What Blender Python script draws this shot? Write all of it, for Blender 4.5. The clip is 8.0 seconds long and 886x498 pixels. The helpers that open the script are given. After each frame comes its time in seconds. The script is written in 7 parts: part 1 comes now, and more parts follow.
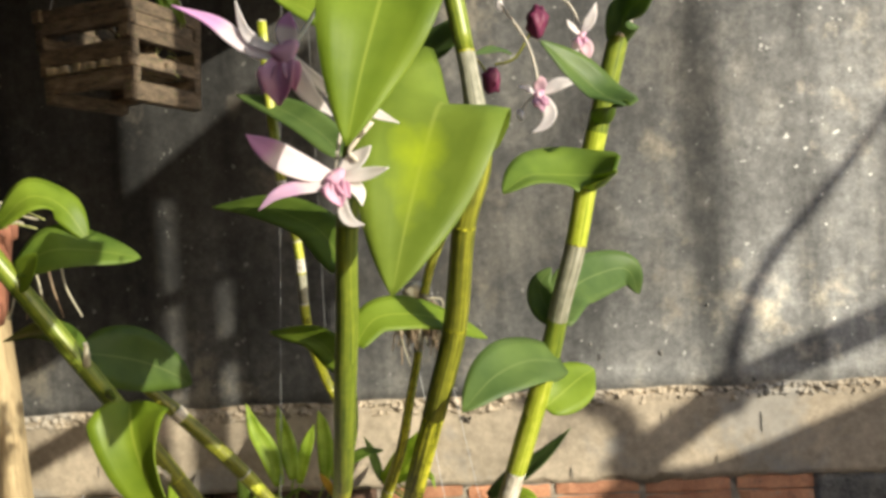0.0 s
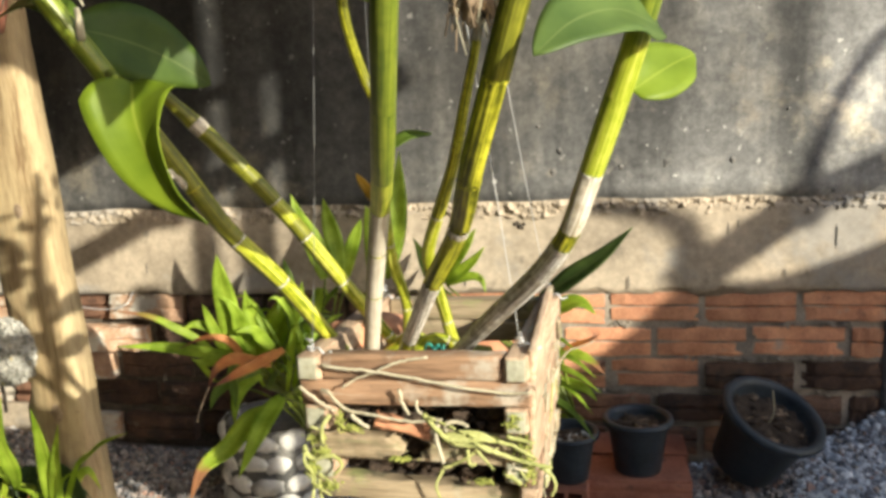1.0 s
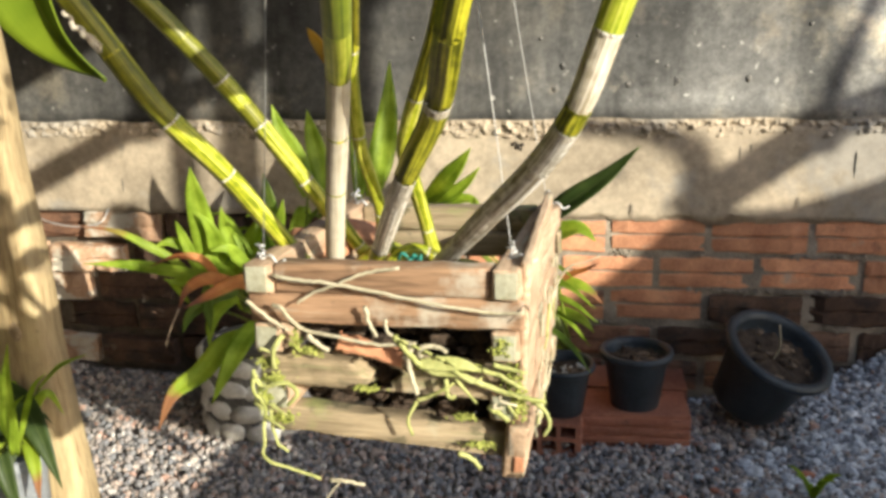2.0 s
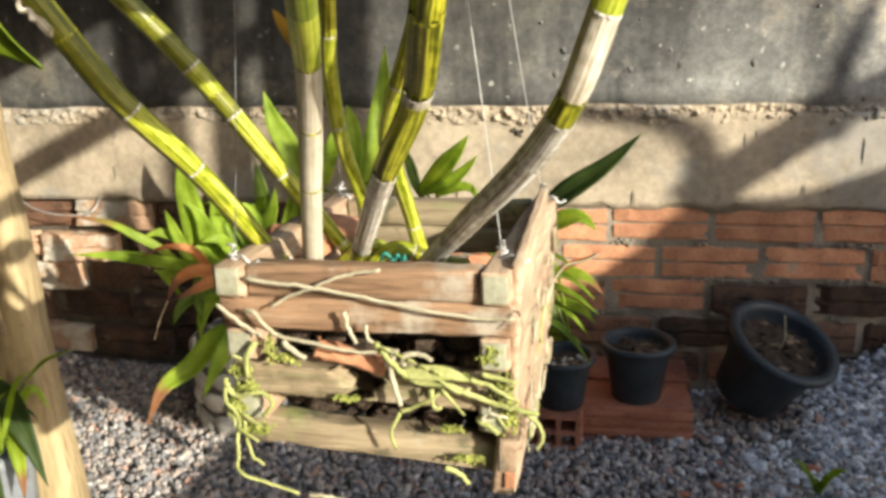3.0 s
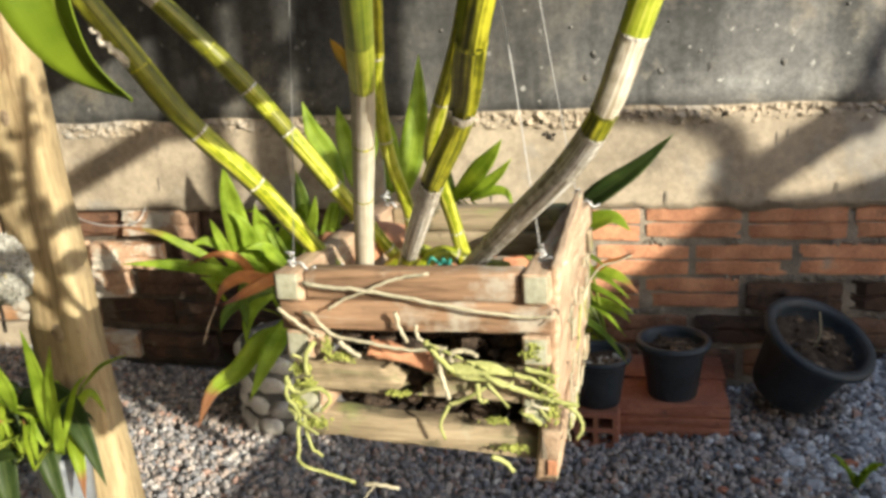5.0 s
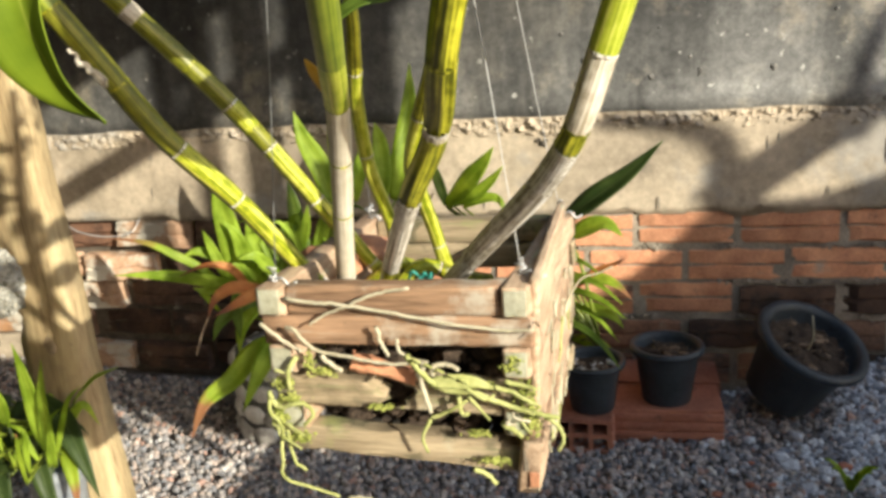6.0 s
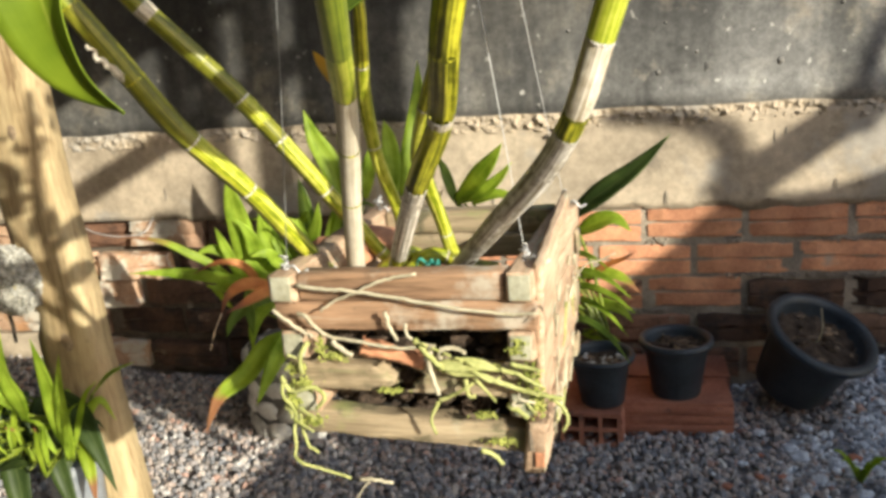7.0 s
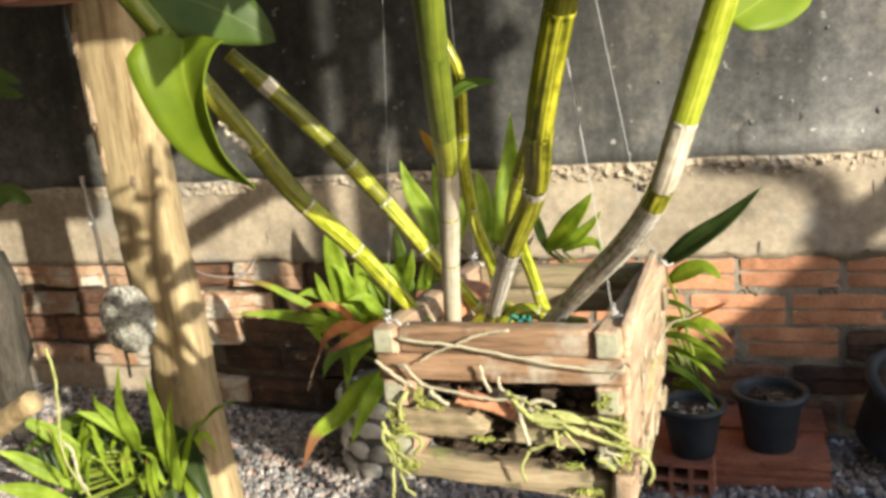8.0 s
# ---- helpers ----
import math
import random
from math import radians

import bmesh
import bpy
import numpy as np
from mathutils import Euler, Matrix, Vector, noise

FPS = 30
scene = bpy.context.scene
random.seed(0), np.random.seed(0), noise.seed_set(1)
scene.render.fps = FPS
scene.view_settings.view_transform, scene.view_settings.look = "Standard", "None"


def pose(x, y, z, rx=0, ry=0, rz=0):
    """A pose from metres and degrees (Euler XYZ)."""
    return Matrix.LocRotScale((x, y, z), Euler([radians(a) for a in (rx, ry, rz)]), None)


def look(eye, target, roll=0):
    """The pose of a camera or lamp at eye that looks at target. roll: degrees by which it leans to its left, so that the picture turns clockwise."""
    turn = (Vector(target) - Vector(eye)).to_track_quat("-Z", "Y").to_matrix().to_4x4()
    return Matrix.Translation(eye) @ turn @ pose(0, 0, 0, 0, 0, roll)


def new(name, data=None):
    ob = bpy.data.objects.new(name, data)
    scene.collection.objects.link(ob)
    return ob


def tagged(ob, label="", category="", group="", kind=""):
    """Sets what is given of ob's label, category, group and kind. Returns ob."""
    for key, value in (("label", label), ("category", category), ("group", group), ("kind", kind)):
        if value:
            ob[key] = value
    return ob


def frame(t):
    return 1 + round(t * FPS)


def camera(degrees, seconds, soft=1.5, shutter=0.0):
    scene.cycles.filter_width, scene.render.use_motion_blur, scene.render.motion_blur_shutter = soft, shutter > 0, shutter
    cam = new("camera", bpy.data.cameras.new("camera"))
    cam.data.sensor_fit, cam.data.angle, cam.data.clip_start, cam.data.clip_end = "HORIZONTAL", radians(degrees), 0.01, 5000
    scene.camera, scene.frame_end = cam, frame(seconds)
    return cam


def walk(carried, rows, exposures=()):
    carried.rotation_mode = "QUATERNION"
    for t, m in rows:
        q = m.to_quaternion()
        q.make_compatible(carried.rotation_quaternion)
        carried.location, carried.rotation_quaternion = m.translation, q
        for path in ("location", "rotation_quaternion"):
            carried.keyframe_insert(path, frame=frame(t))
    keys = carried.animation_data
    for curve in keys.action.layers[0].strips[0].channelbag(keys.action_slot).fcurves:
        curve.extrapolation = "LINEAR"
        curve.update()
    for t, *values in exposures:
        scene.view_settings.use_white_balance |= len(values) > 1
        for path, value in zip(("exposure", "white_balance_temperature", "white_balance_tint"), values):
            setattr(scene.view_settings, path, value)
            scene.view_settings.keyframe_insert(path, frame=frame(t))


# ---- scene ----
cam = camera(54.2, 8.0, soft=3.4)
PATH = [
    (0, (0.14, 0.02, 1.278), (-0.078, 2.008, 1.243), -3.8),
    (0.5, (0.121, 0.053, 1.211), (-0.186, 2.016, 0.988), -3.1),
    (1, (0.111, 0.146, 1.131), (-0.24, 2.079, 0.753), -2.7),
    (1.5, (0.106, 0.229, 1.083), (-0.252, 2.138, 0.604), -2.1),
    (2, (0.102, 0.276, 1.072), (-0.243, 2.173, 0.543), -1.5),
    (3.5, (0.107, 0.334, 1.069), (-0.253, 2.219, 0.5), -1.8),
    (4, (0.092, 0.306, 1.08), (-0.299, 2.196, 0.503), -2.36),
    (4.5, (0.099, 0.281, 1.082), (-0.315, 2.156, 0.518), -2.9),
    (6, (0.121, 0.283, 1.091), (-0.3, 2.162, 0.548), -3.9),
    (6.5, (0.13, 0.27, 1.093), (-0.293, 2.146, 0.545), -4.2),
    (7, (0.129, 0.262, 1.086), (-0.317, 2.135, 0.546), -4.6),
    (7.5, (0.133, 0.249, 1.094), (-0.373, 2.116, 0.588), -5.0),
    (8, (0.138, 0.218, 1.114), (-0.504, 2.061, 0.68), -5.2),
]
walk(cam, [(t, look(eye, target, roll)) for t, eye, target, roll in PATH],
     exposures=[(0.0, 0.72), (0.5, 0.78), (1.0, 0.96), (2.0, 0.97), (3.5, 0.91), (4.5, 0.90), (6.5, 0.92), (8.0, 0.90)])

# ---- world, sun and exposure ----
SUN_WAY = Vector((-1.25, 1.0, -0.56)).normalized()
world = bpy.data.worlds.new("sky_world")
scene.world = world
world.use_nodes = True
wn = world.node_tree
sky = wn.nodes.new("ShaderNodeTexSky")
sky.sky_type = "NISHITA"
sky.sun_disc = False
sky.sun_elevation = math.asin(-SUN_WAY.z)
sky.sun_rotation = math.atan2(-SUN_WAY.x, -SUN_WAY.y)
wn.nodes["Background"].inputs["Strength"].default_value = 0.15
wn.links.new(sky.outputs["Color"], wn.nodes["Background"].inputs["Color"])
sun_data = bpy.data.lights.new("sun", "SUN")
sun_data.energy = 4.1
sun_data.angle = radians(0.55)
sun_data.color = (1.0, 0.95, 0.79)
sun = new("sun", sun_data)
sun.matrix_world = look((0, 0, 0), SUN_WAY)


# ---- materials ----
def mat(name, dark, light, scale=12.0, rough=0.75, bump=0.25, fine=90.0, stretch=(1, 1, 1), spot=None, spot_at=0.62,
        spot_scale=5.0, vary=0.0, island=False, spec=0.35, contrast=0.28, bump_dist=0.004, third=None, metal=0.0, fleck=None, streak=0.0, wash=None, tone_ramps=None, blots=(), grain=0.0):
    """Two scales of colour noise, patches of a further colour, fine relief; vary: brightness by object or island."""
    m = bpy.data.materials.new(name)
    m.use_nodes = True
    t = m.node_tree
    n, l = t.nodes, t.links
    bs = n["Principled BSDF"]
    co = n.new("ShaderNodeTexCoord")
    info = n.new("ShaderNodeObjectInfo")
    off = n.new("ShaderNodeVectorMath")
    off.operation = "MULTIPLY_ADD"
    mul = n.new("ShaderNodeVectorMath")
    mul.operation = "MULTIPLY"
    mul.inputs[1].default_value = stretch
    l.new(co.outputs["Object"], mul.inputs[0])
    comb = n.new("ShaderNodeCombineXYZ")
    for k in range(3):
        l.new(info.outputs["Random"], comb.inputs[k])
    l.new(comb.outputs[0], off.inputs[0])
    off.inputs[1].default_value = (7.3, 11.7, 5.1)
    l.new(mul.outputs[0], off.inputs[2])

    def tex(sc, detail=5.0, r=0.6):
        x = n.new("ShaderNodeTexNoise")
        x.inputs["Scale"].default_value = sc
        x.inputs["Detail"].default_value = detail
        x.inputs["Roughness"].default_value = r
        l.new(off.outputs[0], x.inputs["Vector"])
        return x

    big, small = tex(scale), tex(fine, 3.0)
    mixv = n.new("ShaderNodeMix")
    mixv.inputs[0].default_value = 0.35
    l.new(big.outputs["Fac"], mixv.inputs[2])
    l.new(small.outputs["Fac"], mixv.inputs[3])
    ramp = n.new("ShaderNodeValToRGB")
    ramp.color_ramp.elements[0].position = 0.5 - contrast / 2
    ramp.color_ramp.elements[1].position = 0.5 + contrast / 2
    ramp.color_ramp.elements[0].color = (*dark, 1)
    ramp.color_ramp.elements[1].color = (*light, 1)
    if third:
        e = ramp.color_ramp.elements.new(0.5)
        e.color = (*third, 1)
    l.new(mixv.outputs[0], ramp.inputs[0])
    colour = ramp.outputs["Color"]
    if spot:
        s = tex(spot_scale, 6.0, 0.65)
        sr = n.new("ShaderNodeValToRGB")
        sr.color_ramp.elements[0].position = spot_at
        sr.color_ramp.elements[1].position = min(1.0, spot_at + 0.08)
        l.new(s.outputs["Fac"], sr.inputs[0])
        mx = n.new("ShaderNodeMix")
        mx.data_type = "RGBA"
        l.new(sr.outputs["Color"], mx.inputs[0])
        l.new(colour, mx.inputs[6])
        mx.inputs[7].default_value = (*spot, 1)
        colour = mx.outputs[2]
    if streak:
        sm = n.new("ShaderNodeVectorMath")
        sm.operation = "MULTIPLY"
        sm.inputs[1].default_value = (4.2, 1.0, 0.5)
        l.new(co.outputs["Object"], sm.inputs[0])
        sx = n.new("ShaderNodeTexNoise")
        sx.inputs["Scale"].default_value = 1.0
        sx.inputs["Detail"].default_value = 7
        sx.inputs["Roughness"].default_value = 0.62
        l.new(sm.outputs[0], sx.inputs["Vector"])
        sg = n.new("ShaderNodeTexNoise")
        sg.inputs["Scale"].default_value = 150
        sg.inputs["Detail"].default_value = 3
        l.new(co.outputs["Object"], sg.inputs["Vector"])
        sr = n.new("ShaderNodeMapRange")
        sr.inputs["From Min"].default_value, sr.inputs["From Max"].default_value = 0.36, 0.62
        sr.inputs["To Min"].default_value, sr.inputs["To Max"].default_value = 1 - streak, 1.15
        l.new(sx.outputs["Fac"], sr.inputs["Value"])
        sq = n.new("ShaderNodeMapRange")
        sq.inputs["From Min"].default_value, sq.inputs["From Max"].default_value = 0.3, 0.7
        sq.inputs["To Min"].default_value, sq.inputs["To Max"].default_value = 0.90, 1.1
        l.new(sg.outputs["Fac"], sq.inputs["Value"])
        pm = n.new("ShaderNodeMath")
        pm.operation = "MULTIPLY"
        l.new(sr.outputs[0], pm.inputs[0])
        l.new(sq.outputs[0], pm.inputs[1])
        hv = n.new("ShaderNodeHueSaturation")
        l.new(pm.outputs[0], hv.inputs["Value"])
        l.new(colour, hv.inputs["Color"])
        colour = hv.outputs["Color"]
    if fleck:
        s = tex(34, 2.0, 0.5)
        sr = n.new("ShaderNodeValToRGB")
        sr.color_ramp.elements[0].position, sr.color_ramp.elements[1].position = 0.70, 0.74
        l.new(s.outputs["Fac"], sr.inputs[0])
        mx = n.new("ShaderNodeMix")
        mx.data_type = "RGBA"
        l.new(sr.outputs["Color"], mx.inputs[0])
        l.new(colour, mx.inputs[6])
        mx.inputs[7].default_value = (*fleck, 1)
        colour = mx.outputs[2]
    for col, sc, at in wash or ():
        s = n.new("ShaderNodeTexNoise")
        s.inputs["Scale"].default_value = sc
        s.inputs["Detail"].default_value = 6
        s.inputs["Roughness"].default_value = 0.62
        sh = n.new("ShaderNodeVectorMath")
        sh.operation = "MULTIPLY_ADD"
        l.new(comb.outputs[0], sh.inputs[0])
        sh.inputs[1].default_value = (3.3 + sc, 9.1, 2.7)
        l.new(co.outputs["Object"], sh.inputs[2])
        l.new(sh.outputs[0], s.inputs["Vector"])
        sr = n.new("ShaderNodeMapRange")
        sr.inputs["From Min"].default_value, sr.inputs["From Max"].default_value = at, at + 0.10
        sr.inputs["To Max"].default_value = 0.85
        l.new(s.outputs["Fac"], sr.inputs["Value"])
        mx = n.new("ShaderNodeMix")
        mx.data_type = "RGBA"
        l.new(sr.outputs[0], mx.inputs[0])
        l.new(colour, mx.inputs[6])
        mx.inputs[7].default_value = (*col, 1)
        colour = mx.outputs[2]
    # brightness ramps along one axis, with a noisy edge
    for axis, x0, x1, share, full in tone_ramps or ():
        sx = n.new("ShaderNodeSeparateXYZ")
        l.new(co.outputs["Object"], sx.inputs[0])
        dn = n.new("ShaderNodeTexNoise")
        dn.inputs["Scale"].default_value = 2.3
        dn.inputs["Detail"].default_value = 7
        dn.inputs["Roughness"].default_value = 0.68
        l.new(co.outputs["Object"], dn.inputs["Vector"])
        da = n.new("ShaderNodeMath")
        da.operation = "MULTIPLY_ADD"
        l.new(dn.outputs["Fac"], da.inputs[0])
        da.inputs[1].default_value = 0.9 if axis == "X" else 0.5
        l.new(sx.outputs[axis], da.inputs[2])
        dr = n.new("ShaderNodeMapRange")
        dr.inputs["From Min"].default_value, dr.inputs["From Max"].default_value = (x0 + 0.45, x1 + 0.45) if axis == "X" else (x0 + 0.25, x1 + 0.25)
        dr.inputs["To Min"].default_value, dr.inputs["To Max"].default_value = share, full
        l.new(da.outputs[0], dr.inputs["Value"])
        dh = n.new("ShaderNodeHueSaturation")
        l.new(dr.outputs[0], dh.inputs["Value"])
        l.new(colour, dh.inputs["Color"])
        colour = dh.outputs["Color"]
    if grain:
        # gritty speckle and pale splashes
        gn = n.new("ShaderNodeTexNoise")
        gn.inputs["Scale"].default_value = 42
        gn.inputs["Detail"].default_value = 9
        gn.inputs["Roughness"].default_value = 0.78
        l.new(co.outputs["Object"], gn.inputs["Vector"])
        gr = n.new("ShaderNodeMapRange")
        gr.inputs["From Min"].default_value, gr.inputs["From Max"].default_value = 0.34, 0.66
        gr.inputs["To Min"].default_value, gr.inputs["To Max"].default_value = 1 - grain, 1 + grain
        l.new(gn.outputs["Fac"], gr.inputs["Value"])
        gh = n.new("ShaderNodeHueSaturation")
        l.new(gr.outputs[0], gh.inputs["Value"])
        l.new(colour, gh.inputs["Color"])
        colour = gh.outputs["Color"]
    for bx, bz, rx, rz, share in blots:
        # an irregular patch round (bx, bz), darker or brighter by share
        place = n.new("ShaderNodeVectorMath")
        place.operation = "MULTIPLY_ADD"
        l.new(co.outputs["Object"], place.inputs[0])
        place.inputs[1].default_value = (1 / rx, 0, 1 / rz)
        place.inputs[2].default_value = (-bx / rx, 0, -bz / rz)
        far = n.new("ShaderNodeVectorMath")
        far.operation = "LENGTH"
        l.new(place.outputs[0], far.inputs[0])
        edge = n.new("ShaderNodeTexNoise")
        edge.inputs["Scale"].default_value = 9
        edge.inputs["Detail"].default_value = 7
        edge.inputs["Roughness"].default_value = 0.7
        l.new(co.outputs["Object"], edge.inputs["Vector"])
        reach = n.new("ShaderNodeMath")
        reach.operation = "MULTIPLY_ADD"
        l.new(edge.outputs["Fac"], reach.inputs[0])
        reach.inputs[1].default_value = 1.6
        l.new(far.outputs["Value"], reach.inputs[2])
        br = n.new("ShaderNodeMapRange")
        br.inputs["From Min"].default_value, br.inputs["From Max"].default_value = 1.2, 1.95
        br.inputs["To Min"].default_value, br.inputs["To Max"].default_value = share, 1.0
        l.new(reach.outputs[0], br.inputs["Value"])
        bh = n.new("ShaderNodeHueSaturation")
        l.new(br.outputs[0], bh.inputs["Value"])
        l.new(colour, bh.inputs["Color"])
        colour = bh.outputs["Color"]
    if vary:
        hs = n.new("ShaderNodeHueSaturation")
        mr = n.new("ShaderNodeMapRange")
        mr.inputs["To Min"].default_value = 1 - vary
        mr.inputs["To Max"].default_value = 1 + vary
        if island:
            geo = n.new("ShaderNodeNewGeometry")
            l.new(geo.outputs["Random Per Island"], mr.inputs["Value"])
        else:
            l.new(info.outputs["Random"], mr.inputs["Value"])
        l.new(mr.outputs[0], hs.inputs["Value"])
        l.new(colour, hs.inputs["Color"])
        colour = hs.outputs["Color"]
    l.new(colour, bs.inputs["Base Color"])
    bs.inputs["Roughness"].default_value = rough
    bs.inputs["Metallic"].default_value = metal
    bs.inputs["Specular IOR Level"].default_value = spec
    if bump:
        b = n.new("ShaderNodeBump")
        b.inputs["Strength"].default_value = bump
        b.inputs["Distance"].default_value = bump_dist
        l.new(mixv.outputs[0], b.inputs["Height"])
        l.new(b.outputs[0], bs.inputs["Normal"])
    return m


def leaf_mat(name, dark, light, tip=None, gloss=0.46, through_light=0.35, patch=None, rib=0.38, tip_at=0.88):
    """A blade with paler midrib and fine long veins, gloss, and light coming through."""
    m = bpy.data.materials.new(name)
    m.use_nodes = True
    t = m.node_tree
    n, l = t.nodes, t.links
    bs = n["Principled BSDF"]
    uv = n.new("ShaderNodeUVMap")
    sep = n.new("ShaderNodeSeparateXYZ")
    l.new(uv.outputs[0], sep.inputs[0])
    co = n.new("ShaderNodeTexCoord")
    no = n.new("ShaderNodeTexNoise")
    no.inputs["Scale"].default_value = 22
    no.inputs["Detail"].default_value = 5
    l.new(co.outputs["Object"], no.inputs["Vector"])
    ramp = n.new("ShaderNodeValToRGB")
    ramp.color_ramp.elements[0].position, ramp.color_ramp.elements[1].position = 0.33, 0.68
    ramp.color_ramp.elements[0].color, ramp.color_ramp.elements[1].color = (*dark, 1), (*light, 1)
    l.new(no.outputs["Fac"], ramp.inputs[0])
    wave = n.new("ShaderNodeMath")
    wave.operation = "MULTIPLY"
    wave.inputs[1].default_value = 95
    l.new(sep.outputs["X"], wave.inputs[0])
    sn = n.new("ShaderNodeMath")
    sn.operation = "SINE"
    l.new(wave.outputs[0], sn.inputs[0])
    ab = n.new("ShaderNodeMath")
    ab.operation = "SUBTRACT"
    ab.inputs[1].default_value = 0.5
    l.new(sep.outputs["X"], ab.inputs[0])
    ab2 = n.new("ShaderNodeMath")
    ab2.operation = "ABSOLUTE"
    l.new(ab.outputs[0], ab2.inputs[0])
    rr = n.new("ShaderNodeMapRange")
    rr.inputs["From Min"].default_value, rr.inputs["From Max"].default_value = 0.006, 0.024
    rr.inputs["To Min"].default_value, rr.inputs["To Max"].default_value = rib, 0.0
    l.new(ab2.outputs[0], rr.inputs["Value"])
    mx = n.new("ShaderNodeMix")
    mx.data_type = "RGBA"
    l.new(rr.outputs[0], mx.inputs[0])
    l.new(ramp.outputs[0], mx.inputs[6])
    mx.inputs[7].default_value = (light[0] * 1.7 + 0.06, light[1] * 1.4 + 0.06, light[2] * 1.6 + 0.04, 1)
    colour = mx.outputs[2]
    for place, col in (("tip", tip), ("patch", patch)):
        if not col:
            continue
        mr = n.new("ShaderNodeMapRange")
        src = n.new("ShaderNodeMath")
        src.operation = "MULTIPLY_ADD"
        l.new(no.outputs["Fac"], src.inputs[0])
        if place == "tip":
            src.inputs[1].default_value = 0.35
            l.new(sep.outputs["Y"], src.inputs[2])
            mr.inputs["From Min"].default_value, mr.inputs["From Max"].default_value = tip_at, tip_at + 0.12
        else:
            d = n.new("ShaderNodeVectorMath")
            d.operation = "DISTANCE"
            l.new(uv.outputs[0], d.inputs[0])
            d.inputs[1].default_value = (0.55, 0.50, 0)
            src.inputs[1].default_value = -1.1
            inv = n.new("ShaderNodeMath")
            inv.operation = "SUBTRACT"
            inv.inputs[0].default_value = 0.75
            l.new(d.outputs["Value"], inv.inputs[1])
            l.new(inv.outputs[0], src.inputs[2])
            mr.inputs["From Min"].default_value, mr.inputs["From Max"].default_value = -0.02, 0.26
        l.new(src.outputs[0], mr.inputs["Value"])
        m2 = n.new("ShaderNodeMix")
        m2.data_type = "RGBA"
        l.new(mr.outputs[0], m2.inputs[0])
        l.new(colour, m2.inputs[6])
        m2.inputs[7].default_value = (*col, 1)
        colour = m2.outputs[2]
    l.new(colour, bs.inputs["Base Color"])
    bs.inputs["Roughness"].default_value = gloss
    bs.inputs["Specular IOR Level"].default_value = 0.28
    b = n.new("ShaderNodeBump")
    b.inputs["Strength"].default_value = 0.05
    b.inputs["Distance"].default_value = 0.0002
    l.new(sn.outputs[0], b.inputs["Height"])
    l.new(b.outputs[0], bs.inputs["Normal"])
    tr = n.new("ShaderNodeBsdfTranslucent")
    hs = n.new("ShaderNodeHueSaturation")
    hs.inputs["Value"].default_value = 1.9
    hs.inputs["Hue"].default_value = 0.49
    l.new(colour, hs.inputs["Color"])
    l.new(hs.outputs[0], tr.inputs["Color"])
    ms = n.new("ShaderNodeMixShader")
    ms.inputs[0].default_value = through_light
    l.new(bs.outputs[0], ms.inputs[1])
    l.new(tr.outputs[0], ms.inputs[2])
    l.new(ms.outputs[0], n["Material Output"].inputs["Surface"])
    return m


# left ramp: darker plaster, with the shade there also put into its tone
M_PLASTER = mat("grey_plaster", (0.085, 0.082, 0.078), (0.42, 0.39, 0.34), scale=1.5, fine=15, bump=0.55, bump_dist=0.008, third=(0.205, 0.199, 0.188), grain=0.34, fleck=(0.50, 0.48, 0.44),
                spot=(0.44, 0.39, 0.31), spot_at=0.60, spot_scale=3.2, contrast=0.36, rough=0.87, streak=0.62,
                tone_ramps=(("X", -0.55, -0.05, 0.42, 0.90), ("X", 0.60, 0.98, 0.80, 1.45), ("Z", 0.84, 1.12, 1.45, 0.80)),
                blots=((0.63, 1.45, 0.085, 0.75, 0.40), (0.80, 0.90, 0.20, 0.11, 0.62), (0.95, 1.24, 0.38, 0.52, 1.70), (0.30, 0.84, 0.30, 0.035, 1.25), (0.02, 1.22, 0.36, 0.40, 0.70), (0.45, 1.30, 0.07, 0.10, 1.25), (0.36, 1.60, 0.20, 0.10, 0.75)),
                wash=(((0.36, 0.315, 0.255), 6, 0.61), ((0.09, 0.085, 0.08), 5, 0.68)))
M_CONCRETE = mat("tan_concrete", (0.30, 0.247, 0.182), (0.54, 0.44, 0.325), grain=0.14, scale=5, fine=45, bump=0.6, bump_dist=0.006,
                 spot=(0.24, 0.20, 0.15), spot_at=0.60, spot_scale=6, rough=0.92, wash=(((0.36, 0.33, 0.29), 3.5, 0.54), ((0.17, 0.145, 0.115), 11, 0.66)))
M_FOOT = mat("rough_dark_concrete", (0.075, 0.072, 0.068), (0.25, 0.235, 0.21), scale=9, fine=90, bump=1.0, bump_dist=0.012, rough=0.95)
M_MORTAR = mat("grey_mortar", (0.17, 0.145, 0.118), (0.43, 0.365, 0.285), scale=11, fine=140, bump=0.9, bump_dist=0.006, rough=0.95)
M_BRICK = mat("red_brick", (0.42, 0.18, 0.10), (0.70, 0.35, 0.195), scale=14, fine=120, bump=0.6, vary=0.2, rough=0.87,
              spot=(0.17, 0.10, 0.072), spot_at=0.63, spot_scale=9, wash=(((0.40, 0.31, 0.23), 13, 0.62), ((0.12, 0.085, 0.065), 8, 0.66)))
M_BRICK_PALE = mat("lime_stained_brick", (0.40, 0.225, 0.135), (0.68, 0.47, 0.32), scale=12, fine=110, bump=0.7, vary=0.3, rough=0.9,
                   spot=(0.66, 0.60, 0.50), spot_at=0.50, spot_scale=9, wash=(((0.58, 0.30, 0.14), 8, 0.56), ((0.16, 0.11, 0.08), 12, 0.64)))
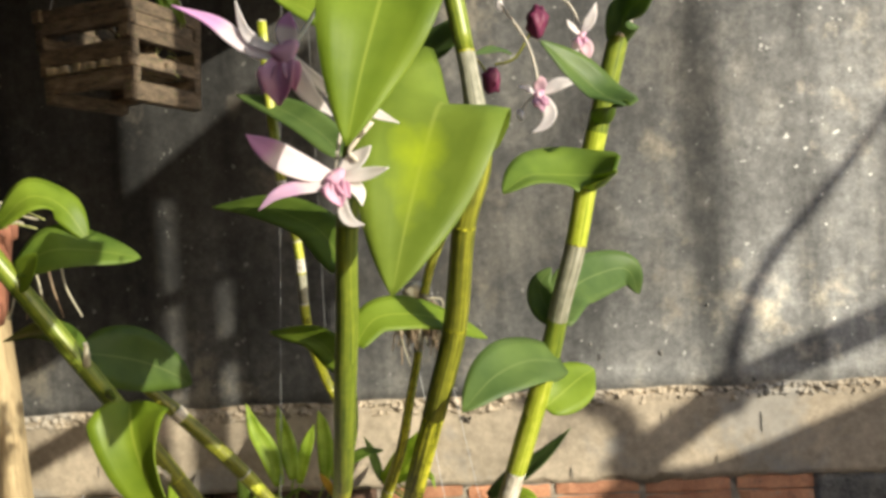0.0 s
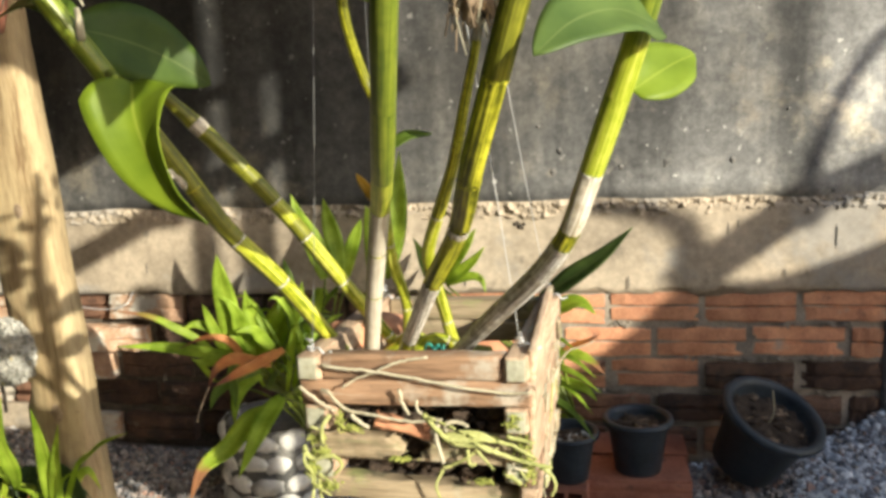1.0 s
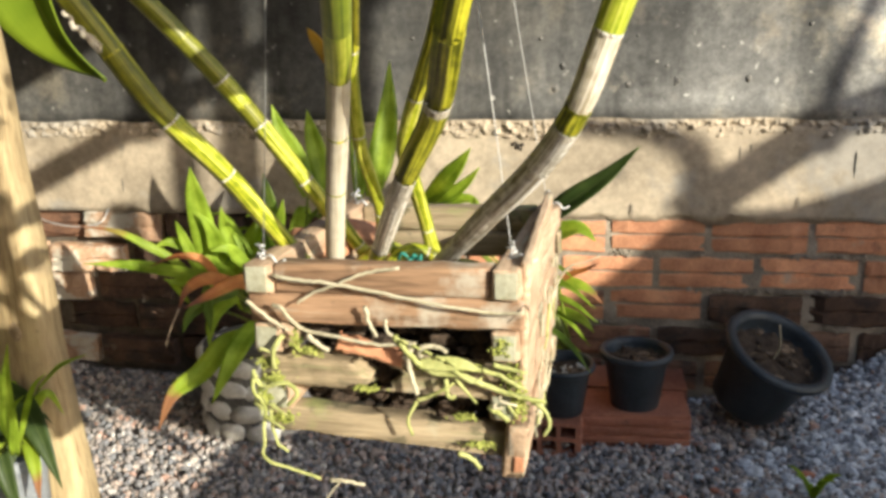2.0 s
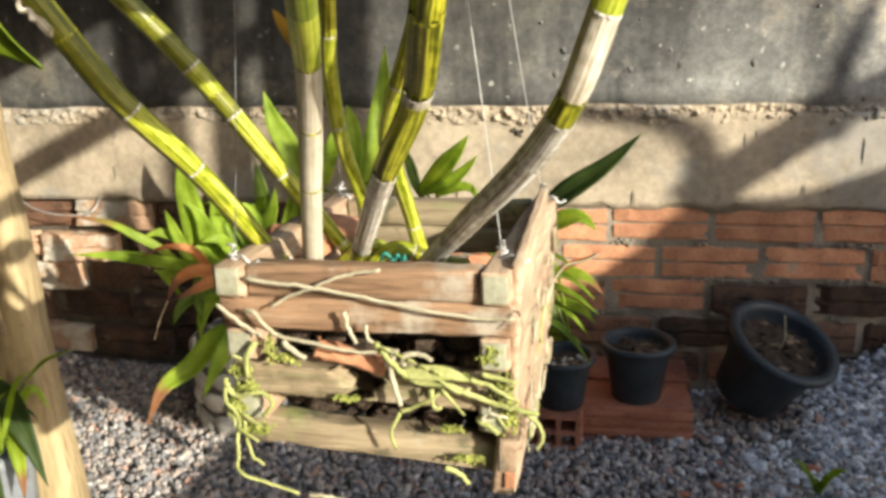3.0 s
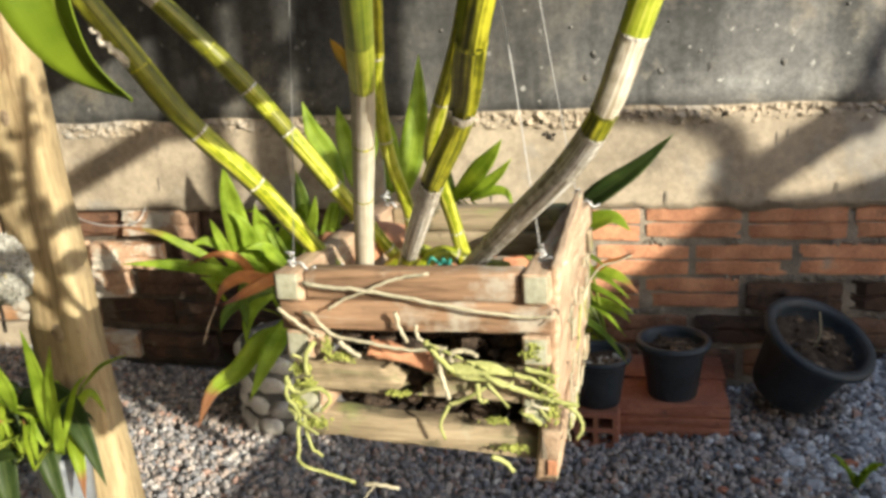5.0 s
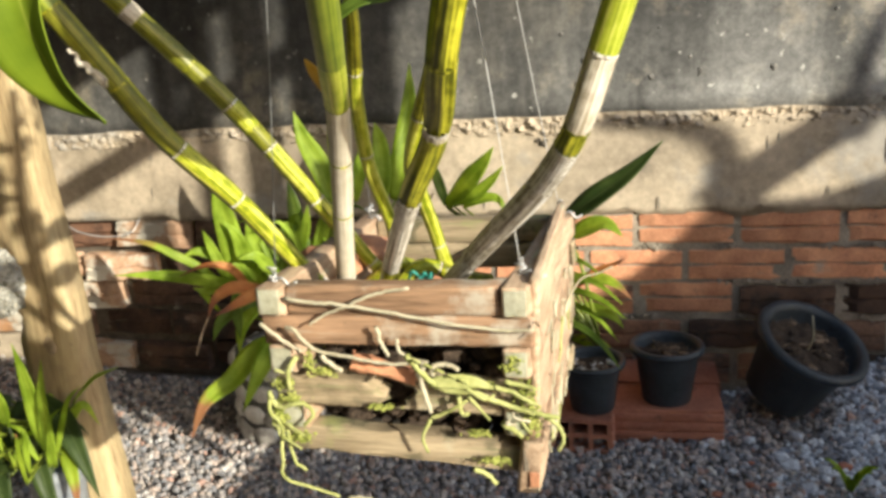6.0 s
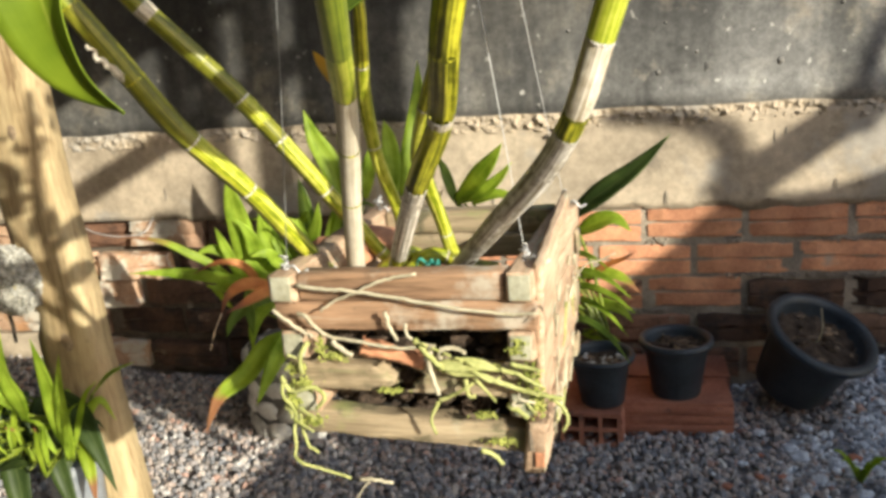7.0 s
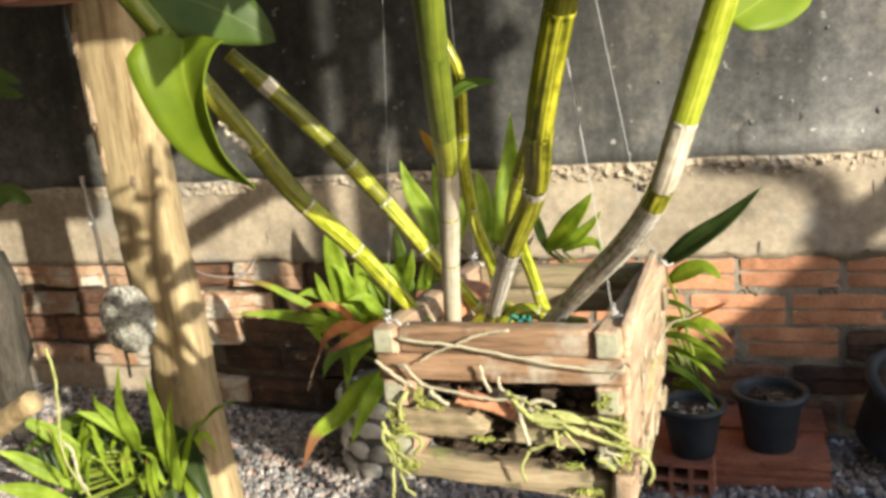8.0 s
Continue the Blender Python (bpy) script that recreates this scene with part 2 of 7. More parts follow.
# dirty brick, darkened further for the shade at the left and low down
M_BRICK_SHADED = mat("shaded_dirty_brick", (0.050, 0.032, 0.024), (0.155, 0.088, 0.058), scale=12, fine=110, bump=0.7, vary=0.35, rough=0.87,
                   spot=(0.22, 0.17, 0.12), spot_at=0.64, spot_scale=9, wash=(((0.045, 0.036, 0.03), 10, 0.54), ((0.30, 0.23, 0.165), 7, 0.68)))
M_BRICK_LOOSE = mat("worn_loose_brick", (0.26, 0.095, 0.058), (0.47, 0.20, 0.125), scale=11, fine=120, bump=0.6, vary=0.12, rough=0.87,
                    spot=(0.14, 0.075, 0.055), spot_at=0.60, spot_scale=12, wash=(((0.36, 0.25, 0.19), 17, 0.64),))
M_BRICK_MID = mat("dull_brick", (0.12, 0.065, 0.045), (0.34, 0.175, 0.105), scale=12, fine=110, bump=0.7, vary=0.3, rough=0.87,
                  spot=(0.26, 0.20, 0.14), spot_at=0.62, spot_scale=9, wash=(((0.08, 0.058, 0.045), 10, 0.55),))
# darker mortar; for the left joints it carries their shade in its colour
M_DARK_MORTAR = mat("dark_mortar", (0.045, 0.038, 0.03), (0.16, 0.13, 0.10), scale=14, fine=120, bump=0.9, bump_dist=0.006, rough=0.95)
M_SOIL = mat("dark_soil", (0.06, 0.05, 0.043), (0.17, 0.145, 0.125), scale=20, fine=160, bump=0.9, rough=0.95, bump_dist=0.01)
M_YARD = mat("trodden_earth", (0.115, 0.104, 0.098), (0.28, 0.25, 0.235), scale=16, fine=160, bump=0.9, rough=0.95, bump_dist=0.01)


def stone_mat(name, tones):
    """Each loose stone takes one of the tones, with its own fine mottling."""
    m = bpy.data.materials.new(name)
    m.use_nodes = True
    n, l = m.node_tree.nodes, m.node_tree.links
    bs = n["Principled BSDF"]
    geo = n.new("ShaderNodeNewGeometry")
    rp = n.new("ShaderNodeValToRGB")
    rp.color_ramp.interpolation = "CONSTANT"
    for i, (upto, tone) in enumerate(tones):
        e = rp.color_ramp.elements[i] if i < 2 else rp.color_ramp.elements.new(upto)
        e.position = upto
        e.color = (*tone, 1)
    l.new(geo.outputs["Random Per Island"], rp.inputs[0])
    co = n.new("ShaderNodeTexCoord")
    no = n.new("ShaderNodeTexNoise")
    no.inputs["Scale"].default_value = 190
    no.inputs["Detail"].default_value = 5
    l.new(co.outputs["Object"], no.inputs["Vector"])
    mr = n.new("ShaderNodeMapRange")
    mr.inputs["From Min"].default_value, mr.inputs["From Max"].default_value = 0.3, 0.7
    mr.inputs["To Min"].default_value, mr.inputs["To Max"].default_value = 0.65, 1.3
    l.new(no.outputs["Fac"], mr.inputs["Value"])
    hs = n.new("ShaderNodeHueSaturation")
    l.new(mr.outputs[0], hs.inputs["Value"])
    l.new(rp.outputs[0], hs.inputs["Color"])
    l.new(hs.outputs[0], bs.inputs["Base Color"])
    bs.inputs["Roughness"].default_value = 0.85
    bs.inputs["Specular IOR Level"].default_value = 0.3
    return m


M_GRAVEL = stone_mat("mixed_gravel", ((0.0, (0.185, 0.178, 0.182)), (0.14, (0.37, 0.33, 0.315)), (0.32, (0.28, 0.27, 0.275)), (0.48, (0.47, 0.38, 0.33)), (0.64, (0.24, 0.24, 0.255)), (0.76, (0.50, 0.44, 0.395)), (0.88, (0.45, 0.29, 0.235)), (0.93, (0.61, 0.58, 0.55))))
M_WHITE_STONE = stone_mat("white_stone", ((0.0, (0.60, 0.62, 0.65)), (0.3, (0.34, 0.36, 0.39)), (0.5, (0.78, 0.79, 0.80)), (0.7, (0.22, 0.22, 0.24)), (0.84, (0.52, 0.54, 0.58))))
M_PEBBLE = mat("pale_pebble", (0.44, 0.42, 0.38), (0.74, 0.71, 0.66), scale=20, fine=160, bump=0.3, vary=0.2, rough=0.8)
M_WOOD = mat("weathered_red_wood", (0.145, 0.085, 0.050), (0.43, 0.265, 0.160), scale=9, fine=40, stretch=(0.8, 8, 12), bump=0.6,
             bump_dist=0.002, spot=(0.36, 0.31, 0.24), spot_at=0.56, spot_scale=5, rough=0.82, vary=0.12,
             wash=(((0.48, 0.43, 0.35), 17, 0.53), ((0.11, 0.075, 0.05), 30, 0.60)))
M_WOOD_SIDE = mat("weathered_side_wood", (0.29, 0.185, 0.115), (0.58, 0.425, 0.295), scale=9, fine=45, stretch=(8, 1.0, 9), bump=0.6,
                  bump_dist=0.002, spot=(0.44, 0.40, 0.28), spot_at=0.58, spot_scale=16, rough=0.82, vary=0.1, wash=(((0.26, 0.21, 0.15), 26, 0.60),))
M_WOOD_MOSS = mat("mossy_wood", (0.16, 0.12, 0.070), (0.42, 0.33, 0.215), scale=9, fine=40, stretch=(0.8, 7, 10), bump=0.6,
                  bump_dist=0.002, spot=(0.24, 0.22, 0.12), spot_at=0.56, spot_scale=8, rough=0.9, vary=0.1,
                  wash=(((0.40, 0.37, 0.27), 15, 0.56), ((0.09, 0.085, 0.050), 28, 0.55), ((0.25, 0.27, 0.10), 16, 0.60)))
M_END = mat("green_end_grain", (0.26, 0.25, 0.17), (0.46, 0.45, 0.35), scale=40, fine=200, bump=0.5, rough=0.9, spot=(0.24, 0.29, 0.15), spot_at=0.55, spot_scale=30)
M_POST = mat("sawn_post_wood", (0.24, 0.165, 0.085), (0.52, 0.41, 0.235), scale=5, fine=45, stretch=(9, 9, 0.6), bump=0.8, bump_dist=0.005,
             spot=(0.22, 0.14, 0.07), spot_at=0.60, spot_scale=4, rough=0.82, contrast=0.26, third=(0.43, 0.32, 0.175),
             wash=(((0.30, 0.22, 0.13), 6, 0.57), ((0.13, 0.09, 0.055), 19, 0.68)))
# wood darkened in colour for the shade on the stump and inside the basket
M_SHADED_WOOD = mat("shade_darkened_wood", (0.030, 0.026, 0.021), (0.105, 0.090, 0.070), scale=14, fine=90, stretch=(3, 3, 0.8), bump=1.0, bump_dist=0.01, rough=0.95)
# crate wood with the shade on the hanging basket put into its colour
M_SHADED_CRATE = mat("shaded_crate_wood", (0.045, 0.034, 0.024), (0.20, 0.145, 0.095), scale=14, fine=70, stretch=(2, 2, 7), bump=0.8, rough=0.92, vary=0.3, spot=(0.07, 0.085, 0.03), spot_at=0.60, spot_scale=24)
M_GREY_WOOD = mat("grey_crate_wood", (0.13, 0.105, 0.08), (0.33, 0.27, 0.20), scale=9, fine=60, stretch=(2, 2, 9), bump=0.6, rough=0.9, vary=0.2)


def cane_mat(name, dark, mid, light, rough=0.4, bump=0.3, stripes=9.0, sharp=0.0):
    """Long irregular stripes that run along a joint, with fine mottling."""
    m = bpy.data.materials.new(name)
    m.use_nodes = True
    n, l = m.node_tree.nodes, m.node_tree.links
    bs = n["Principled BSDF"]
    uv = n.new("ShaderNodeUVMap")
    mul = n.new("ShaderNodeVectorMath")
    mul.operation = "MULTIPLY"
    mul.inputs[1].default_value = (stripes * 1.7, 11.0, 1)
    l.new(uv.outputs[0], mul.inputs[0])
    info = n.new("ShaderNodeObjectInfo")
    add = n.new("ShaderNodeVectorMath")
    add.operation = "ADD"
    sh = n.new("ShaderNodeVectorMath")
    sh.operation = "SCALE"
    comb = n.new("ShaderNodeCombineXYZ")
    for k in range(3):
        l.new(info.outputs["Random"], comb.inputs[k])
    l.new(comb.outputs[0], sh.inputs[0])
    sh.inputs["Scale"].default_value = 17.0
    l.new(mul.outputs[0], add.inputs[0])
    l.new(sh.outputs[0], add.inputs[1])
    st = n.new("ShaderNodeTexNoise")
    st.inputs["Scale"].default_value = 1.0
    st.inputs["Detail"].default_value = 4
    l.new(add.outputs[0], st.inputs["Vector"])
    co = n.new("ShaderNodeTexCoord")
    fi = n.new("ShaderNodeTexNoise")
    fi.inputs["Scale"].default_value = 130
    fi.inputs["Detail"].default_value = 4
    l.new(co.outputs["Object"], fi.inputs["Vector"])
    mx = n.new("ShaderNodeMix")
    mx.inputs[0].default_value = 0.25
    l.new(st.outputs["Fac"], mx.inputs[2])
    l.new(fi.outputs["Fac"], mx.inputs[3])
    rp = n.new("ShaderNodeValToRGB")
    rp.color_ramp.elements[0].position, rp.color_ramp.elements[1].position = 0.39 + sharp, 0.62 - sharp
    rp.color_ramp.elements[0].color, rp.color_ramp.elements[1].color = (*dark, 1), (*light, 1)
    rp.color_ramp.elements.new(0.5).color = (*mid, 1)
    l.new(mx.outputs[0], rp.inputs[0])
    colour = rp.outputs[0]
    l.new(colour, bs.inputs["Base Color"])
    bs.inputs["Roughness"].default_value = rough
    bs.inputs["Specular IOR Level"].default_value = 0.45
    bp = n.new("ShaderNodeBump")
    bp.inputs["Strength"].default_value = bump
    bp.inputs["Distance"].default_value = 0.0015
    l.new(mx.outputs[0], bp.inputs["Height"])
    l.new(bp.outputs[0], bs.inputs["Normal"])
    return m


M_CANE_GREEN = cane_mat("green_cane", (0.085, 0.125, 0.016), (0.16, 0.205, 0.022), (0.25, 0.29, 0.035), bump=0.1, stripes=9, rough=0.36)
M_CANE_YELLOW = cane_mat("yellow_cane", (0.15, 0.19, 0.010), (0.38, 0.40, 0.018), (0.64, 0.62, 0.13), stripes=9, rough=0.33, bump=0.45, sharp=0.02)
M_CANE_LIME = cane_mat("lime_cane", (0.20, 0.26, 0.02), (0.36, 0.41, 0.03), (0.54, 0.55, 0.10), bump=0.2, stripes=12, rough=0.35)
# olive dulled for the shade on the upper canes; also for dull stalks
M_CANE_DULL_SHADED = cane_mat("shaded_dull_olive_cane", (0.095, 0.10, 0.012), (0.165, 0.17, 0.016), (0.28, 0.275, 0.03), stripes=9, rough=0.36, bump=0.3)
M_CANE_OLIVE = cane_mat("olive_cane", (0.075, 0.080, 0.008), (0.235, 0.235, 0.014), (0.62, 0.59, 0.05), stripes=6.5, rough=0.33, bump=0.6)
M_SHEATH = cane_mat("dry_pale_sheath", (0.33, 0.27, 0.18), (0.60, 0.53, 0.42), (0.76, 0.71, 0.61), rough=0.6, bump=0.7, stripes=18, sharp=0.04)
M_SHEATH_GREY = cane_mat("grey_brown_sheath", (0.22, 0.18, 0.125), (0.49, 0.44, 0.355), (0.82, 0.79, 0.73), rough=0.62, bump=0.8, stripes=18, sharp=0.05)
M_SHEATH_DULL = cane_mat("dull_grey_green_sheath", (0.12, 0.115, 0.075), (0.255, 0.245, 0.175), (0.42, 0.40, 0.31), rough=0.6, bump=0.6, stripes=12)
M_SHEATH_PLAIN = cane_mat("smooth_cream_sheath", (0.44, 0.385, 0.285), (0.58, 0.52, 0.41), (0.70, 0.645, 0.54), rough=0.6, bump=0.25, stripes=14)
M_ROOT = mat("pale_root", (0.34, 0.305, 0.205), (0.55, 0.50, 0.37), scale=30, fine=200, bump=0.3, rough=0.8)
M_ROOT_GREEN = mat("green_root", (0.24, 0.26, 0.07), (0.48, 0.49, 0.20), scale=30, fine=200, bump=0.3, rough=0.7)
M_MOSS = mat("yellow_moss", (0.16, 0.19, 0.03), (0.46, 0.48, 0.13), scale=60, fine=300, bump=1.0, bump_dist=0.004, rough=0.95)
M_ROOT_DRY = mat("brown_root", (0.17, 0.115, 0.07), (0.40, 0.30, 0.20), scale=40, fine=250, bump=0.4, rough=0.9)
M_TEAL = mat("teal_string", (0.02, 0.16, 0.13), (0.05, 0.30, 0.24), scale=60, fine=300, bump=0.2, rough=0.5)
M_GREY_PLASTIC = mat("grey_plastic", (0.16, 0.175, 0.20), (0.28, 0.30, 0.32), scale=12, fine=100, bump=0.15, rough=0.6, spot=(0.2, 0.18, 0.15), spot_at=0.62)
M_CLAY = mat("clay_pot", (0.33, 0.13, 0.075), (0.46, 0.20, 0.125), scale=9, fine=90, bump=0.15, rough=0.7)
M_BLACK = mat("black_plastic", (0.020, 0.026, 0.033), (0.050, 0.062, 0.074), scale=9, fine=120, bump=0.08, rough=0.45, spot=(0.075, 0.075, 0.07), spot_at=0.66)
M_POT_SOIL = mat("dark_pot_soil", (0.022, 0.016, 0.012), (0.095, 0.065, 0.045), scale=45, fine=200, bump=1.0, bump_dist=0.01, rough=0.97)
M_WIRE = mat("galvanised_wire", (0.42, 0.42, 0.42), (0.66, 0.66, 0.65), scale=50, fine=300, bump=0.1, rough=0.45, metal=0.35)
M_WIRE_DULL = mat("dull_wire", (0.14, 0.14, 0.14), (0.24, 0.24, 0.23), scale=50, fine=300, bump=0.1, rough=0.6, metal=0.3)
M_LITTER = mat("brown_litter", (0.06, 0.042, 0.03), (0.25, 0.18, 0.12), scale=60, fine=200, bump=0.4, vary=0.4, island=True, rough=0.95)
M_LICHEN = mat("grey_lichen_lump", (0.18, 0.17, 0.14), (0.62, 0.60, 0.54), scale=60, fine=220, bump=1.0, bump_dist=0.008, rough=0.95, spot=(0.44, 0.37, 0.18), spot_at=0.62, spot_scale=30)
L_BRIGHT = leaf_mat("bright_leaf", (0.148, 0.222, 0.018), (0.258, 0.345, 0.038), through_light=0.40)
L_MID = leaf_mat("mid_green_leaf", (0.10, 0.165, 0.025), (0.19, 0.275, 0.042), through_light=0.4)
# darker copy of the leaf green, for leaves shaded or turned from the sun
L_DARK = leaf_mat("shaded_green_leaf", (0.068, 0.118, 0.030), (0.13, 0.195, 0.052), through_light=0.32)
L_THICK = leaf_mat("thick_bright_leaf", (0.105, 0.160, 0.010), (0.185, 0.250, 0.018), through_light=0.12)
L_OCHRE = leaf_mat("ochre_leaf", (0.46, 0.28, 0.03), (0.62, 0.44, 0.06), rib=0.1)
# darker green for one orchid leaf, standing in for the shade on it
L_SHADE = leaf_mat("shaded_orchid_leaf", (0.042, 0.078, 0.012), (0.085, 0.135, 0.022), through_light=0.28)
# clump leaves that hang in shade, darkened in their colour
L_CLUMP_SHADED = leaf_mat("shaded_clump_leaf", (0.030, 0.050, 0.014), (0.060, 0.092, 0.024), through_light=0.25)
# the yellow patch paints sunlight on the middle of the leaf
L_PATCH = leaf_mat("sun_patched_leaf", (0.130, 0.190, 0.020), (0.215, 0.285, 0.040), patch=(0.34, 0.42, 0.02), through_light=0.35)
L_STRAP = leaf_mat("strap_leaf", (0.19, 0.285, 0.020), (0.39, 0.50, 0.065), rib=0.25, through_light=0.5)
L_STRAP_TIP = leaf_mat("strap_leaf_brown_tip", (0.20, 0.29, 0.02), (0.37, 0.46, 0.05), tip=(0.34, 0.17, 0.08), rib=0.2, through_light=0.45)
L_ORANGE = leaf_mat("dying_orange_leaf", (0.42, 0.155, 0.045), (0.58, 0.29, 0.085), tip=(0.24, 0.10, 0.05), rib=0.2)
P_WHITE = leaf_mat("white_petal", (0.60, 0.55, 0.56), (0.78, 0.75, 0.72), gloss=0.55, through_light=0.3, rib=0.0)
P_PURPLE = leaf_mat("purple_tipped_petal", (0.62, 0.54, 0.57), (0.78, 0.73, 0.72), tip=(0.58, 0.33, 0.54), tip_at=0.74, gloss=0.55, through_light=0.3, rib=0.0)
P_TINGED = leaf_mat("mauve_tinged_petal", (0.56, 0.46, 0.51), (0.74, 0.66, 0.68), tip=(0.60, 0.40, 0.55), tip_at=0.6, gloss=0.55, through_light=0.3, rib=0.0)
P_PINK = leaf_mat("pink_petal", (0.60, 0.38, 0.45), (0.74, 0.60, 0.62), gloss=0.55, through_light=0.3, rib=0.0)
P_BUD = leaf_mat("maroon_bud", (0.10, 0.015, 0.04), (0.20, 0.04, 0.09), gloss=0.5, through_light=0.1, rib=0.0)
P_LIP = leaf_mat("magenta_lip", (0.46, 0.18, 0.33), (0.70, 0.46, 0.57), gloss=0.5, through_light=0.25, rib=0.0)


# ---- mesh helpers ----
ORIGIN = {}


def thing(name, place, label, category, group="", kind=""):
    """An Empty at a thing's base, to parent its parts."""
    e = new(name)
    e.empty_display_size = 0.05
    e.location = place
    ORIGIN[e.name] = Vector(place)
    return tagged(e, label, category, group, kind)


def part(name, bm, material, parent=None, label="", smooth=True):
    """Links a bmesh in world coordinates as one mesh under a thing or part."""
    o = ORIGIN[parent.name] if parent else Vector((0, 0, 0))
    bmesh.ops.translate(bm, verts=bm.verts, vec=-o)
    me = bpy.data.meshes.new(name)
    bm.to_mesh(me)
    bm.free()
    me.materials.append(material)
    if smooth:
        me.polygons.foreach_set("use_smooth", [True] * len(me.polygons))
    ob = new(name, me)
    if parent:
        ob.parent = parent
    ORIGIN[ob.name] = o
    return tagged(ob, label)


def spline(pts, steps=6):
    """Points along a smooth line through pts (3D, any further values carried along)."""
    P = [np.array(p, float) for p in pts]
    P = [2 * P[0] - P[1]] + P + [2 * P[-1] - P[-2]]
    out = []
    for i in range(1, len(P) - 2):
        a, b, c, d = P[i - 1:i + 3]
        for k in range(steps):
            s = k / steps
            out.append(0.5 * (2 * b + (c - a) * s + (2 * a - 5 * b + 4 * c - d) * s * s + (3 * b - a - 3 * c + d) * s ** 3))
    out.append(P[-2])
    return out


def sweep(bm, pts, radii, sides=8, ribs=0.0, cap=True):
    """A tube through pts; ribs: depth of long grooves as a share of the radius."""
    uvl = bm.loops.layers.uv.get("UVMap") or bm.loops.layers.uv.new("UVMap")
    rings, runs = [], [0.0]
    side = None
    for i, p in enumerate(pts):
        a, b = pts[max(0, i - 1)], pts[min(len(pts) - 1, i + 1)]
        d = (Vector(b[:3]) - Vector(a[:3])).normalized()
        if side is None:
            side = d.orthogonal().normalized()
        side = (side - d * side.dot(d)).normalized()
        up = d.cross(side)
        ring = []
        for k in range(sides):
            an = 2 * math.pi * k / sides
            r = radii[i] * (1 - (ribs if k % 2 else 0.0))
            ring.append(bm.verts.new(Vector(p[:3]) + (side * math.cos(an) + up * math.sin(an)) * r))
        rings.append(ring)
    for a, b in zip(pts, pts[1:]):
        runs.append(runs[-1] + (Vector(b[:3]) - Vector(a[:3])).length)
    for i, (r0, r1) in enumerate(zip(rings, rings[1:])):
        for k in range(sides):
            f = bm.faces.new((r0[k], r0[(k + 1) % sides], r1[(k + 1) % sides], r1[k]))
            for lp, (u, v) in zip(f.loops, ((k, i), (k + 1, i), (k + 1, i + 1), (k, i + 1))):
                lp[uvl].uv = (abs(2 * u / sides - 1), runs[v])
    if cap:
        bm.faces.new(rings[0][::-1])
        bm.faces.new(rings[-1])


def tube(pts, r0, r1=None, sides=8, steps=5, wob=0.0, seed=0, ribs=0.0):
    bm = bmesh.new()
    rng = random.Random(seed)
    line = spline(pts, steps)
    if wob:
        line = [p + np.array([rng.uniform(-wob, wob) for _ in range(3)]) for p in line]
    r1 = r0 if r1 is None else r1
    n = len(line) - 1
    sweep(bm, line, [r0 + (r1 - r0) * i / n for i in range(n + 1)], sides, ribs)
    return bm


def blade(pts, width, face=(0, -1, 0.3), fold=0.15, cup=0.0, profile="oval", steps=7, across=6, curl=0.0, thick=0.0009, twist=0.0):
    """A leaf along pts. face: the way its upper side looks; fold: depth of the V along the midrib; profile: outline of the blade."""
    bm = bmesh.new()
    uvl = bm.loops.layers.uv.new("UVMap")
    line = [Vector(p) for p in spline(pts, steps)]
    n = len(line) - 1
    face = Vector(face).normalized()
    grid = []
    for i, p in enumerate(line):
        s = i / n
        d = (line[min(n, i + 1)] - line[max(0, i - 1)]).normalized()
        nor = (face - d * face.dot(d)).normalized()
        if twist:
            nor = Matrix.Rotation(twist * s, 3, d) @ nor
        side = d.cross(nor)
        if profile == "oval":
            w = width * 0.5 * (math.sin(math.pi * min(1, s * 0.94 + 0.06) ** 0.82)) ** 0.72
        elif profile == "hang":
            w = width * 0.5 * min(1, 0.84 + 1.3 * s) * max(0.0, 1 - max(0.0, (s - 0.28) / 0.72) ** 1.9) ** 0.9
        elif profile == "apron":
            w = width * 0.5 * min(1.0, (0.05 + 5.0 * s) ** 0.6) * max(0.02, 1 - s) ** 0.85
        elif profile == "lance":
            w = width * 0.5 * math.sin(math.pi * (0.10 + 0.90 * s) ** 0.85) ** 0.95
        elif profile == "strap":
            w = width * 0.5 * min(1, 0.45 + s * 2.2) * max(0.0, 1 - s ** 3.2) ** 0.8
        else:
            w = width * 0.5 * math.sin(math.pi * (0.08 + 0.92 * s) ** 1.15) ** 0.9
        w = max(w, 0.0004)
        row = []
        for k in range(across + 1):
            u = k / across * 2 - 1
            wave = 0.05 * width * math.sin(9 * s + 2.2 * u) * abs(u)
            lift = fold * width * 0.5 * abs(u) - cup * width * (u * u) + wave + curl * width * u * s
            row.append(bm.verts.new(p + side * (u * w) + nor * lift * (w / (width * 0.5))))
        grid.append(row)
    for i in range(n):
        for k in range(across):
            f = bm.faces.new((grid[i][k], grid[i][k + 1], grid[i + 1][k + 1], grid[i + 1][k]))
            for lp, (uu, vv) in zip(f.loops, ((k, i), (k + 1, i), (k + 1, i + 1), (k, i + 1))):
                lp[uvl].uv = (uu / across, vv / n)
    if thick:
        bmesh.ops.recalc_face_normals(bm, faces=bm.faces)
        bmesh.ops.solidify(bm, geom=bm.faces[:], thickness=thick)
    return bm


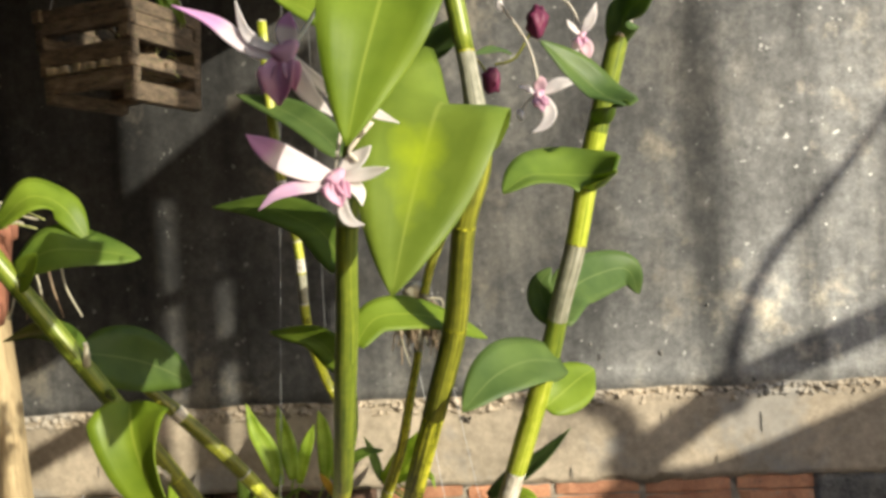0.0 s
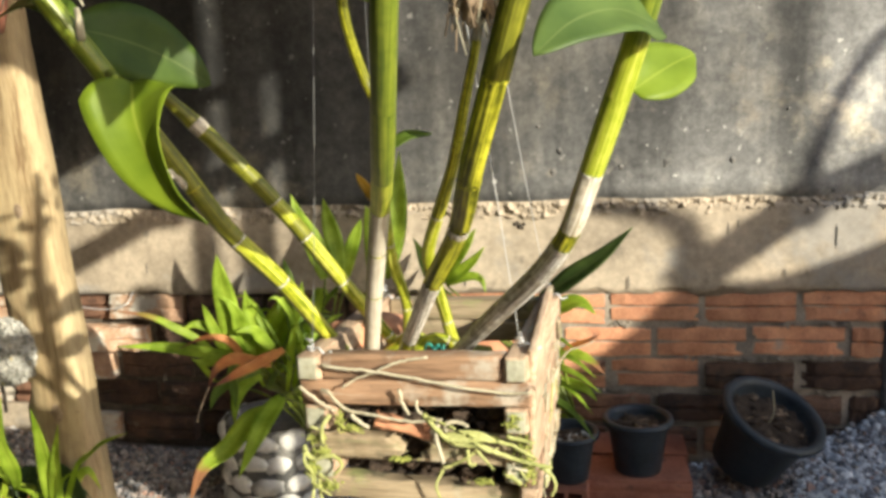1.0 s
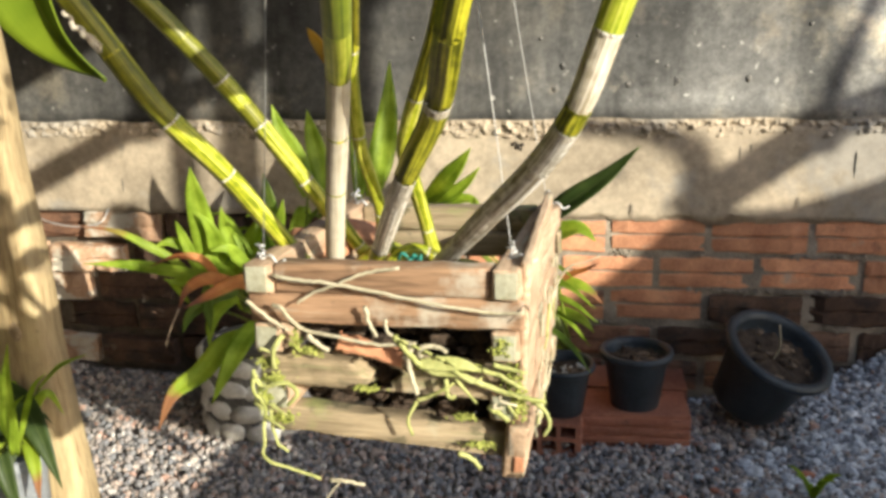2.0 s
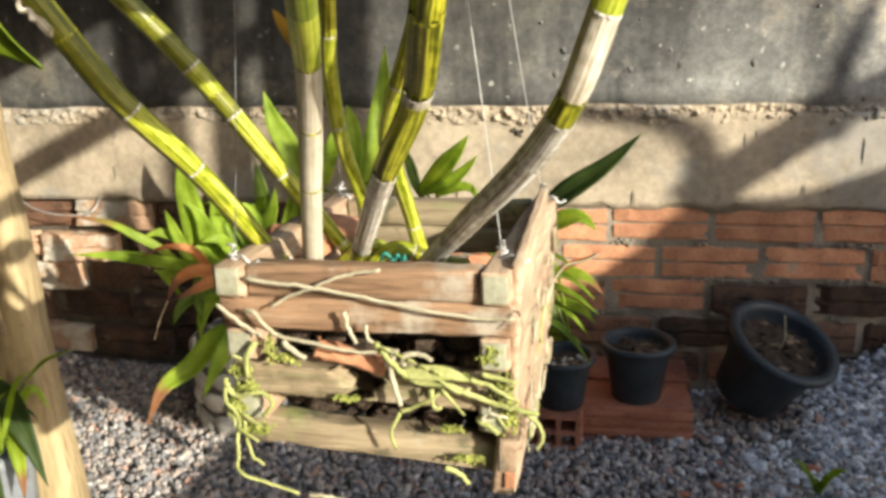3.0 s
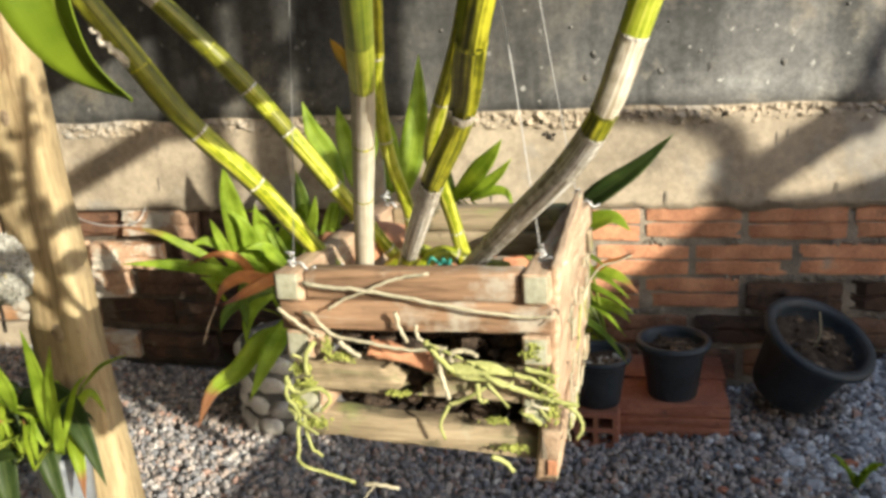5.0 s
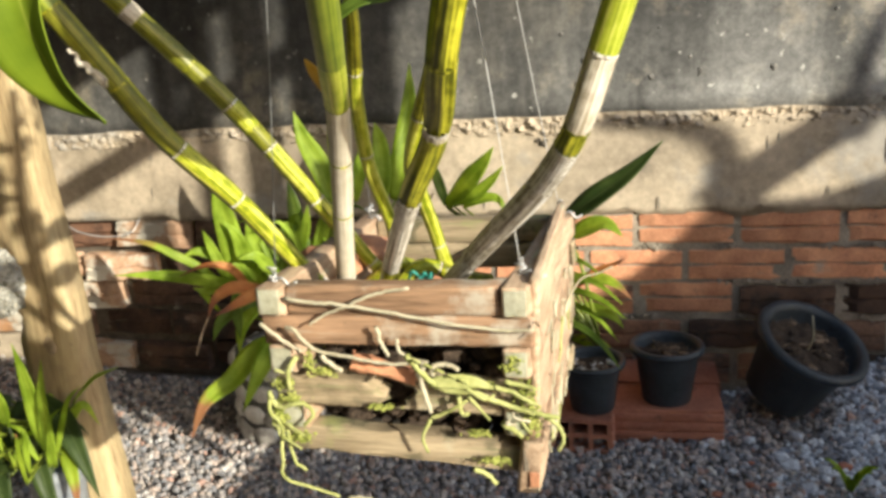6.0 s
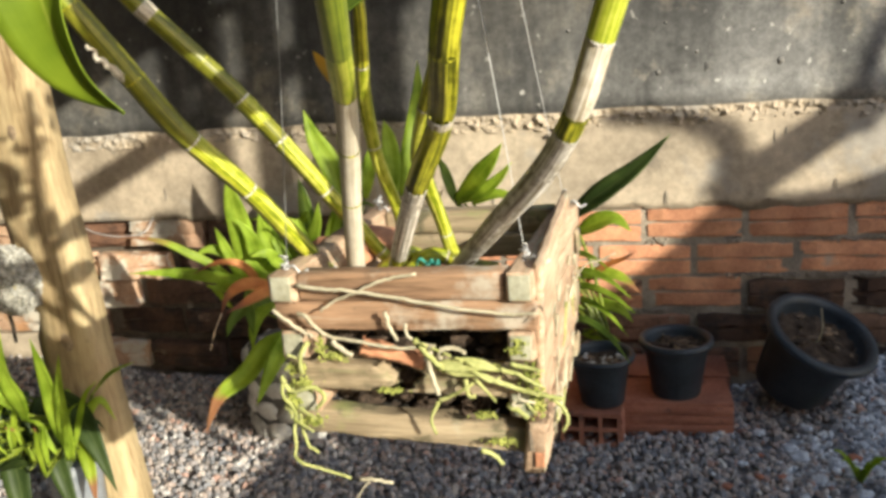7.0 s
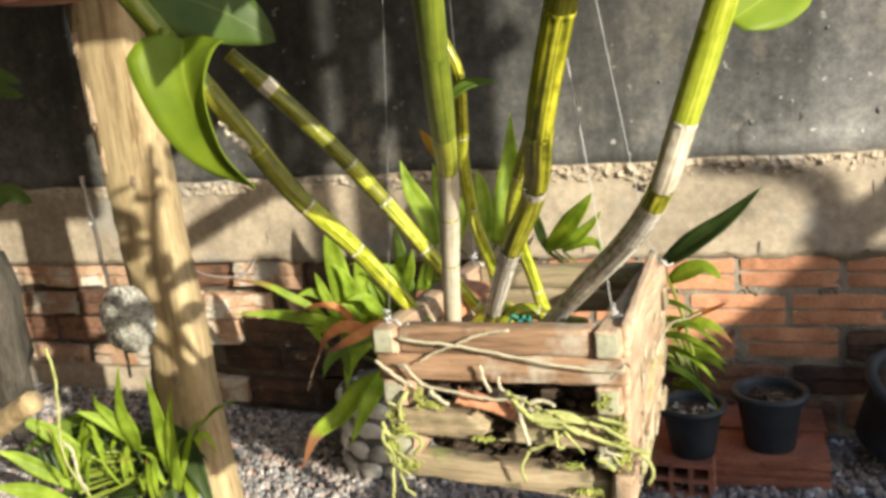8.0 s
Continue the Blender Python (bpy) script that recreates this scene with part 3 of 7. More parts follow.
def box(x0, x1, y0, y1, z0, z1, bevel=0.0015, jag=0.0, seed=0, cuts=0, axis=0):
    """A bevelled board, worn along its edges; cuts: cross-cuts along the axis, to wear it unevenly."""
    bm = bmesh.new()
    bmesh.ops.create_cube(bm, size=1.0)
    bmesh.ops.scale(bm, vec=(x1 - x0, y1 - y0, z1 - z0), verts=bm.verts)
    bmesh.ops.translate(bm, vec=((x0 + x1) / 2, (y0 + y1) / 2, (z0 + z1) / 2), verts=bm.verts)
    if cuts:
        for f in range(1, cuts + 1):
            at = [(x0 + x1) / 2, (y0 + y1) / 2, (z0 + z1) / 2]
            lo, hi = ((x0, x1), (y0, y1), (z0, z1))[axis]
            at[axis] = lo + (hi - lo) * f / (cuts + 1)
            no = [0, 0, 0]
            no[axis] = 1
            bmesh.ops.bisect_plane(bm, geom=bm.verts[:] + bm.edges[:] + bm.faces[:], plane_co=at, plane_no=no)
    if bevel:
        sharp = [e for e in bm.edges if e.calc_face_angle(0) > 0.5]
        bmesh.ops.bevel(bm, geom=sharp, offset=bevel, segments=2, affect="EDGES", profile=0.6)
    if jag:
        rng = random.Random(seed)
        for v in bm.verts:
            v.co += Vector([rng.uniform(-jag, jag) for _ in range(3)])
    return bm


def lathe(profile, centre, sides=32, tilt=None):
    """A turned form from (radius, height) pairs."""
    bm = bmesh.new()
    rings = []
    for r, z in profile:
        rings.append([bm.verts.new((r * math.cos(2 * math.pi * k / sides), r * math.sin(2 * math.pi * k / sides), z)) for k in range(sides)])
    for a, b in zip(rings, rings[1:]):
        for k in range(sides):
            bm.faces.new((a[k], a[(k + 1) % sides], b[(k + 1) % sides], b[k]))
    bm.faces.new(rings[0][::-1])
    bm.faces.new(rings[-1])
    bmesh.ops.transform(bm, matrix=Matrix.Translation(centre) @ (tilt or Matrix()), verts=bm.verts)
    return bm


def lump(centre, size, seed=0, rough=0.25, div=2, freq=2.0):
    bm = bmesh.new()
    bmesh.ops.create_icosphere(bm, subdivisions=div, radius=1.0)
    for v in bm.verts:
        v.co *= 1 + rough * noise.noise(v.co * freq + Vector((seed * 3.1, seed * 1.7, 0))) + 0.3 * rough * noise.noise(v.co * freq * 3 + Vector((seed, 0, seed)))
        v.co = Vector((v.co.x * size[0], v.co.y * size[1], v.co.z * size[2])) + Vector(centre)
    return bm


def scatter(name, spots, sizes, material, seed, label, category, flat=0.75):
    """Many small stones in one mesh."""
    rng = np.random.default_rng(seed)
    ph = (1 + 5 ** 0.5) / 2
    ico = np.array([(-1, ph, 0), (1, ph, 0), (-1, -ph, 0), (1, -ph, 0), (0, -1, ph), (0, 1, ph), (0, -1, -ph), (0, 1, -ph),
                    (ph, 0, -1), (ph, 0, 1), (-ph, 0, -1), (-ph, 0, 1)]) / 1.9
    tri = np.array([0, 11, 5, 0, 5, 1, 0, 1, 7, 0, 7, 10, 0, 10, 11, 1, 5, 9, 5, 11, 4, 11, 10, 2, 10, 7, 6, 7, 1, 8,
                    3, 9, 4, 3, 4, 2, 3, 2, 6, 3, 6, 8, 3, 8, 9, 4, 9, 5, 2, 4, 11, 6, 2, 10, 8, 6, 7, 9, 8, 1]).reshape(-1, 3)
    n = len(spots)
    sc = np.asarray(sizes)[:, None, None] * rng.uniform(0.6, 1.35, (n, 1, 3)) * np.array([1, 1, flat])
    v = ico[None] * sc * rng.uniform(0.75, 1.2, (n, 12, 1))
    an = rng.uniform(0, 6.28, n)
    c, s = np.cos(an)[:, None], np.sin(an)[:, None]
    v = np.stack([v[..., 0] * c - v[..., 1] * s, v[..., 0] * s + v[..., 1] * c, v[..., 2]], -1) + np.asarray(spots)[:, None, :]
    f = (tri[None] + 12 * np.arange(n)[:, None, None]).reshape(-1, 3)
    me = bpy.data.meshes.new(name)
    me.from_pydata(v.reshape(-1, 3).tolist(), [], f.tolist())
    me.materials.append(material)
    return tagged(new(name, me), label, category, kind="stuff")


# ---- ground ----
def ground_height(x, y):
    rise = 0.07 * min(1.0, max(0.0, (-1.45 - x) / 0.35)) * min(1.0, max(0.0, (y - 2.15) / 0.4))
    return rise + 0.012 * noise.noise(Vector((x * 2.3, y * 2.3, 0))) + 0.006 * noise.noise(Vector((x * 9, y * 9, 3)))


def heap(x, y):
    return 0.24 * math.exp(-((x - 1.05) / 0.33) ** 2 - ((y - 2.66) / 0.20) ** 2)


bm = bmesh.new()
xs = [-60, -20, -6] + [-3.2 + 0.08 * i for i in range(64)] + [4, 20, 60]
ys = [-60, -20, -4, -1] + [0.6 + 0.08 * i for i in range(28)] + [4, 20, 60]
grid = [[bm.verts.new((x, y, ground_height(x, y) + (heap(x, y) if y < 2.7 else 0.0) - 0.008)) for x in xs] for y in ys]
for j in range(len(ys) - 1):
    for i in range(len(xs) - 1):
        bm.faces.new((grid[j][i], grid[j][i + 1], grid[j + 1][i + 1], grid[j + 1][i]))
tagged(part("ground", bm, M_YARD), "trodden grey-brown earth under grey gravel", "ground", kind="structure")

rng = np.random.default_rng(4)
N = 44000
gx, gy = rng.uniform(-2.6, 1.35, N), rng.uniform(1.35, 2.6, N)
spots = [(x, y, ground_height(x, y) + heap(x, y) + rng.uniform(-0.004, 0.006)) for x, y in zip(gx, gy)]
scatter("gravel", spots, rng.uniform(0.0042, 0.0096, N) * rng.choice([1.0, 1.0, 1.0, 1.35], N), M_GRAVEL, 5, "loose grey and pinkish crushed gravel covering the ground", "gravel", 1.0)
N = 15000
gx, gy = rng.normal(0.96, 0.23, N), rng.normal(2.42, 0.20, N)
keep = [(x, y) for x, y in zip(gx, gy) if y < 2.59 and (x - 0.49) ** 2 + (y - 2.45) ** 2 > 0.02]
spots = [(x, y, ground_height(x, y) + heap(x, y) + rng.uniform(-0.004, 0.006)) for x, y in keep]
scatter("white_rubble", spots, rng.uniform(0.0038, 0.0105, len(spots)) * rng.choice([1.0, 1.0, 1.0, 1.0, 1.7], len(spots)), M_WHITE_STONE, 6, "broken white and bluish stone grit heaped against the wall foot", "rubble")

# ---- back wall ----
WALL_Y = 2.612
wall = thing("wall_back", (0, WALL_Y, 0), "grey plastered garden wall over a concrete beam and red brick base", "wall", kind="structure")


def slab(x0, x1, z0, z1, y, depth, cell, rough, seed, ragged_low=0.0):
    """A thick wall slab with an uneven front; ragged_low: how unevenly its lower edge hangs."""
    bm = bmesh.new()
    nx, nz = max(2, int((x1 - x0) / cell)), max(2, int((z1 - z0) / cell))
    front = []
    for j in range(nz + 1):
        row = []
        for i in range(nx + 1):
            x, z = x0 + (x1 - x0) * i / nx, z0 + (z1 - z0) * j / nz
            q = Vector((x * 3 + seed, z * 3, seed))
            dy = rough * (noise.noise(q) + 0.5 * noise.noise(q * 4) + 0.3 * noise.noise(q * 11))
            dz = 0
            if j == 0 and ragged_low:
                dz = ragged_low * (noise.noise(Vector((x * 14, seed, 1))) + 0.8 * noise.noise(Vector((x * 45, seed, 2))))
            row.append(bm.verts.new((x, y + dy, z + dz)))
        front.append(row)
    back = [[bm.verts.new((v.co.x, y + depth, v.co.z)) for v in (row[0], row[-1])] for row in (front[0], front[-1])]
    for j in range(nz):
        for i in range(nx):
            bm.faces.new((front[j][i], front[j][i + 1], front[j + 1][i + 1], front[j + 1][i]))
    bm.faces.new([back[0][0]] + [back[0][1]] + front[0][::-1])
    bm.faces.new([back[1][1], back[1][0]] + front[-1])
    bm.faces.new([back[0][0], *[r[0] for r in front], back[1][0]])
    bm.faces.new([back[0][1], back[1][1], *[r[-1] for r in front[::-1]]])
    bm.faces.new((back[0][1], back[0][0], back[1][0], back[1][1]))
    return bm


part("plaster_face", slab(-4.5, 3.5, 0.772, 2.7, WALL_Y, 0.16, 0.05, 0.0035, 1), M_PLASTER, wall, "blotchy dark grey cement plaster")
part("concrete_beam", slab(-4.5, 3.5, 0.522, 0.768, WALL_Y - 0.012, 0.17, 0.013, 0.0058, 5, 0.018), M_CONCRETE, wall, "rough tan concrete beam")
part("mortar_bed", slab(-0.52, 0.885, -0.05, 0.515, WALL_Y - 0.0005, 0.14, 0.03, 0.003, 9), M_MORTAR, wall, "grey mortar between bricks")
part("mortar_bed", slab(-4.5, -0.525, -0.05, 0.515, WALL_Y + 0.032, 0.12, 0.05, 0.006, 9), M_DARK_MORTAR, wall, "dark crumbled mortar")
part("concrete_foot", slab(0.888, 3.5, -0.05, 0.515, WALL_Y - 0.006, 0.16, 0.02, 0.014, 12), M_FOOT, wall, "rough grey concrete")
# squeezed-out mortar along the joint over the beam
rc = np.random.default_rng(3)
crumbs = [x for x in rc.uniform(-4.0, 2.0, 3600) if noise.noise(Vector((x * 2.1, 7, 0))) > -0.28]
spots = [(x, -0.010 + rc.uniform(-0.003, 0.003), 0.764 + rc.normal(0, 0.0075) + 0.010 * noise.noise(Vector((x * 6, 5, 0)))) for x in crumbs]
crust = scatter("mortar_crust", spots, [rc.uniform(0.0012, 0.0042) * (1 + 1.0 * max(0.0, noise.noise(Vector((x * 9, 2, 0))))) for x in crumbs], M_CONCRETE, 8, "crumbly squeezed-out mortar", "")
crust.parent = wall
# the ragged ridge of mortar in the joint
bm = bmesh.new()
nx, nz = 1100, 9
rows = []
for j in range(nz + 1):
    row = []
    for i in range(nx + 1):
        x = -4.0 + 6.0 * i / nx
        mid = 0.763 + 0.006 * noise.noise(Vector((x * 5, 1, 4)))
        z = mid + 0.050 * (j / nz - 0.5) * (1 + 0.4 * noise.noise(Vector((x * 7, 8, j * 0.1))))
        q = Vector((x * 42, z * 60, 3))
        out = 0.0025 + 0.019 * noise.noise(q) + 0.012 * noise.noise(q * 2.3) + 0.004 * noise.noise(q * 5) + 0.004 * noise.noise(Vector((x * 6, 0, 9)))
        out *= 1 - abs(2 * j / nz - 1) ** 3
        row.append(bm.verts.new((x, WALL_Y - 0.010 - max(-0.004, out), z)))
    rows.append(row)
for lo, hi in zip(rows, rows[1:]):
    for i in range(nx):
        bm.faces.new((lo[i], lo[i + 1], hi[i + 1], hi[i]))
part("mortar_ridge", bm, M_CONCRETE, wall, "ragged ridge of crumbling tan mortar", smooth=False)

rc = random.Random(15)
for x, z, s in ((0.010, 0.927, 0.010), (-0.010, 0.867, 0.009), (0.179, 0.876, 0.010), (-0.047, 0.997, 0.006), (-0.39, 1.005, 0.006), (0.299, 0.886, 0.014), (0.277, 0.922, 0.007), (0.478, 0.888, 0.012), (0.62, 1.02, 0.006), (0.36, 1.10, 0.005), (0.20, 1.0, 0.004), (-0.120, 0.722, 0.006), (-0.107, 0.715, 0.009), (-0.095, 0.721, 0.006), (-0.113, 0.727, 0.005), (-0.099, 0.709, 0.005), (0.74, 0.80, 0.008)):
    part("plaster_chip", lump((x, WALL_Y - (0.002 if z > 0.77 else 0.013), z), (s * 0.7, 0.0022, s * 0.8), int(x * 900), 0.9, 2, 2.2), M_FOOT if z > 0.77 else M_DARK_MORTAR, wall)

for x, z, h in ((0.750, 0.673, 0.028), (0.467, 0.698, 0.016), (0.198, 0.545, 0.016), (-0.272, 0.554, 0.016), (0.494, 0.713, 0.010), (-1.28, 0.60, 0.018), (-1.05, 0.66, 0.022), (0.62, 0.57, 0.014)):
    part("crack", lump((x, WALL_Y - 0.0135, z), (0.0013, 0.0016, h), int(x * 700), 0.9, 3, 4.0), M_FOOT, wall)

part("footing", box(-2.6, -1.70, WALL_Y - 0.045, WALL_Y - 0.004, 0.03, 0.150, 0.006, 0.006, 21, 14, 0), M_CONCRETE, wall, "pale broken concrete footing")
# plain unseen roof, side wall and back wall, added to block sky light
tagged(part("shade_roof", box(-2.9, 0.02, -0.9, 2.62, 2.24, 2.30, 0.0), M_SOIL), "unseen dark roof sheet added to block sky light", "roof", kind="structure")
tagged(part("wall_left", box(-2.75, -2.6, -1.6, 2.6, -0.1, 2.24, 0.0), M_SOIL), "unseen dark side wall added to block sky light", "wall", kind="structure")
tagged(part("wall_behind", box(-2.75, 0.85, -1.05, -0.9, -0.1, 2.24, 0.0), M_PLASTER), "unseen grey wall added behind to block sky light", "wall", kind="structure")

# ---- unseen timber frame, added to throw the shade on the wall ----
SHADE_FRAME_Y = 0.5


def plank(a, b, w, depth=0.04, seed=0):
    """A board in the plane of the added shade frame from a to b (x, z), w wide."""
    a, b = Vector((a[0], SHADE_FRAME_Y, a[1])), Vector((b[0], SHADE_FRAME_Y, b[1]))
    d = (b - a)
    bm = box(0, d.length, -depth / 2, depth / 2, -w / 2, w / 2, 0.003, 0.002, seed, 4, 0)
    bmesh.ops.transform(bm, matrix=Matrix.Translation(a) @ Matrix.Rotation(-math.atan2(d.z, d.x), 4, "Y"), verts=bm.verts)
    return bm


shed = thing("unseen_shade_frame", (2.2, SHADE_FRAME_Y, 0), "unseen frame of grey boards, slats and sloping bars, added to cast shade", "shed")
def shade_frame_top(x):
    return float(np.interp(x, [1.36, 2.74, 2.87, 2.94, 3.0, 3.12, 3.22, 3.37, 3.74, 4.0], [0.90, 1.50, 1.60, 1.677, 1.72, 1.715, 1.73, 1.784, 1.93, 2.04]))


for x0, x1 in ((1.375, 1.60), (1.60, 1.93), (1.93, 2.26), (2.26, 2.59), (2.59, 2.74), (2.74, 2.87), (2.87, 2.94), (2.94, 3.0), (3.0, 3.12), (3.12, 3.22), (3.22, 3.37), (3.37, 3.74), (3.74, 4.0)):
    bm = box(x0, x1, SHADE_FRAME_Y - 0.02, SHADE_FRAME_Y + 0.02, -0.02, 1, 0.002)
    for v in bm.verts:
        if v.co.z > 0.5:
            v.co.z = shade_frame_top(v.co.x)
    part("board", bm, M_GREY_WOOD, shed)
# short boards whose uneven tops and feet shape shadow edges on bricks and gravel
for x0, x1, low, top in ((1.416, 1.47, 0.85, 1.66), (1.47, 1.56, 0.85, 1.68), (1.56, 1.65, 0.85, 1.655), (1.65, 1.74, 0.85, 1.69), (1.74, 1.83, 0.85, 1.66), (1.83, 1.90, 0.85, 1.67),
                        (0.865, 0.90, 0.955, 1.33), (0.90, 0.96, 1.045, 1.36), (0.96, 1.00, 0.985, 1.37), (1.00, 1.045, 1.035, 1.35), (1.045, 1.075, 0.985, 1.38), (1.075, 1.10, 0.895, 1.36),
                        (1.10, 1.17, 0.985, 1.37), (1.17, 1.255, 0.955, 1.37), (1.255, 1.342, 0.94, 1.70)):
    part("patch_board", box(x0, x1, SHADE_FRAME_Y + 0.022, SHADE_FRAME_Y + 0.04, low, top, 0.002, 0.002, int(x0 * 100), 3, 0), M_GREY_WOOD, shed)
bm = box(0.80, 1.374, SHADE_FRAME_Y + 0.022, SHADE_FRAME_Y + 0.04, -0.02, 1, 0.002, 0.0, 0, 4, 0)
for v in bm.verts:
    if v.co.z > 0.5:
        v.co.z = 0.735 + 0.44 * (v.co.x - 0.80)
part("sloping_board", bm, M_GREY_WOOD, shed)
part("rail", plank((0.85, 1.22), (1.9, 1.22), 0.05, 0.03, 5), M_GREY_WOOD, shed)
for x0, x1, low, top in ((1.882, 2.177, 0.9, 0), (1.752, 1.801, 0.9, 0), (1.555, 1.600, 0.9, 0), (1.487, 1.640, 2.12, 0), (1.60, 1.76, 2.645, 0), (1.80, 1.885, 2.435, 0), (1.712, 1.752, 0.9, 0), (1.600, 1.622, 0.9, 0), (1.801, 1.818, 0.9, 0)):
    bm = box(x0, x1, SHADE_FRAME_Y - 0.045, SHADE_FRAME_Y - 0.022, low, low + 1, 0.002)
    for v in bm.verts:
        if v.co.z > low + 0.5:
            v.co.z = 2.615 + 0.70 * (v.co.x - 1.487)
    part("slat", bm, M_GREY_WOOD, shed)
part("batten", plank((1.55, 2.275), (1.90, 2.42), 0.045, 0.05, 8), M_GREY_WOOD, shed)
part("rafter", plank((0.93, 1.72), (2.2, 2.335), 0.075, 0.05, 3), M_GREY_WOOD, shed)
part("rafter", plank((2.97, 1.715), (3.31, 1.960), 0.095, 0.05, 4), M_GREY_WOOD, shed)
part("rafter", plank((3.29, 1.948), (4.0, 2.235), 0.095, 0.05, 4), M_GREY_WOOD, shed)
bm = box(0.86, 1.454, SHADE_FRAME_Y + 0.026, SHADE_FRAME_Y + 0.05, 2, 3.4, 0.002)
for v in bm.verts:
    if v.co.z < 2.5:
        v.co.z = 2.12 + 0.45 * (v.co.x - 1.2)
part("gable_board", bm, M_GREY_WOOD, shed)
part("gable_board", box(0.10, 0.665, SHADE_FRAME_Y + 0.026, SHADE_FRAME_Y + 0.05, 1.835, 2.75, 0.002, 0.002, 77, 3, 0), M_GREY_WOOD, shed)
part("gable_strut", box(1.40, 1.46, SHADE_FRAME_Y - 0.0, SHADE_FRAME_Y + 0.026, 1.9, 2.9, 0.002), M_GREY_WOOD, shed)
part("crooked_stick", tube([(3.30, SHADE_FRAME_Y, 1.88), (3.32, SHADE_FRAME_Y, 2.04), (3.42, SHADE_FRAME_Y, 2.29), (3.6, SHADE_FRAME_Y, 2.5), (3.80, SHADE_FRAME_Y, 2.74), (3.98, SHADE_FRAME_Y, 3.0)], 0.022, 0.014), M_ROOT_DRY, shed)
part("bent_stick", tube([(2.996, SHADE_FRAME_Y, 1.74), (2.986, SHADE_FRAME_Y, 1.85), (2.935, SHADE_FRAME_Y, 1.902), (2.835, SHADE_FRAME_Y, 1.933), (2.68, SHADE_FRAME_Y, 1.945)], 0.030, 0.022), M_ROOT_DRY, shed)


# ---- wooden slat basket ----
def slat_basket(name, x0, x1, y0, y1, z_top, label, mats, sag=0.0, rotten=None, grain=None):
    """Boards laid crosswise like a log pile: side boards in odd courses, front and back boards in even ones."""
    b = thing(name, ((x0 + x1) / 2, (y0 + y1) / 2, z_top - 0.175), label, "basket")
    h, t = 0.0262, 0.021
    front, side, moss = mats
    for c in range(7):
        z1 = z_top - c * 0.0252
        z0 = z1 - h + 0.002 - (0.007 if c in (3, 5) else 0)
        low_drop = {3: 0.0055, 5: 0.009}.get(c, 0.0) if sag else 0.0
        tap = 0.0016 * c
        xa, xb, ya, yb = x0 + tap, x1 - tap * 0.6, y0 + tap, y1 - tap
        f = moss if c >= 3 else front
        if c % 2 == 0:
            for xs in ((xa, xa + t), (xb - t, xb)):
                if c == 6 and sag:
                    continue
                low = z0 - (0.012 if c == 6 and xs[1] == xb else 0)
                sb = part("side_board", box(xs[0], xs[1], ya - 0.004, yb + 0.004, low, z1, 0.0025, 0.0012, c + int(xs[0] * 900), 6, 1), side, b)
                part("end_grain", box(xs[0] + 0.002, xs[1] - 0.002, ya - 0.0052, ya - 0.0030, low + 0.002, z1 - 0.002, 0.0006), grain or M_END, sb, "" if grain else "greenish weathered end grain")
            if c == 0:
                for yy in ((ya + 0.001, ya + t), (yb - t, yb - 0.001)):
                    part("front_board" if yy[0] < (y0 + y1) / 2 else "back_board", box(xa + t + 0.0015, xb - t - 0.0015, yy[0], yy[1], z0, z1 - 0.001, 0.002, 0.0009, 40 + c, 7, 0), f if yy[0] < (y0 + y1) / 2 else moss, b)
        else:
            for yy in ((ya, ya + t), (yb - t, yb)):
                at_front = yy[0] < (y0 + y1) / 2
                spans = [(xa - 0.002, xb + 0.002)]
                if rotten and c == 3 and at_front:
                    spans = [(xa - 0.002, rotten[0]), (rotten[1], xb + 0.002)]
                for x_a, x_b in spans:
                    bm = box(x_a, x_b, yy[0], yy[1], z0, z1 - low_drop, 0.0025, 0.0013, 7 * c + int(yy[0] * 90), 12, 0)
                    for cut in range(1, 6) if len(spans) == 2 else ():
                        bmesh.ops.bisect_plane(bm, geom=bm.verts[:] + bm.edges[:] + bm.faces[:], plane_co=(0, 0, z0 + (z1 - low_drop - z0) * cut / 6), plane_no=(0, 0, 1))
                    for v in bm.verts:
                        # wear: a frayed top edge low down, ragged ends where the board has rotted through
                        if sag and at_front and c >= 3 and v.co.z > z1 - low_drop - 0.006:
                            v.co.z += 0.0045 * noise.noise(Vector((v.co.x * 70, v.co.y * 40, c)))
                        for end in rotten or ():
                            if len(spans) == 2 and abs(v.co.x - end) < 0.004:
                                v.co.x += 0.028 * noise.noise(Vector((v.co.z * 170, v.co.y * 60, end * 50))) + 0.3 * (v.co.z - z0) * (-1 if end == rotten[0] else 1)
                    if c >= 3 and at_front:
                        bmesh.ops.rotate(bm, verts=bm.verts, cent=((xa + xb) / 2, yy[0], z1 - 0.012), matrix=Matrix.Rotation(sag * (0.4 if c == 3 else 1.0), 3, "Y"))
                        bmesh.ops.translate(bm, verts=bm.verts, vec=(0, 0, sag * (0.0 if c == 3 else 0.06)))
                    part("front_board" if at_front else "back_board", bm, f if at_front else moss, b)
            if c == 1:
                for xs in ((xa + 0.001, xa + t), (xb - t, xb - 0.001)):
                    part("side_board", box(xs[0], xs[1], ya + t + 0.001, yb - t - 0.001, z0, z1, 0.002, 0.0009, 60, 5, 1), side, b)
    n = 6
    for k in range(n):
        xs = x0 + 0.02 + (x1 - x0 - 0.04) * (k + 0.5) / n
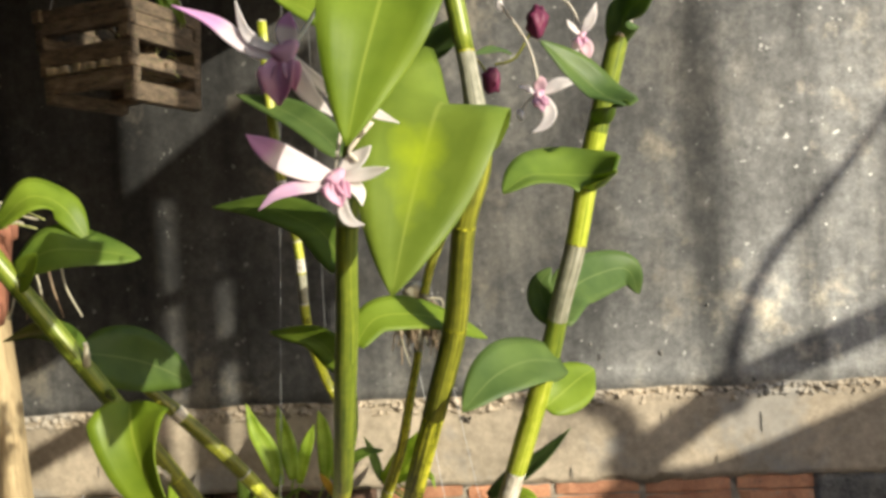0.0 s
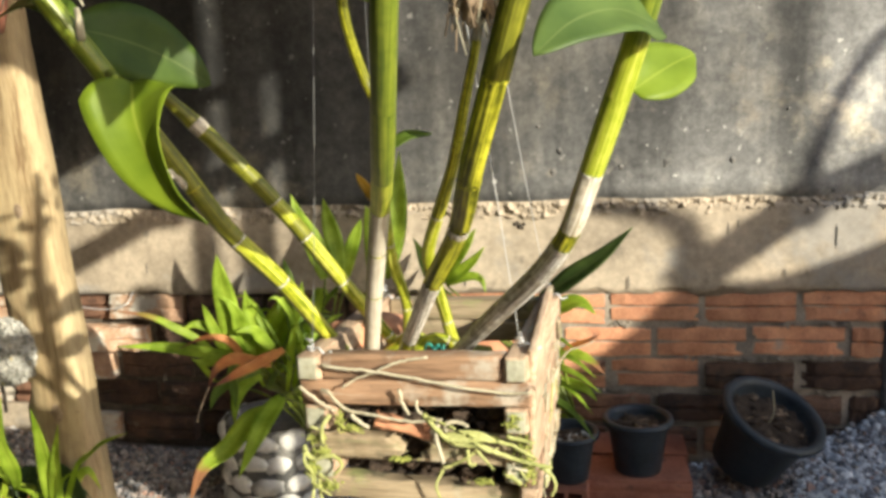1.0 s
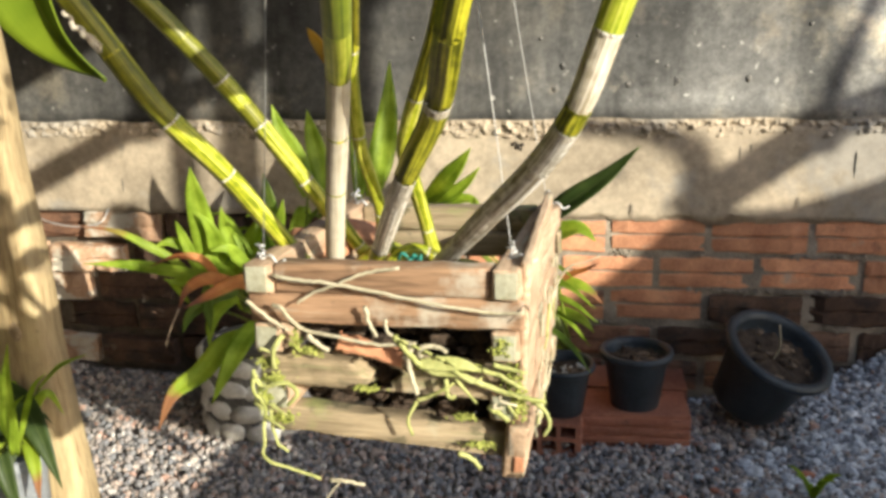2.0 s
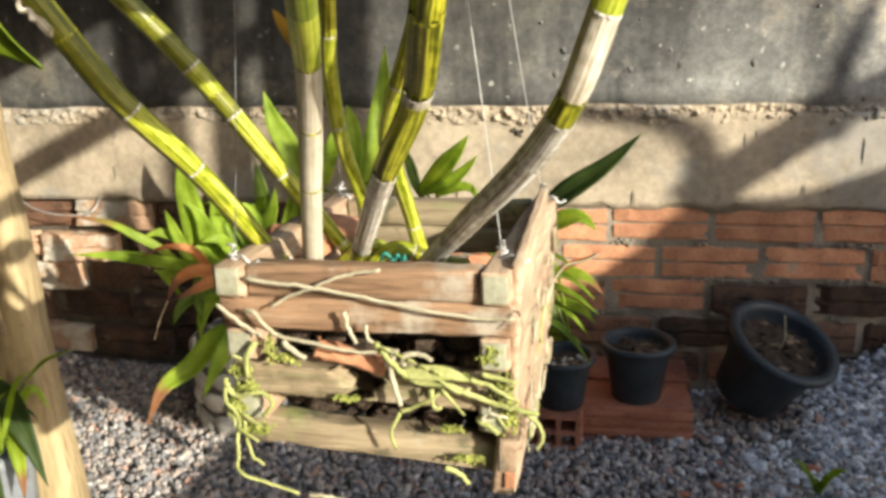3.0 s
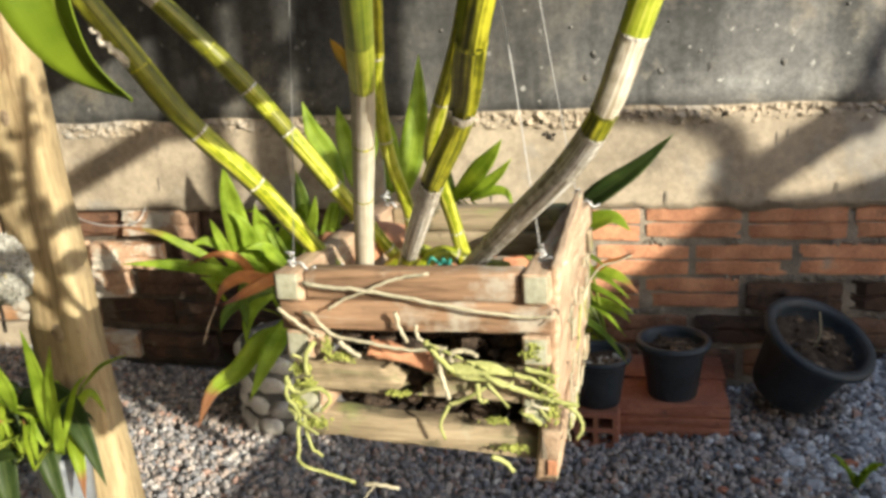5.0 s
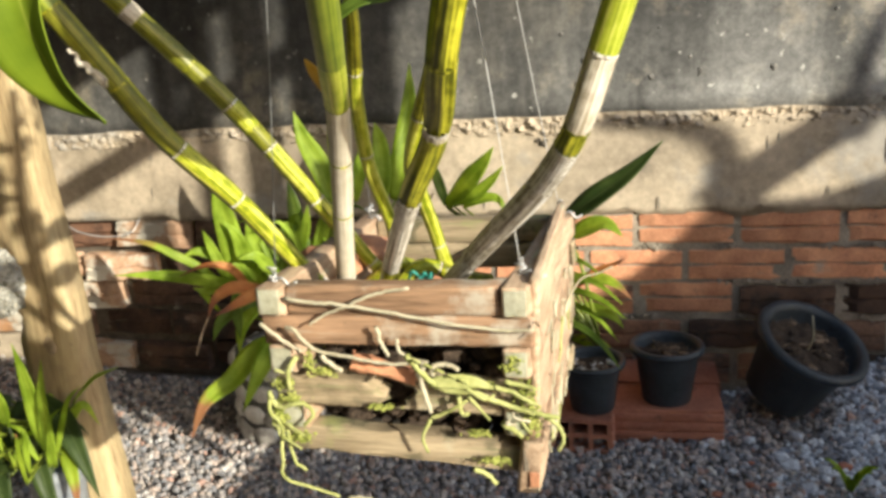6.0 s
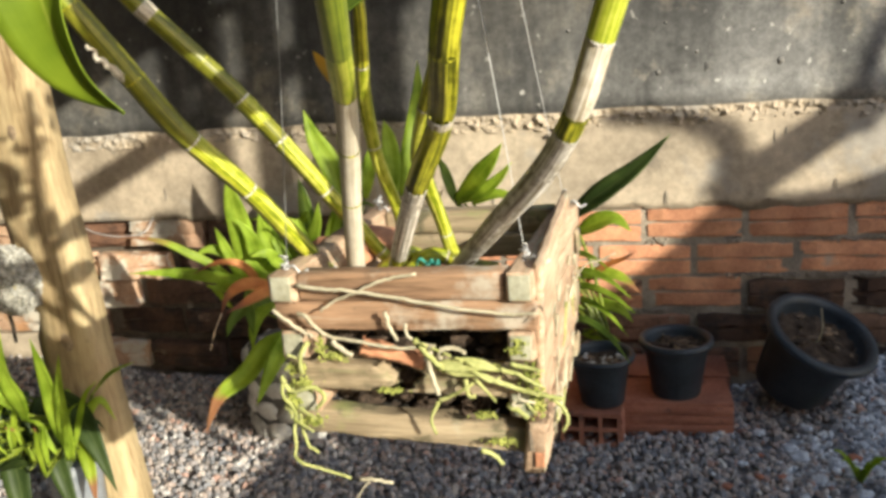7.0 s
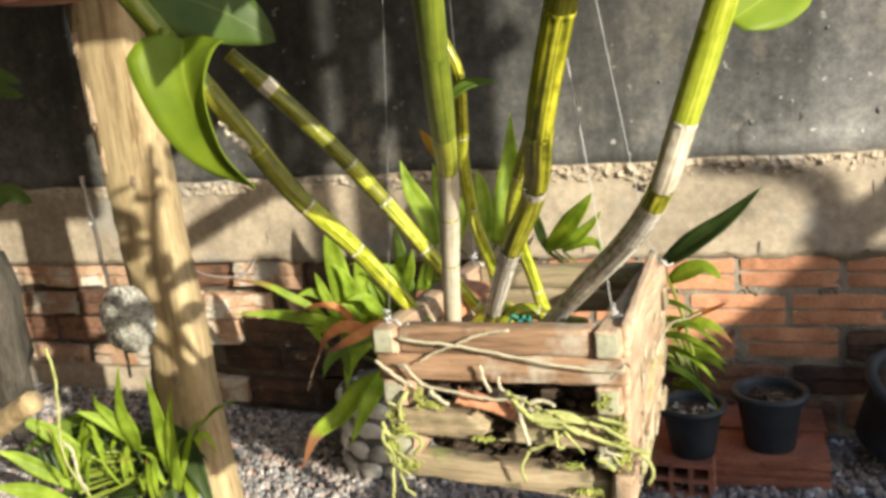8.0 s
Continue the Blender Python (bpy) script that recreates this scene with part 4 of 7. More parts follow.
        # the near basket's floor takes the darkened wood for its shadowed inside
        part("floor_slat", box(xs - 0.010, xs + 0.010, y0 + (0.014 if sag else -0.004), y1 - 0.014, z_top - (0.150 if sag else 0.124), z_top - (0.138 if sag else 0.110), 0.002, 0.0008, k), M_SHADED_WOOD if sag else M_WOOD_MOSS, b)
    return b


BX0, BX1, BY0, BY1, BZ = -0.167, 0.049, 0.888, 1.116, 0.887
SHEAR = 0.085
basket = slat_basket("slat_basket", BX0, BX1, BY0, BY1, BZ, "square hanging basket of weathered red-brown wooden slats, holding an orchid", (M_WOOD, M_WOOD_SIDE, M_WOOD_MOSS), radians(4.0), (-0.078, -0.050))

plank_side = box(BX1 - 0.001, BX1 + 0.0065, BY0 + 0.006, BY1 - 0.02, 0.737, BZ + 0.003, 0.002, 0.0008, 3, 9, 1)
for v in plank_side.verts:
    down = (BZ - v.co.z) / 0.17
    v.co.x -= 0.006 * down + 0.055 * (v.co.y - BY0)
    v.co.z += (0.012 * (v.co.y - BY0) / 0.2 if down < 0.2 else 0.0)
part("side_plank", plank_side, M_WOOD_SIDE, basket, "pale tan split side plank")
runner = box(BX1 - 0.0125, BX1 + 0.0050, BY0 - 0.007, BY1 - 0.02, 0.718, 0.763, 0.0025, 0.0014, 5, 7, 1)
for v in runner.verts:
    v.co.x -= 0.055 * (v.co.y - BY0) - 0.10 * (v.co.z - 0.740)
    if v.co.y < BY0 - 0.003 and v.co.z < 0.73 and abs(v.co.x - BX1 + 0.004) < 0.004:
        v.co.z += 0.008
low_runner = part("bottom_runner", runner, M_WOOD_SIDE, basket, "pale split runner under the side")
part("chipped_end", box(BX1 - 0.0045, BX1 + 0.0025, BY0 - 0.0084, BY0 - 0.0060, 0.7245, 0.737, 0.0006, 0.0008, 9), M_BRICK, low_runner, "bare red wood at the chipped end")
part("end_split", box(BX1 - 0.0085, BX1 - 0.0050, BY0 - 0.0080, BY0 - 0.0060, 0.738, 0.757, 0.0006, 0.0008, 9), M_GREY_WOOD, low_runner, "dark split in the end grain")
for o in basket.children_recursive:
    o.data.transform(Matrix(((1, SHEAR, 0, -SHEAR * (BY0 - basket.location.y)), (0, 1, 0, 0), (0, 0, 1, 0), (0, 0, 0, 1))))

# potting bark inside
rng2 = np.random.default_rng(2)
spots = [(rng2.uniform(BX0 + 0.03, BX1 - 0.03), rng2.uniform(BY0 + 0.03, BY1 - 0.03), 0.785 + rng2.uniform(0, 0.045)) for _ in range(260)]
spots += [(rng2.uniform(BX0 + 0.035, BX1 - 0.035), rng2.uniform(BY0 + 0.034, BY1 - 0.035), rng2.uniform(0.738, 0.788)) for _ in range(700)]
scatter("bark_chips", spots, rng2.uniform(0.006, 0.014, 960), M_POT_SOIL, 3, "brown bark and root fibre filling the slat basket", "potting bark")
bm = box(-0.099, -0.045, 0.891, 0.901, 0.8085, 0.8215, 0.003, 0.002, 4, 5, 0)
bmesh.ops.rotate(bm, verts=bm.verts, cent=(-0.07, 0.90, 0.815), matrix=Matrix.Rotation(0.22, 3, "Y"))
tagged(part("clay_shard", bm, M_BRICK), "broken red clay shard wedged between slats", "shard")
for i, (a, s) in enumerate((((-0.150, 1.02, 0.868), (0.035, 0.03, 0.016)), ((-0.128, 1.05, 0.87), (0.03, 0.026, 0.014)))):
    tagged(part("clay_chunk", lump(a, s, 3 + i, 0.3), M_BRICK), "red clay brick chunk lying in the basket", "shard")

tw = thing("string_scrap", (-0.046, 0.94, 0.862), "short tangle of teal plastic string among the canes", "string")
rs = random.Random(6)
for i in range(4):
    part("strand", tube([(-0.058 + 0.006 * i, 0.935 + rs.uniform(-0.006, 0.006), 0.868), (-0.050 + 0.005 * i, 0.925, 0.884 + rs.uniform(-0.005, 0.004)), (-0.044 + 0.003 * i, 0.93, 0.880 + rs.uniform(-0.006, 0.006)), (-0.036, 0.935, 0.868)], 0.0012, sides=5), M_TEAL, tw)

# hanging wires with twisted ends
HOOK = Vector((-0.105, 1.0, 1.95))
tagged(part("wire_hook", tube([HOOK, HOOK + Vector((0, 0, 0.3))], 0.002, sides=6), M_WIRE), "wire hook above the basket, hung from the added roof", "hook")
for i, (x, y) in enumerate(((BX0 + 0.01, BY0 + 0.012), (BX1 - 0.010, BY0 + 0.03), (BX0 + 0.03, BY1 - 0.012), (BX1 + 0.008, BY1 - 0.01))):
    foot = Vector((x, y, BZ - 0.006))
    w = thing("hanging_wire", foot, "thin galvanised wire holding the slat basket, twisted at its end", "wire", "basket wires")
    pts = [foot.lerp(HOOK, s) + Vector((0.0015 * math.sin(9 * s + i), 0.001 * math.sin(13 * s), 0)) for s in (0, 0.03, 0.06, 0.15, 0.3, 0.5, 0.75, 1)]
    part("wire", tube(pts, 0.0004, sides=6), M_WIRE_DULL if i in (0, 2) else M_WIRE, w)
    rr = random.Random(i)
    knot = [foot + Vector((rr.uniform(0.001, 0.006) * math.cos(k * 2.3 + rr.uniform(-0.6, 0.6)), rr.uniform(0.001, 0.005) * math.sin(k * 2.3), 0.0011 * k + rr.uniform(-0.004, 0.004))) for k in range(18)]
    part("twist", tube(knot, 0.0008, sides=5, steps=3), M_WIRE, w)
    part("loose_end", tube([foot + Vector((0, 0, 0.006)), foot + Vector((0.008, -0.004, 0.010)), foot + Vector((0.014, -0.004, 0.004)), foot + Vector((0.02, -0.002, 0.006))], 0.0011, sides=5), M_WIRE, w)


# ---- orchid growing in the basket ----
def cane(plant, pts, r, segs, label="", sides=16):
    """A jointed cane: pts (x, y, z); segs: (share of its length at which a joint ends, radius factor, material, ribbed)."""
    line = [Vector(p) for p in spline(pts, 14)]
    run = [0.0]
    for a, b in zip(line, line[1:]):
        run.append(run[-1] + (b - a).length)
    total = run[-1]

    def at(s):
        s *= total
        for i in range(1, len(run)):
            if run[i] >= s - 1e-9:
                f = (s - run[i - 1]) / max(1e-9, run[i] - run[i - 1])
                return line[i - 1].lerp(line[i], f)
        return line[-1]

    body = None
    s0 = 0.0
    kk = segs[0][1]
    for end, k, material, ribbed in segs:
        ps, rs = [], []
        for i in range(10):
            f = i / 9
            ps.append(at(s0 + (end - s0) * f))
            bulge = 0.995 + 0.018 * math.sin(math.pi * f) + (0.015 if i == 9 and material not in (G, LM) else 0)
            rs.append(r * (kk + (k - kk) * min(1, f * 1.6)) * bulge)
        bm = bmesh.new()
        sweep(bm, ps, rs, sides, ribbed, cap=end == 1.0)
        ob = part("internode" if body else "cane", bm, material, body or plant, label if not body else "")
        if material in (G, LM):
            body = body or ob
            s0, kk = end, k
            continue
        ring = bmesh.new()
        d = (ps[-1] - ps[-2]).normalized()
        sweep(ring, [ps[-1] - d * 0.0010, ps[-1], ps[-1] + d * 0.0009], [r * k * 1.0, r * k * 1.022, r * k * 0.99], sides, 0.0, False)
        part("node", ring, M_SHEATH_GREY if material in (SH, SG, YL) else OL, body or ob)
        if not body:
            body = ob
        s0, kk = end, k
    return body


LM, SP, DO, SD = M_CANE_LIME, M_SHEATH_PLAIN, M_CANE_DULL_SHADED, M_SHEATH_DULL
G, YL, OL, SH, SG = M_CANE_GREEN, M_CANE_YELLOW, M_CANE_OLIVE, M_SHEATH, M_SHEATH_GREY
orchid = thing("orchid_plant", (-0.05, 1.0, 0.84), "flowering orchid with yellow-green jointed canes rooted in a slat basket", "orchid")
# DO joints carry the shade of the upper canes in their colour
c1 = cane(orchid, [(-0.120, 0.985, 0.835), (-0.146, 0.955, 0.873), (-0.182, 0.905, 0.952), (-0.218, 0.87, 1.011), (-0.245, 0.84, 1.073), (-0.290, 0.79, 1.175), (-0.324, 0.77, 1.238), (-0.347, 0.76, 1.276), (-0.366, 0.75, 1.313), (-0.40, 0.74, 1.38)],
          0.0085, [(0.07, 0.8, SG, 0.0), (0.235, 0.97, YL, 0.16), (0.325, 1.03, YL, 0.16), (0.42, 1.05, DO, 0.14), (0.52, 1.05, DO, 0.06), (0.64, 1.05, G, 0.0), (0.76, 1.05, G, 0.0), (0.88, 1, G, 0.0), (1.0, 1, G, 0.0)], "leaning yellow-green cane")
c2 = cane(orchid, [(-0.075, 1.03, 0.83), (-0.105, 1.02, 0.858), (-0.193, 0.97, 1.002), (-0.229, 0.945, 1.057), (-0.263, 0.925, 1.102), (-0.288, 0.912, 1.132)],
          0.0082, [(0.14, 0.8, YL, 0.10), (0.34, 0.95, YL, 0.16), (0.50, 1.0, YL, 0.16), (0.555, 1.0, DO, 0.12), (0.625, 1.06, YL, 0.10), (0.74, 1.05, DO, 0.10), (0.87, 1.0, DO, 0.0), (0.90, 1.05, SH, 0.0), (1.0, 0.82, DO, 0.0)], "cut-off yellow cane")
c3 = cane(orchid, [(-0.117, 0.96, 0.83), (-0.107, 0.93, 0.875), (-0.091, 0.89, 0.934), (-0.077, 0.857, 0.983), (-0.060, 0.812, 1.030), (-0.037, 0.74, 1.078), (-0.012, 0.66, 1.161), (0.003, 0.62, 1.224), (0.012, 0.595, 1.278), (0.022, 0.582, 1.33), (0.04, 0.57, 1.39)],
          0.0081, [(0.20, 0.95, SP, 0.0), (0.28, 0.98, SP, 0.04), (0.37, 0.98, SP, 0.04), (0.45, 1.02, LM, 0.0), (0.56, 1.05, G, 0.0), (0.70, 1.05, G, 0.0), (0.85, 0.95, G, 0.0), (1.0, 0.8, G, 0.0)], "upright green cane with pale dry sheath")
c4 = cane(orchid, [(-0.088, 0.975, 0.835), (-0.077, 0.95, 0.872), (-0.030, 0.861, 0.960), (0.002, 0.817, 1.014), (0.027, 0.74, 1.076), (0.057, 0.69, 1.156), (0.074, 0.67, 1.208), (0.089, 0.63, 1.282), (0.104, 0.622, 1.329), (0.101, 0.62, 1.384), (0.092, 0.62, 1.45), (0.085, 0.62, 1.52)],
          0.0084, [(0.08, 0.9, OL, 0.0), (0.214, 1.0, SG, 0.2), (0.300, 1.05, OL, 0.32), (0.312, 1.12, SH, 0.1), (0.40, 1.1, OL, 0.36), (0.51, 1.12, OL, 0.36), (0.61, 1.1, DO, 0.28), (0.714, 1.0, DO, 0.12), (0.80, 1.0, DO, 0.0), (0.86, 0.78, SD, 0.12), (1.0, 0.9, G, 0.0)], "leaning olive cane with ribbed joints")
c5 = cane(orchid, [(-0.045, 1.0, 0.835), (-0.028, 0.98, 0.862), (0.019, 0.92, 0.918), (0.062, 0.86, 0.968), (0.089, 0.816, 1.011), (0.107, 0.80, 1.059), (0.142, 0.77, 1.162), (0.157, 0.75, 1.217), (0.171, 0.74, 1.262), (0.187, 0.73, 1.331), (0.208, 0.72, 1.405), (0.225, 0.714, 1.465), (0.24, 0.71, 1.53)],
          0.0092, [(0.10, 0.95, SG, 0.12), (0.178, 1.0, SG, 0.14), (0.267, 1.03, SG, 0.16), (0.326, 1.0, SG, 0.16), (0.347, 0.95, OL, 0.08), (0.407, 1.0, SH, 0.16), (0.48, 1.05, LM, 0.06), (0.545, 1.0, LM, 0.0), (0.59, 0.95, G, 0.0), (0.67, 0.95, SD, 0.0), (0.78, 0.95, LM, 0.0), (0.87, 0.9, G, 0.0), (0.93, 0.85, SH, 0.0), (1.0, 0.8, G, 0.0)], "curved cane with silvery sheath")
c6 = cane(orchid, [(-0.098, 1.03, 0.83), (-0.088, 1.015, 0.894), (-0.094, 0.98, 0.962), (-0.091, 0.95, 1.021), (-0.080, 0.92, 1.06), (-0.075, 0.905, 1.10), (-0.090, 0.90, 1.14), (-0.098, 0.88, 1.192), (-0.098, 0.865, 1.273), (-0.108, 0.86, 1.336), (-0.115, 0.86, 1.421), (-0.118, 0.86, 1.50)],
          0.0062, [(0.10, 0.9, YL, 0.0), (0.22, 1.0, YL, 0.1), (0.34, 1.0, YL, 0.1), (0.46, 0.8, OL, 0.0), (0.58, 0.75, OL, 0.0), (0.60, 0.76, YL, 0.0), (0.645, 0.82, SD, 0.1), (0.665, 0.76, SG, 0.1), (0.69, 0.74, YL, 0.0), (0.712, 0.80, DO, 0.1), (0.765, 0.72, YL, 0.0), (0.776, 0.86, SG, 0.1), (1.0, 0.75, YL, 0.0)], "thin old yellow cane")
c7 = cane(orchid, [(-0.030, 1.05, 0.83), (-0.040, 1.02, 0.858), (-0.046, 1.0, 0.90), (-0.050, 0.97, 0.945), (-0.049, 0.95, 0.975), (-0.014, 0.90, 1.058), (0.003, 0.88, 1.117), (0.015, 0.87, 1.161), (0.032, 0.85, 1.237), (0.060, 0.80, 1.289), (0.079, 0.75, 1.33)],
          0.0058, [(0.12, 1.1, YL, 0.0), (0.24, 1.15, YL, 0.1), (0.36, 1.1, YL, 0.1), (0.50, 0.9, OL, 0.1), (0.64, 0.7, OL, 0.0), (0.74, 0.75, SD, 0.0), (0.86, 0.8, YL, 0.0), (1.0, 0.7, YL, 0.0)], "thin old cane behind")
cane(orchid, [(-0.085, 0.99, 0.845), (-0.06, 1.0, 0.868), (-0.03, 1.01, 0.856), (-0.005, 1.03, 0.845)], 0.007, [(0.5, 1, YL, 0.08), (1.0, 0.9, OL, 0.0)], "short lying yellow cane")
cane(orchid, [(-0.12, 1.02, 0.842), (-0.085, 1.01, 0.868), (-0.06, 1.03, 0.85)], 0.006, [(0.5, 1, YL, 0.08), (1.0, 0.9, YL, 0.0)], "short lying yellow cane")


def orchid_leaf(pts, width, material, face, fold=0.2, parent=None, **k):
    return part("leaf", blade(pts, width, face, fold, **k), material, parent or orchid)


# leaves, base first
orchid_leaf([(0.089, 0.6, 1.359), (0.084, 0.565, 1.359), (0.075, 0.535, 1.324), (0.065, 0.515, 1.284), (0.057, 0.498, 1.245)], 0.090, L_PATCH, (0.0, -1, 0.2), 0.16, parent=c4, profile="hang")
orchid_leaf([(0.075, 0.5, 1.456), (0.075, 0.455, 1.415), (0.071, 0.43, 1.386), (0.063, 0.42, 1.355), (0.056, 0.41, 1.321)], 0.064, L_BRIGHT, (0.12, -1, 0.15), 0.20, parent=c3, profile="hang")
orchid_leaf([(0.095, 0.64, 1.42), (0.076, 0.657, 1.415), (0.054, 0.673, 1.405), (0.032, 0.69, 1.385)], 0.044, L_DARK, (-0.6, -0.6, 0.5), 0.2, parent=c4, profile="oval")
orchid_leaf([(0.019, 0.6, 1.42), (0.003, 0.607, 1.431), (-0.014, 0.613, 1.443), (-0.036, 0.62, 1.455)], 0.023, L_BRIGHT, (0.2, -0.8, 0.6), 0.2, parent=c3, profile="oval")
orchid_leaf([(0.128, 0.75, 1.425), (0.115, 0.735, 1.426), (0.098, 0.72, 1.421)], 0.011, L_DARK, (0.1, -0.7, 0.7), 0.2, parent=c4, profile="oval")
orchid_leaf([(0.005, 0.61, 1.257), (-0.018, 0.655, 1.283), (-0.053, 0.7, 1.299), (-0.1, 0.745, 1.313), (-0.155, 0.79, 1.317)], 0.041, L_MID, (0.25, -0.75, 0.65), 0.15, parent=c3, profile="oval")
orchid_leaf([(-0.014, 0.66, 1.18), (-0.036, 0.703, 1.194), (-0.069, 0.747, 1.199), (-0.109, 0.79, 1.199)], 0.029, L_BRIGHT, (0.25, -0.75, 0.65), 0.2, parent=c3, profile="oval")
orchid_leaf([(0.003, 0.64, 1.201), (0.016, 0.659, 1.218), (0.041, 0.677, 1.218), (0.069, 0.696, 1.208), (0.095, 0.715, 1.192)], 0.032, L_BRIGHT, (0.15, -0.75, 0.7), 0.12, parent=c3, profile="oval")
orchid_leaf([(-0.033, 0.8, 1.356), (-0.059, 0.827, 1.382), (-0.101, 0.853, 1.41), (-0.156, 0.88, 1.434)], 0.038, L_DARK, (0.2, -0.75, 0.65), 0.2, parent=c6, profile="oval")
orchid_leaf([(0.154, 0.765, 1.162), (0.126, 0.72, 1.171), (0.099, 0.69, 1.164), (0.076, 0.662, 1.144)], 0.05, L_DARK, (-0.1, -0.9, 0.45), 0.12, parent=c5, profile="oval")
orchid_leaf([(0.137, 0.785, 1.119), (0.155, 0.8, 1.13), (0.171, 0.82, 1.138), (0.185, 0.834, 1.143)], 0.044, L_BRIGHT, (0.1, -1, 0.4), 0.15, parent=c5, profile="oval")
orchid_leaf([(0.154, 0.755, 1.195), (0.167, 0.8, 1.22), (0.195, 0.84, 1.231), (0.223, 0.865, 1.232), (0.235, 0.88, 1.207)], 0.045, L_DARK, (0.0, -1, 0.25), 0.08, parent=c5, profile="oval")
orchid_leaf([(0.154, 0.75, 1.197), (0.143, 0.765, 1.211), (0.14, 0.775, 1.228), (0.15, 0.78, 1.242)], 0.026, L_DARK, (-0.2, -1, 0.2), 0.08, parent=c5, profile="oval")
orchid_leaf([(0.202, 0.68, 1.317), (0.184, 0.7, 1.315), (0.16, 0.7, 1.317), (0.136, 0.68, 1.317), (0.117, 0.66, 1.304)], 0.052, L_MID, (-0.05, -0.75, 0.7), 0.28, parent=c5, profile="oval")
orchid_leaf([(0.186, 0.728, 1.305), (0.192, 0.69, 1.31), (0.2, 0.66, 1.316)], 0.018, L_BRIGHT, (0.1, -0.6, 0.8), 0.4, parent=c5, profile="oval")
orchid_leaf([(0.214, 0.665, 1.362), (0.196, 0.69, 1.375), (0.174, 0.69, 1.398), (0.151, 0.68, 1.418)], 0.032, L_DARK, (0.35, -0.85, 0.45), 0.3, parent=c5, profile="oval")
orchid_leaf([(0.195, 0.725, 1.355), (0.199, 0.69, 1.364), (0.213, 0.66, 1.363)], 0.02, L_MID, (0.1, -0.9, 0.5), 0.4, parent=c5, profile="oval")
orchid_leaf([(0.211, 0.718, 1.42), (0.217, 0.7, 1.435), (0.226, 0.68, 1.44), (0.236, 0.66, 1.448)], 0.028, L_DARK, (0.2, -0.95, 0.2), 0.3, parent=c5, profile="oval")
orchid_leaf([(-0.298, 0.805, 1.186), (-0.281, 0.825, 1.180), (-0.264, 0.850, 1.170), (-0.247, 0.872, 1.156), (-0.229, 0.890, 1.138)], 0.064, L_SHADE, (0.25, -0.9, 0.35), 0.12, parent=c1, profile="oval")
orchid_leaf([(-0.289, 0.79, 1.189), (-0.321, 0.8, 1.208), (-0.363, 0.82, 1.208), (-0.403, 0.84, 1.199)], 0.028, L_MID, (0.1, -0.6, 0.8), 0.2, parent=c1, profile="oval")
orchid_leaf([(-0.344, 0.755, 1.312), (-0.315, 0.76, 1.336), (-0.295, 0.78, 1.327), (-0.277, 0.79, 1.293)], 0.045, L_BRIGHT, (0.15, -0.65, 0.75), 0.15, parent=c1, profile="oval")
orchid_leaf([(-0.334, 0.765, 1.27), (-0.303, 0.77, 1.286), (-0.268, 0.785, 1.283), (-0.232, 0.8, 1.274)], 0.052, L_MID, (0.1, -0.75, 0.65), 0.15, parent=c1, profile="oval")
orchid_leaf([(-0.335, 0.765, 1.257), (-0.318, 0.755, 1.269), (-0.301, 0.745, 1.284)], 0.029, L_BRIGHT, (0.2, -0.9, 0.4), 0.2, parent=c1, profile="oval")
orchid_leaf([(-0.038, 0.745, 1.085), (-0.020, 0.745, 1.095), (-0.003, 0.75, 1.096)], 0.011, L_MID, (0, -0.6, 0.8), 0.2, parent=c3)
orchid_leaf([(-0.061, 0.803, 1.040), (-0.066, 0.801, 1.051), (-0.070, 0.80, 1.058), (-0.074, 0.80, 1.064)], 0.0075, L_OCHRE, (0, -0.8, 0.5), 0.2, parent=c3)
orchid_leaf([(-0.240, 0.774, 1.143), (-0.230, 0.754, 1.118), (-0.214, 0.738, 1.089), (-0.190, 0.723, 1.062), (-0.160, 0.712, 1.041)], 0.084, L_THICK, (0.60, -1, 0.10), 0.50, parent=c1, profile="apron", steps=8, across=8, twist=1.15)
part("leaf_stalk", tube([(-0.276, 0.806, 1.144), (-0.264, 0.786, 1.150), (-0.247, 0.762, 1.146)], 0.005, 0.003, sides=6), M_CANE_GREEN, c1)
orchid_leaf([(-0.365, 0.752, 1.31), (-0.352, 0.74, 1.345), (-0.347, 0.735, 1.38)], 0.014, L_MID, (0.3, -0.9, 0.2), 0.2, parent=c1)
# bud sheaths and dry bits on the canes
part("dry_bract", tube([(-0.285, 0.785, 1.178), (-0.28, 0.777, 1.19), (-0.279, 0.774, 1.2)], 0.004, 0.002), M_ROOT, c1)
part("silvery_bract", tube([(-0.2535, 0.8285, 1.079), (-0.247, 0.832, 1.066), (-0.236, 0.840, 1.052)], 0.0014, 0.0036, wob=0.0016, seed=4), M_SHEATH, c1)

# young plant with a root ball on the thin cane
rr = random.Random(5)
for k in range(70):
    a, s = rr.uniform(0, 6.28), rr.uniform(0.35, 1.2)
    p0 = Vector((0.018, 0.862, 1.215))
    p1 = p0 + Vector((0.022 * s * math.cos(a), 0.022 * s * math.sin(a), -rr.uniform(0.0, 0.03)))
    p2 = p1 + Vector((rr.uniform(-0.008, 0.008), rr.uniform(-0.008, 0.008), -rr.uniform(0.012, 0.042)))
    part("aerial_root", tube([p0, p1, p2], 0.0012, 0.0007, sides=4, steps=3), M_ROOT_DRY if k % 3 else M_ROOT, c7)
part("root_ball", lump((0.020, 0.862, 1.197), (0.018, 0.016, 0.017), 12, 0.7, 3, 2.4), M_ROOT_DRY, c7, "brown fibrous root ball")
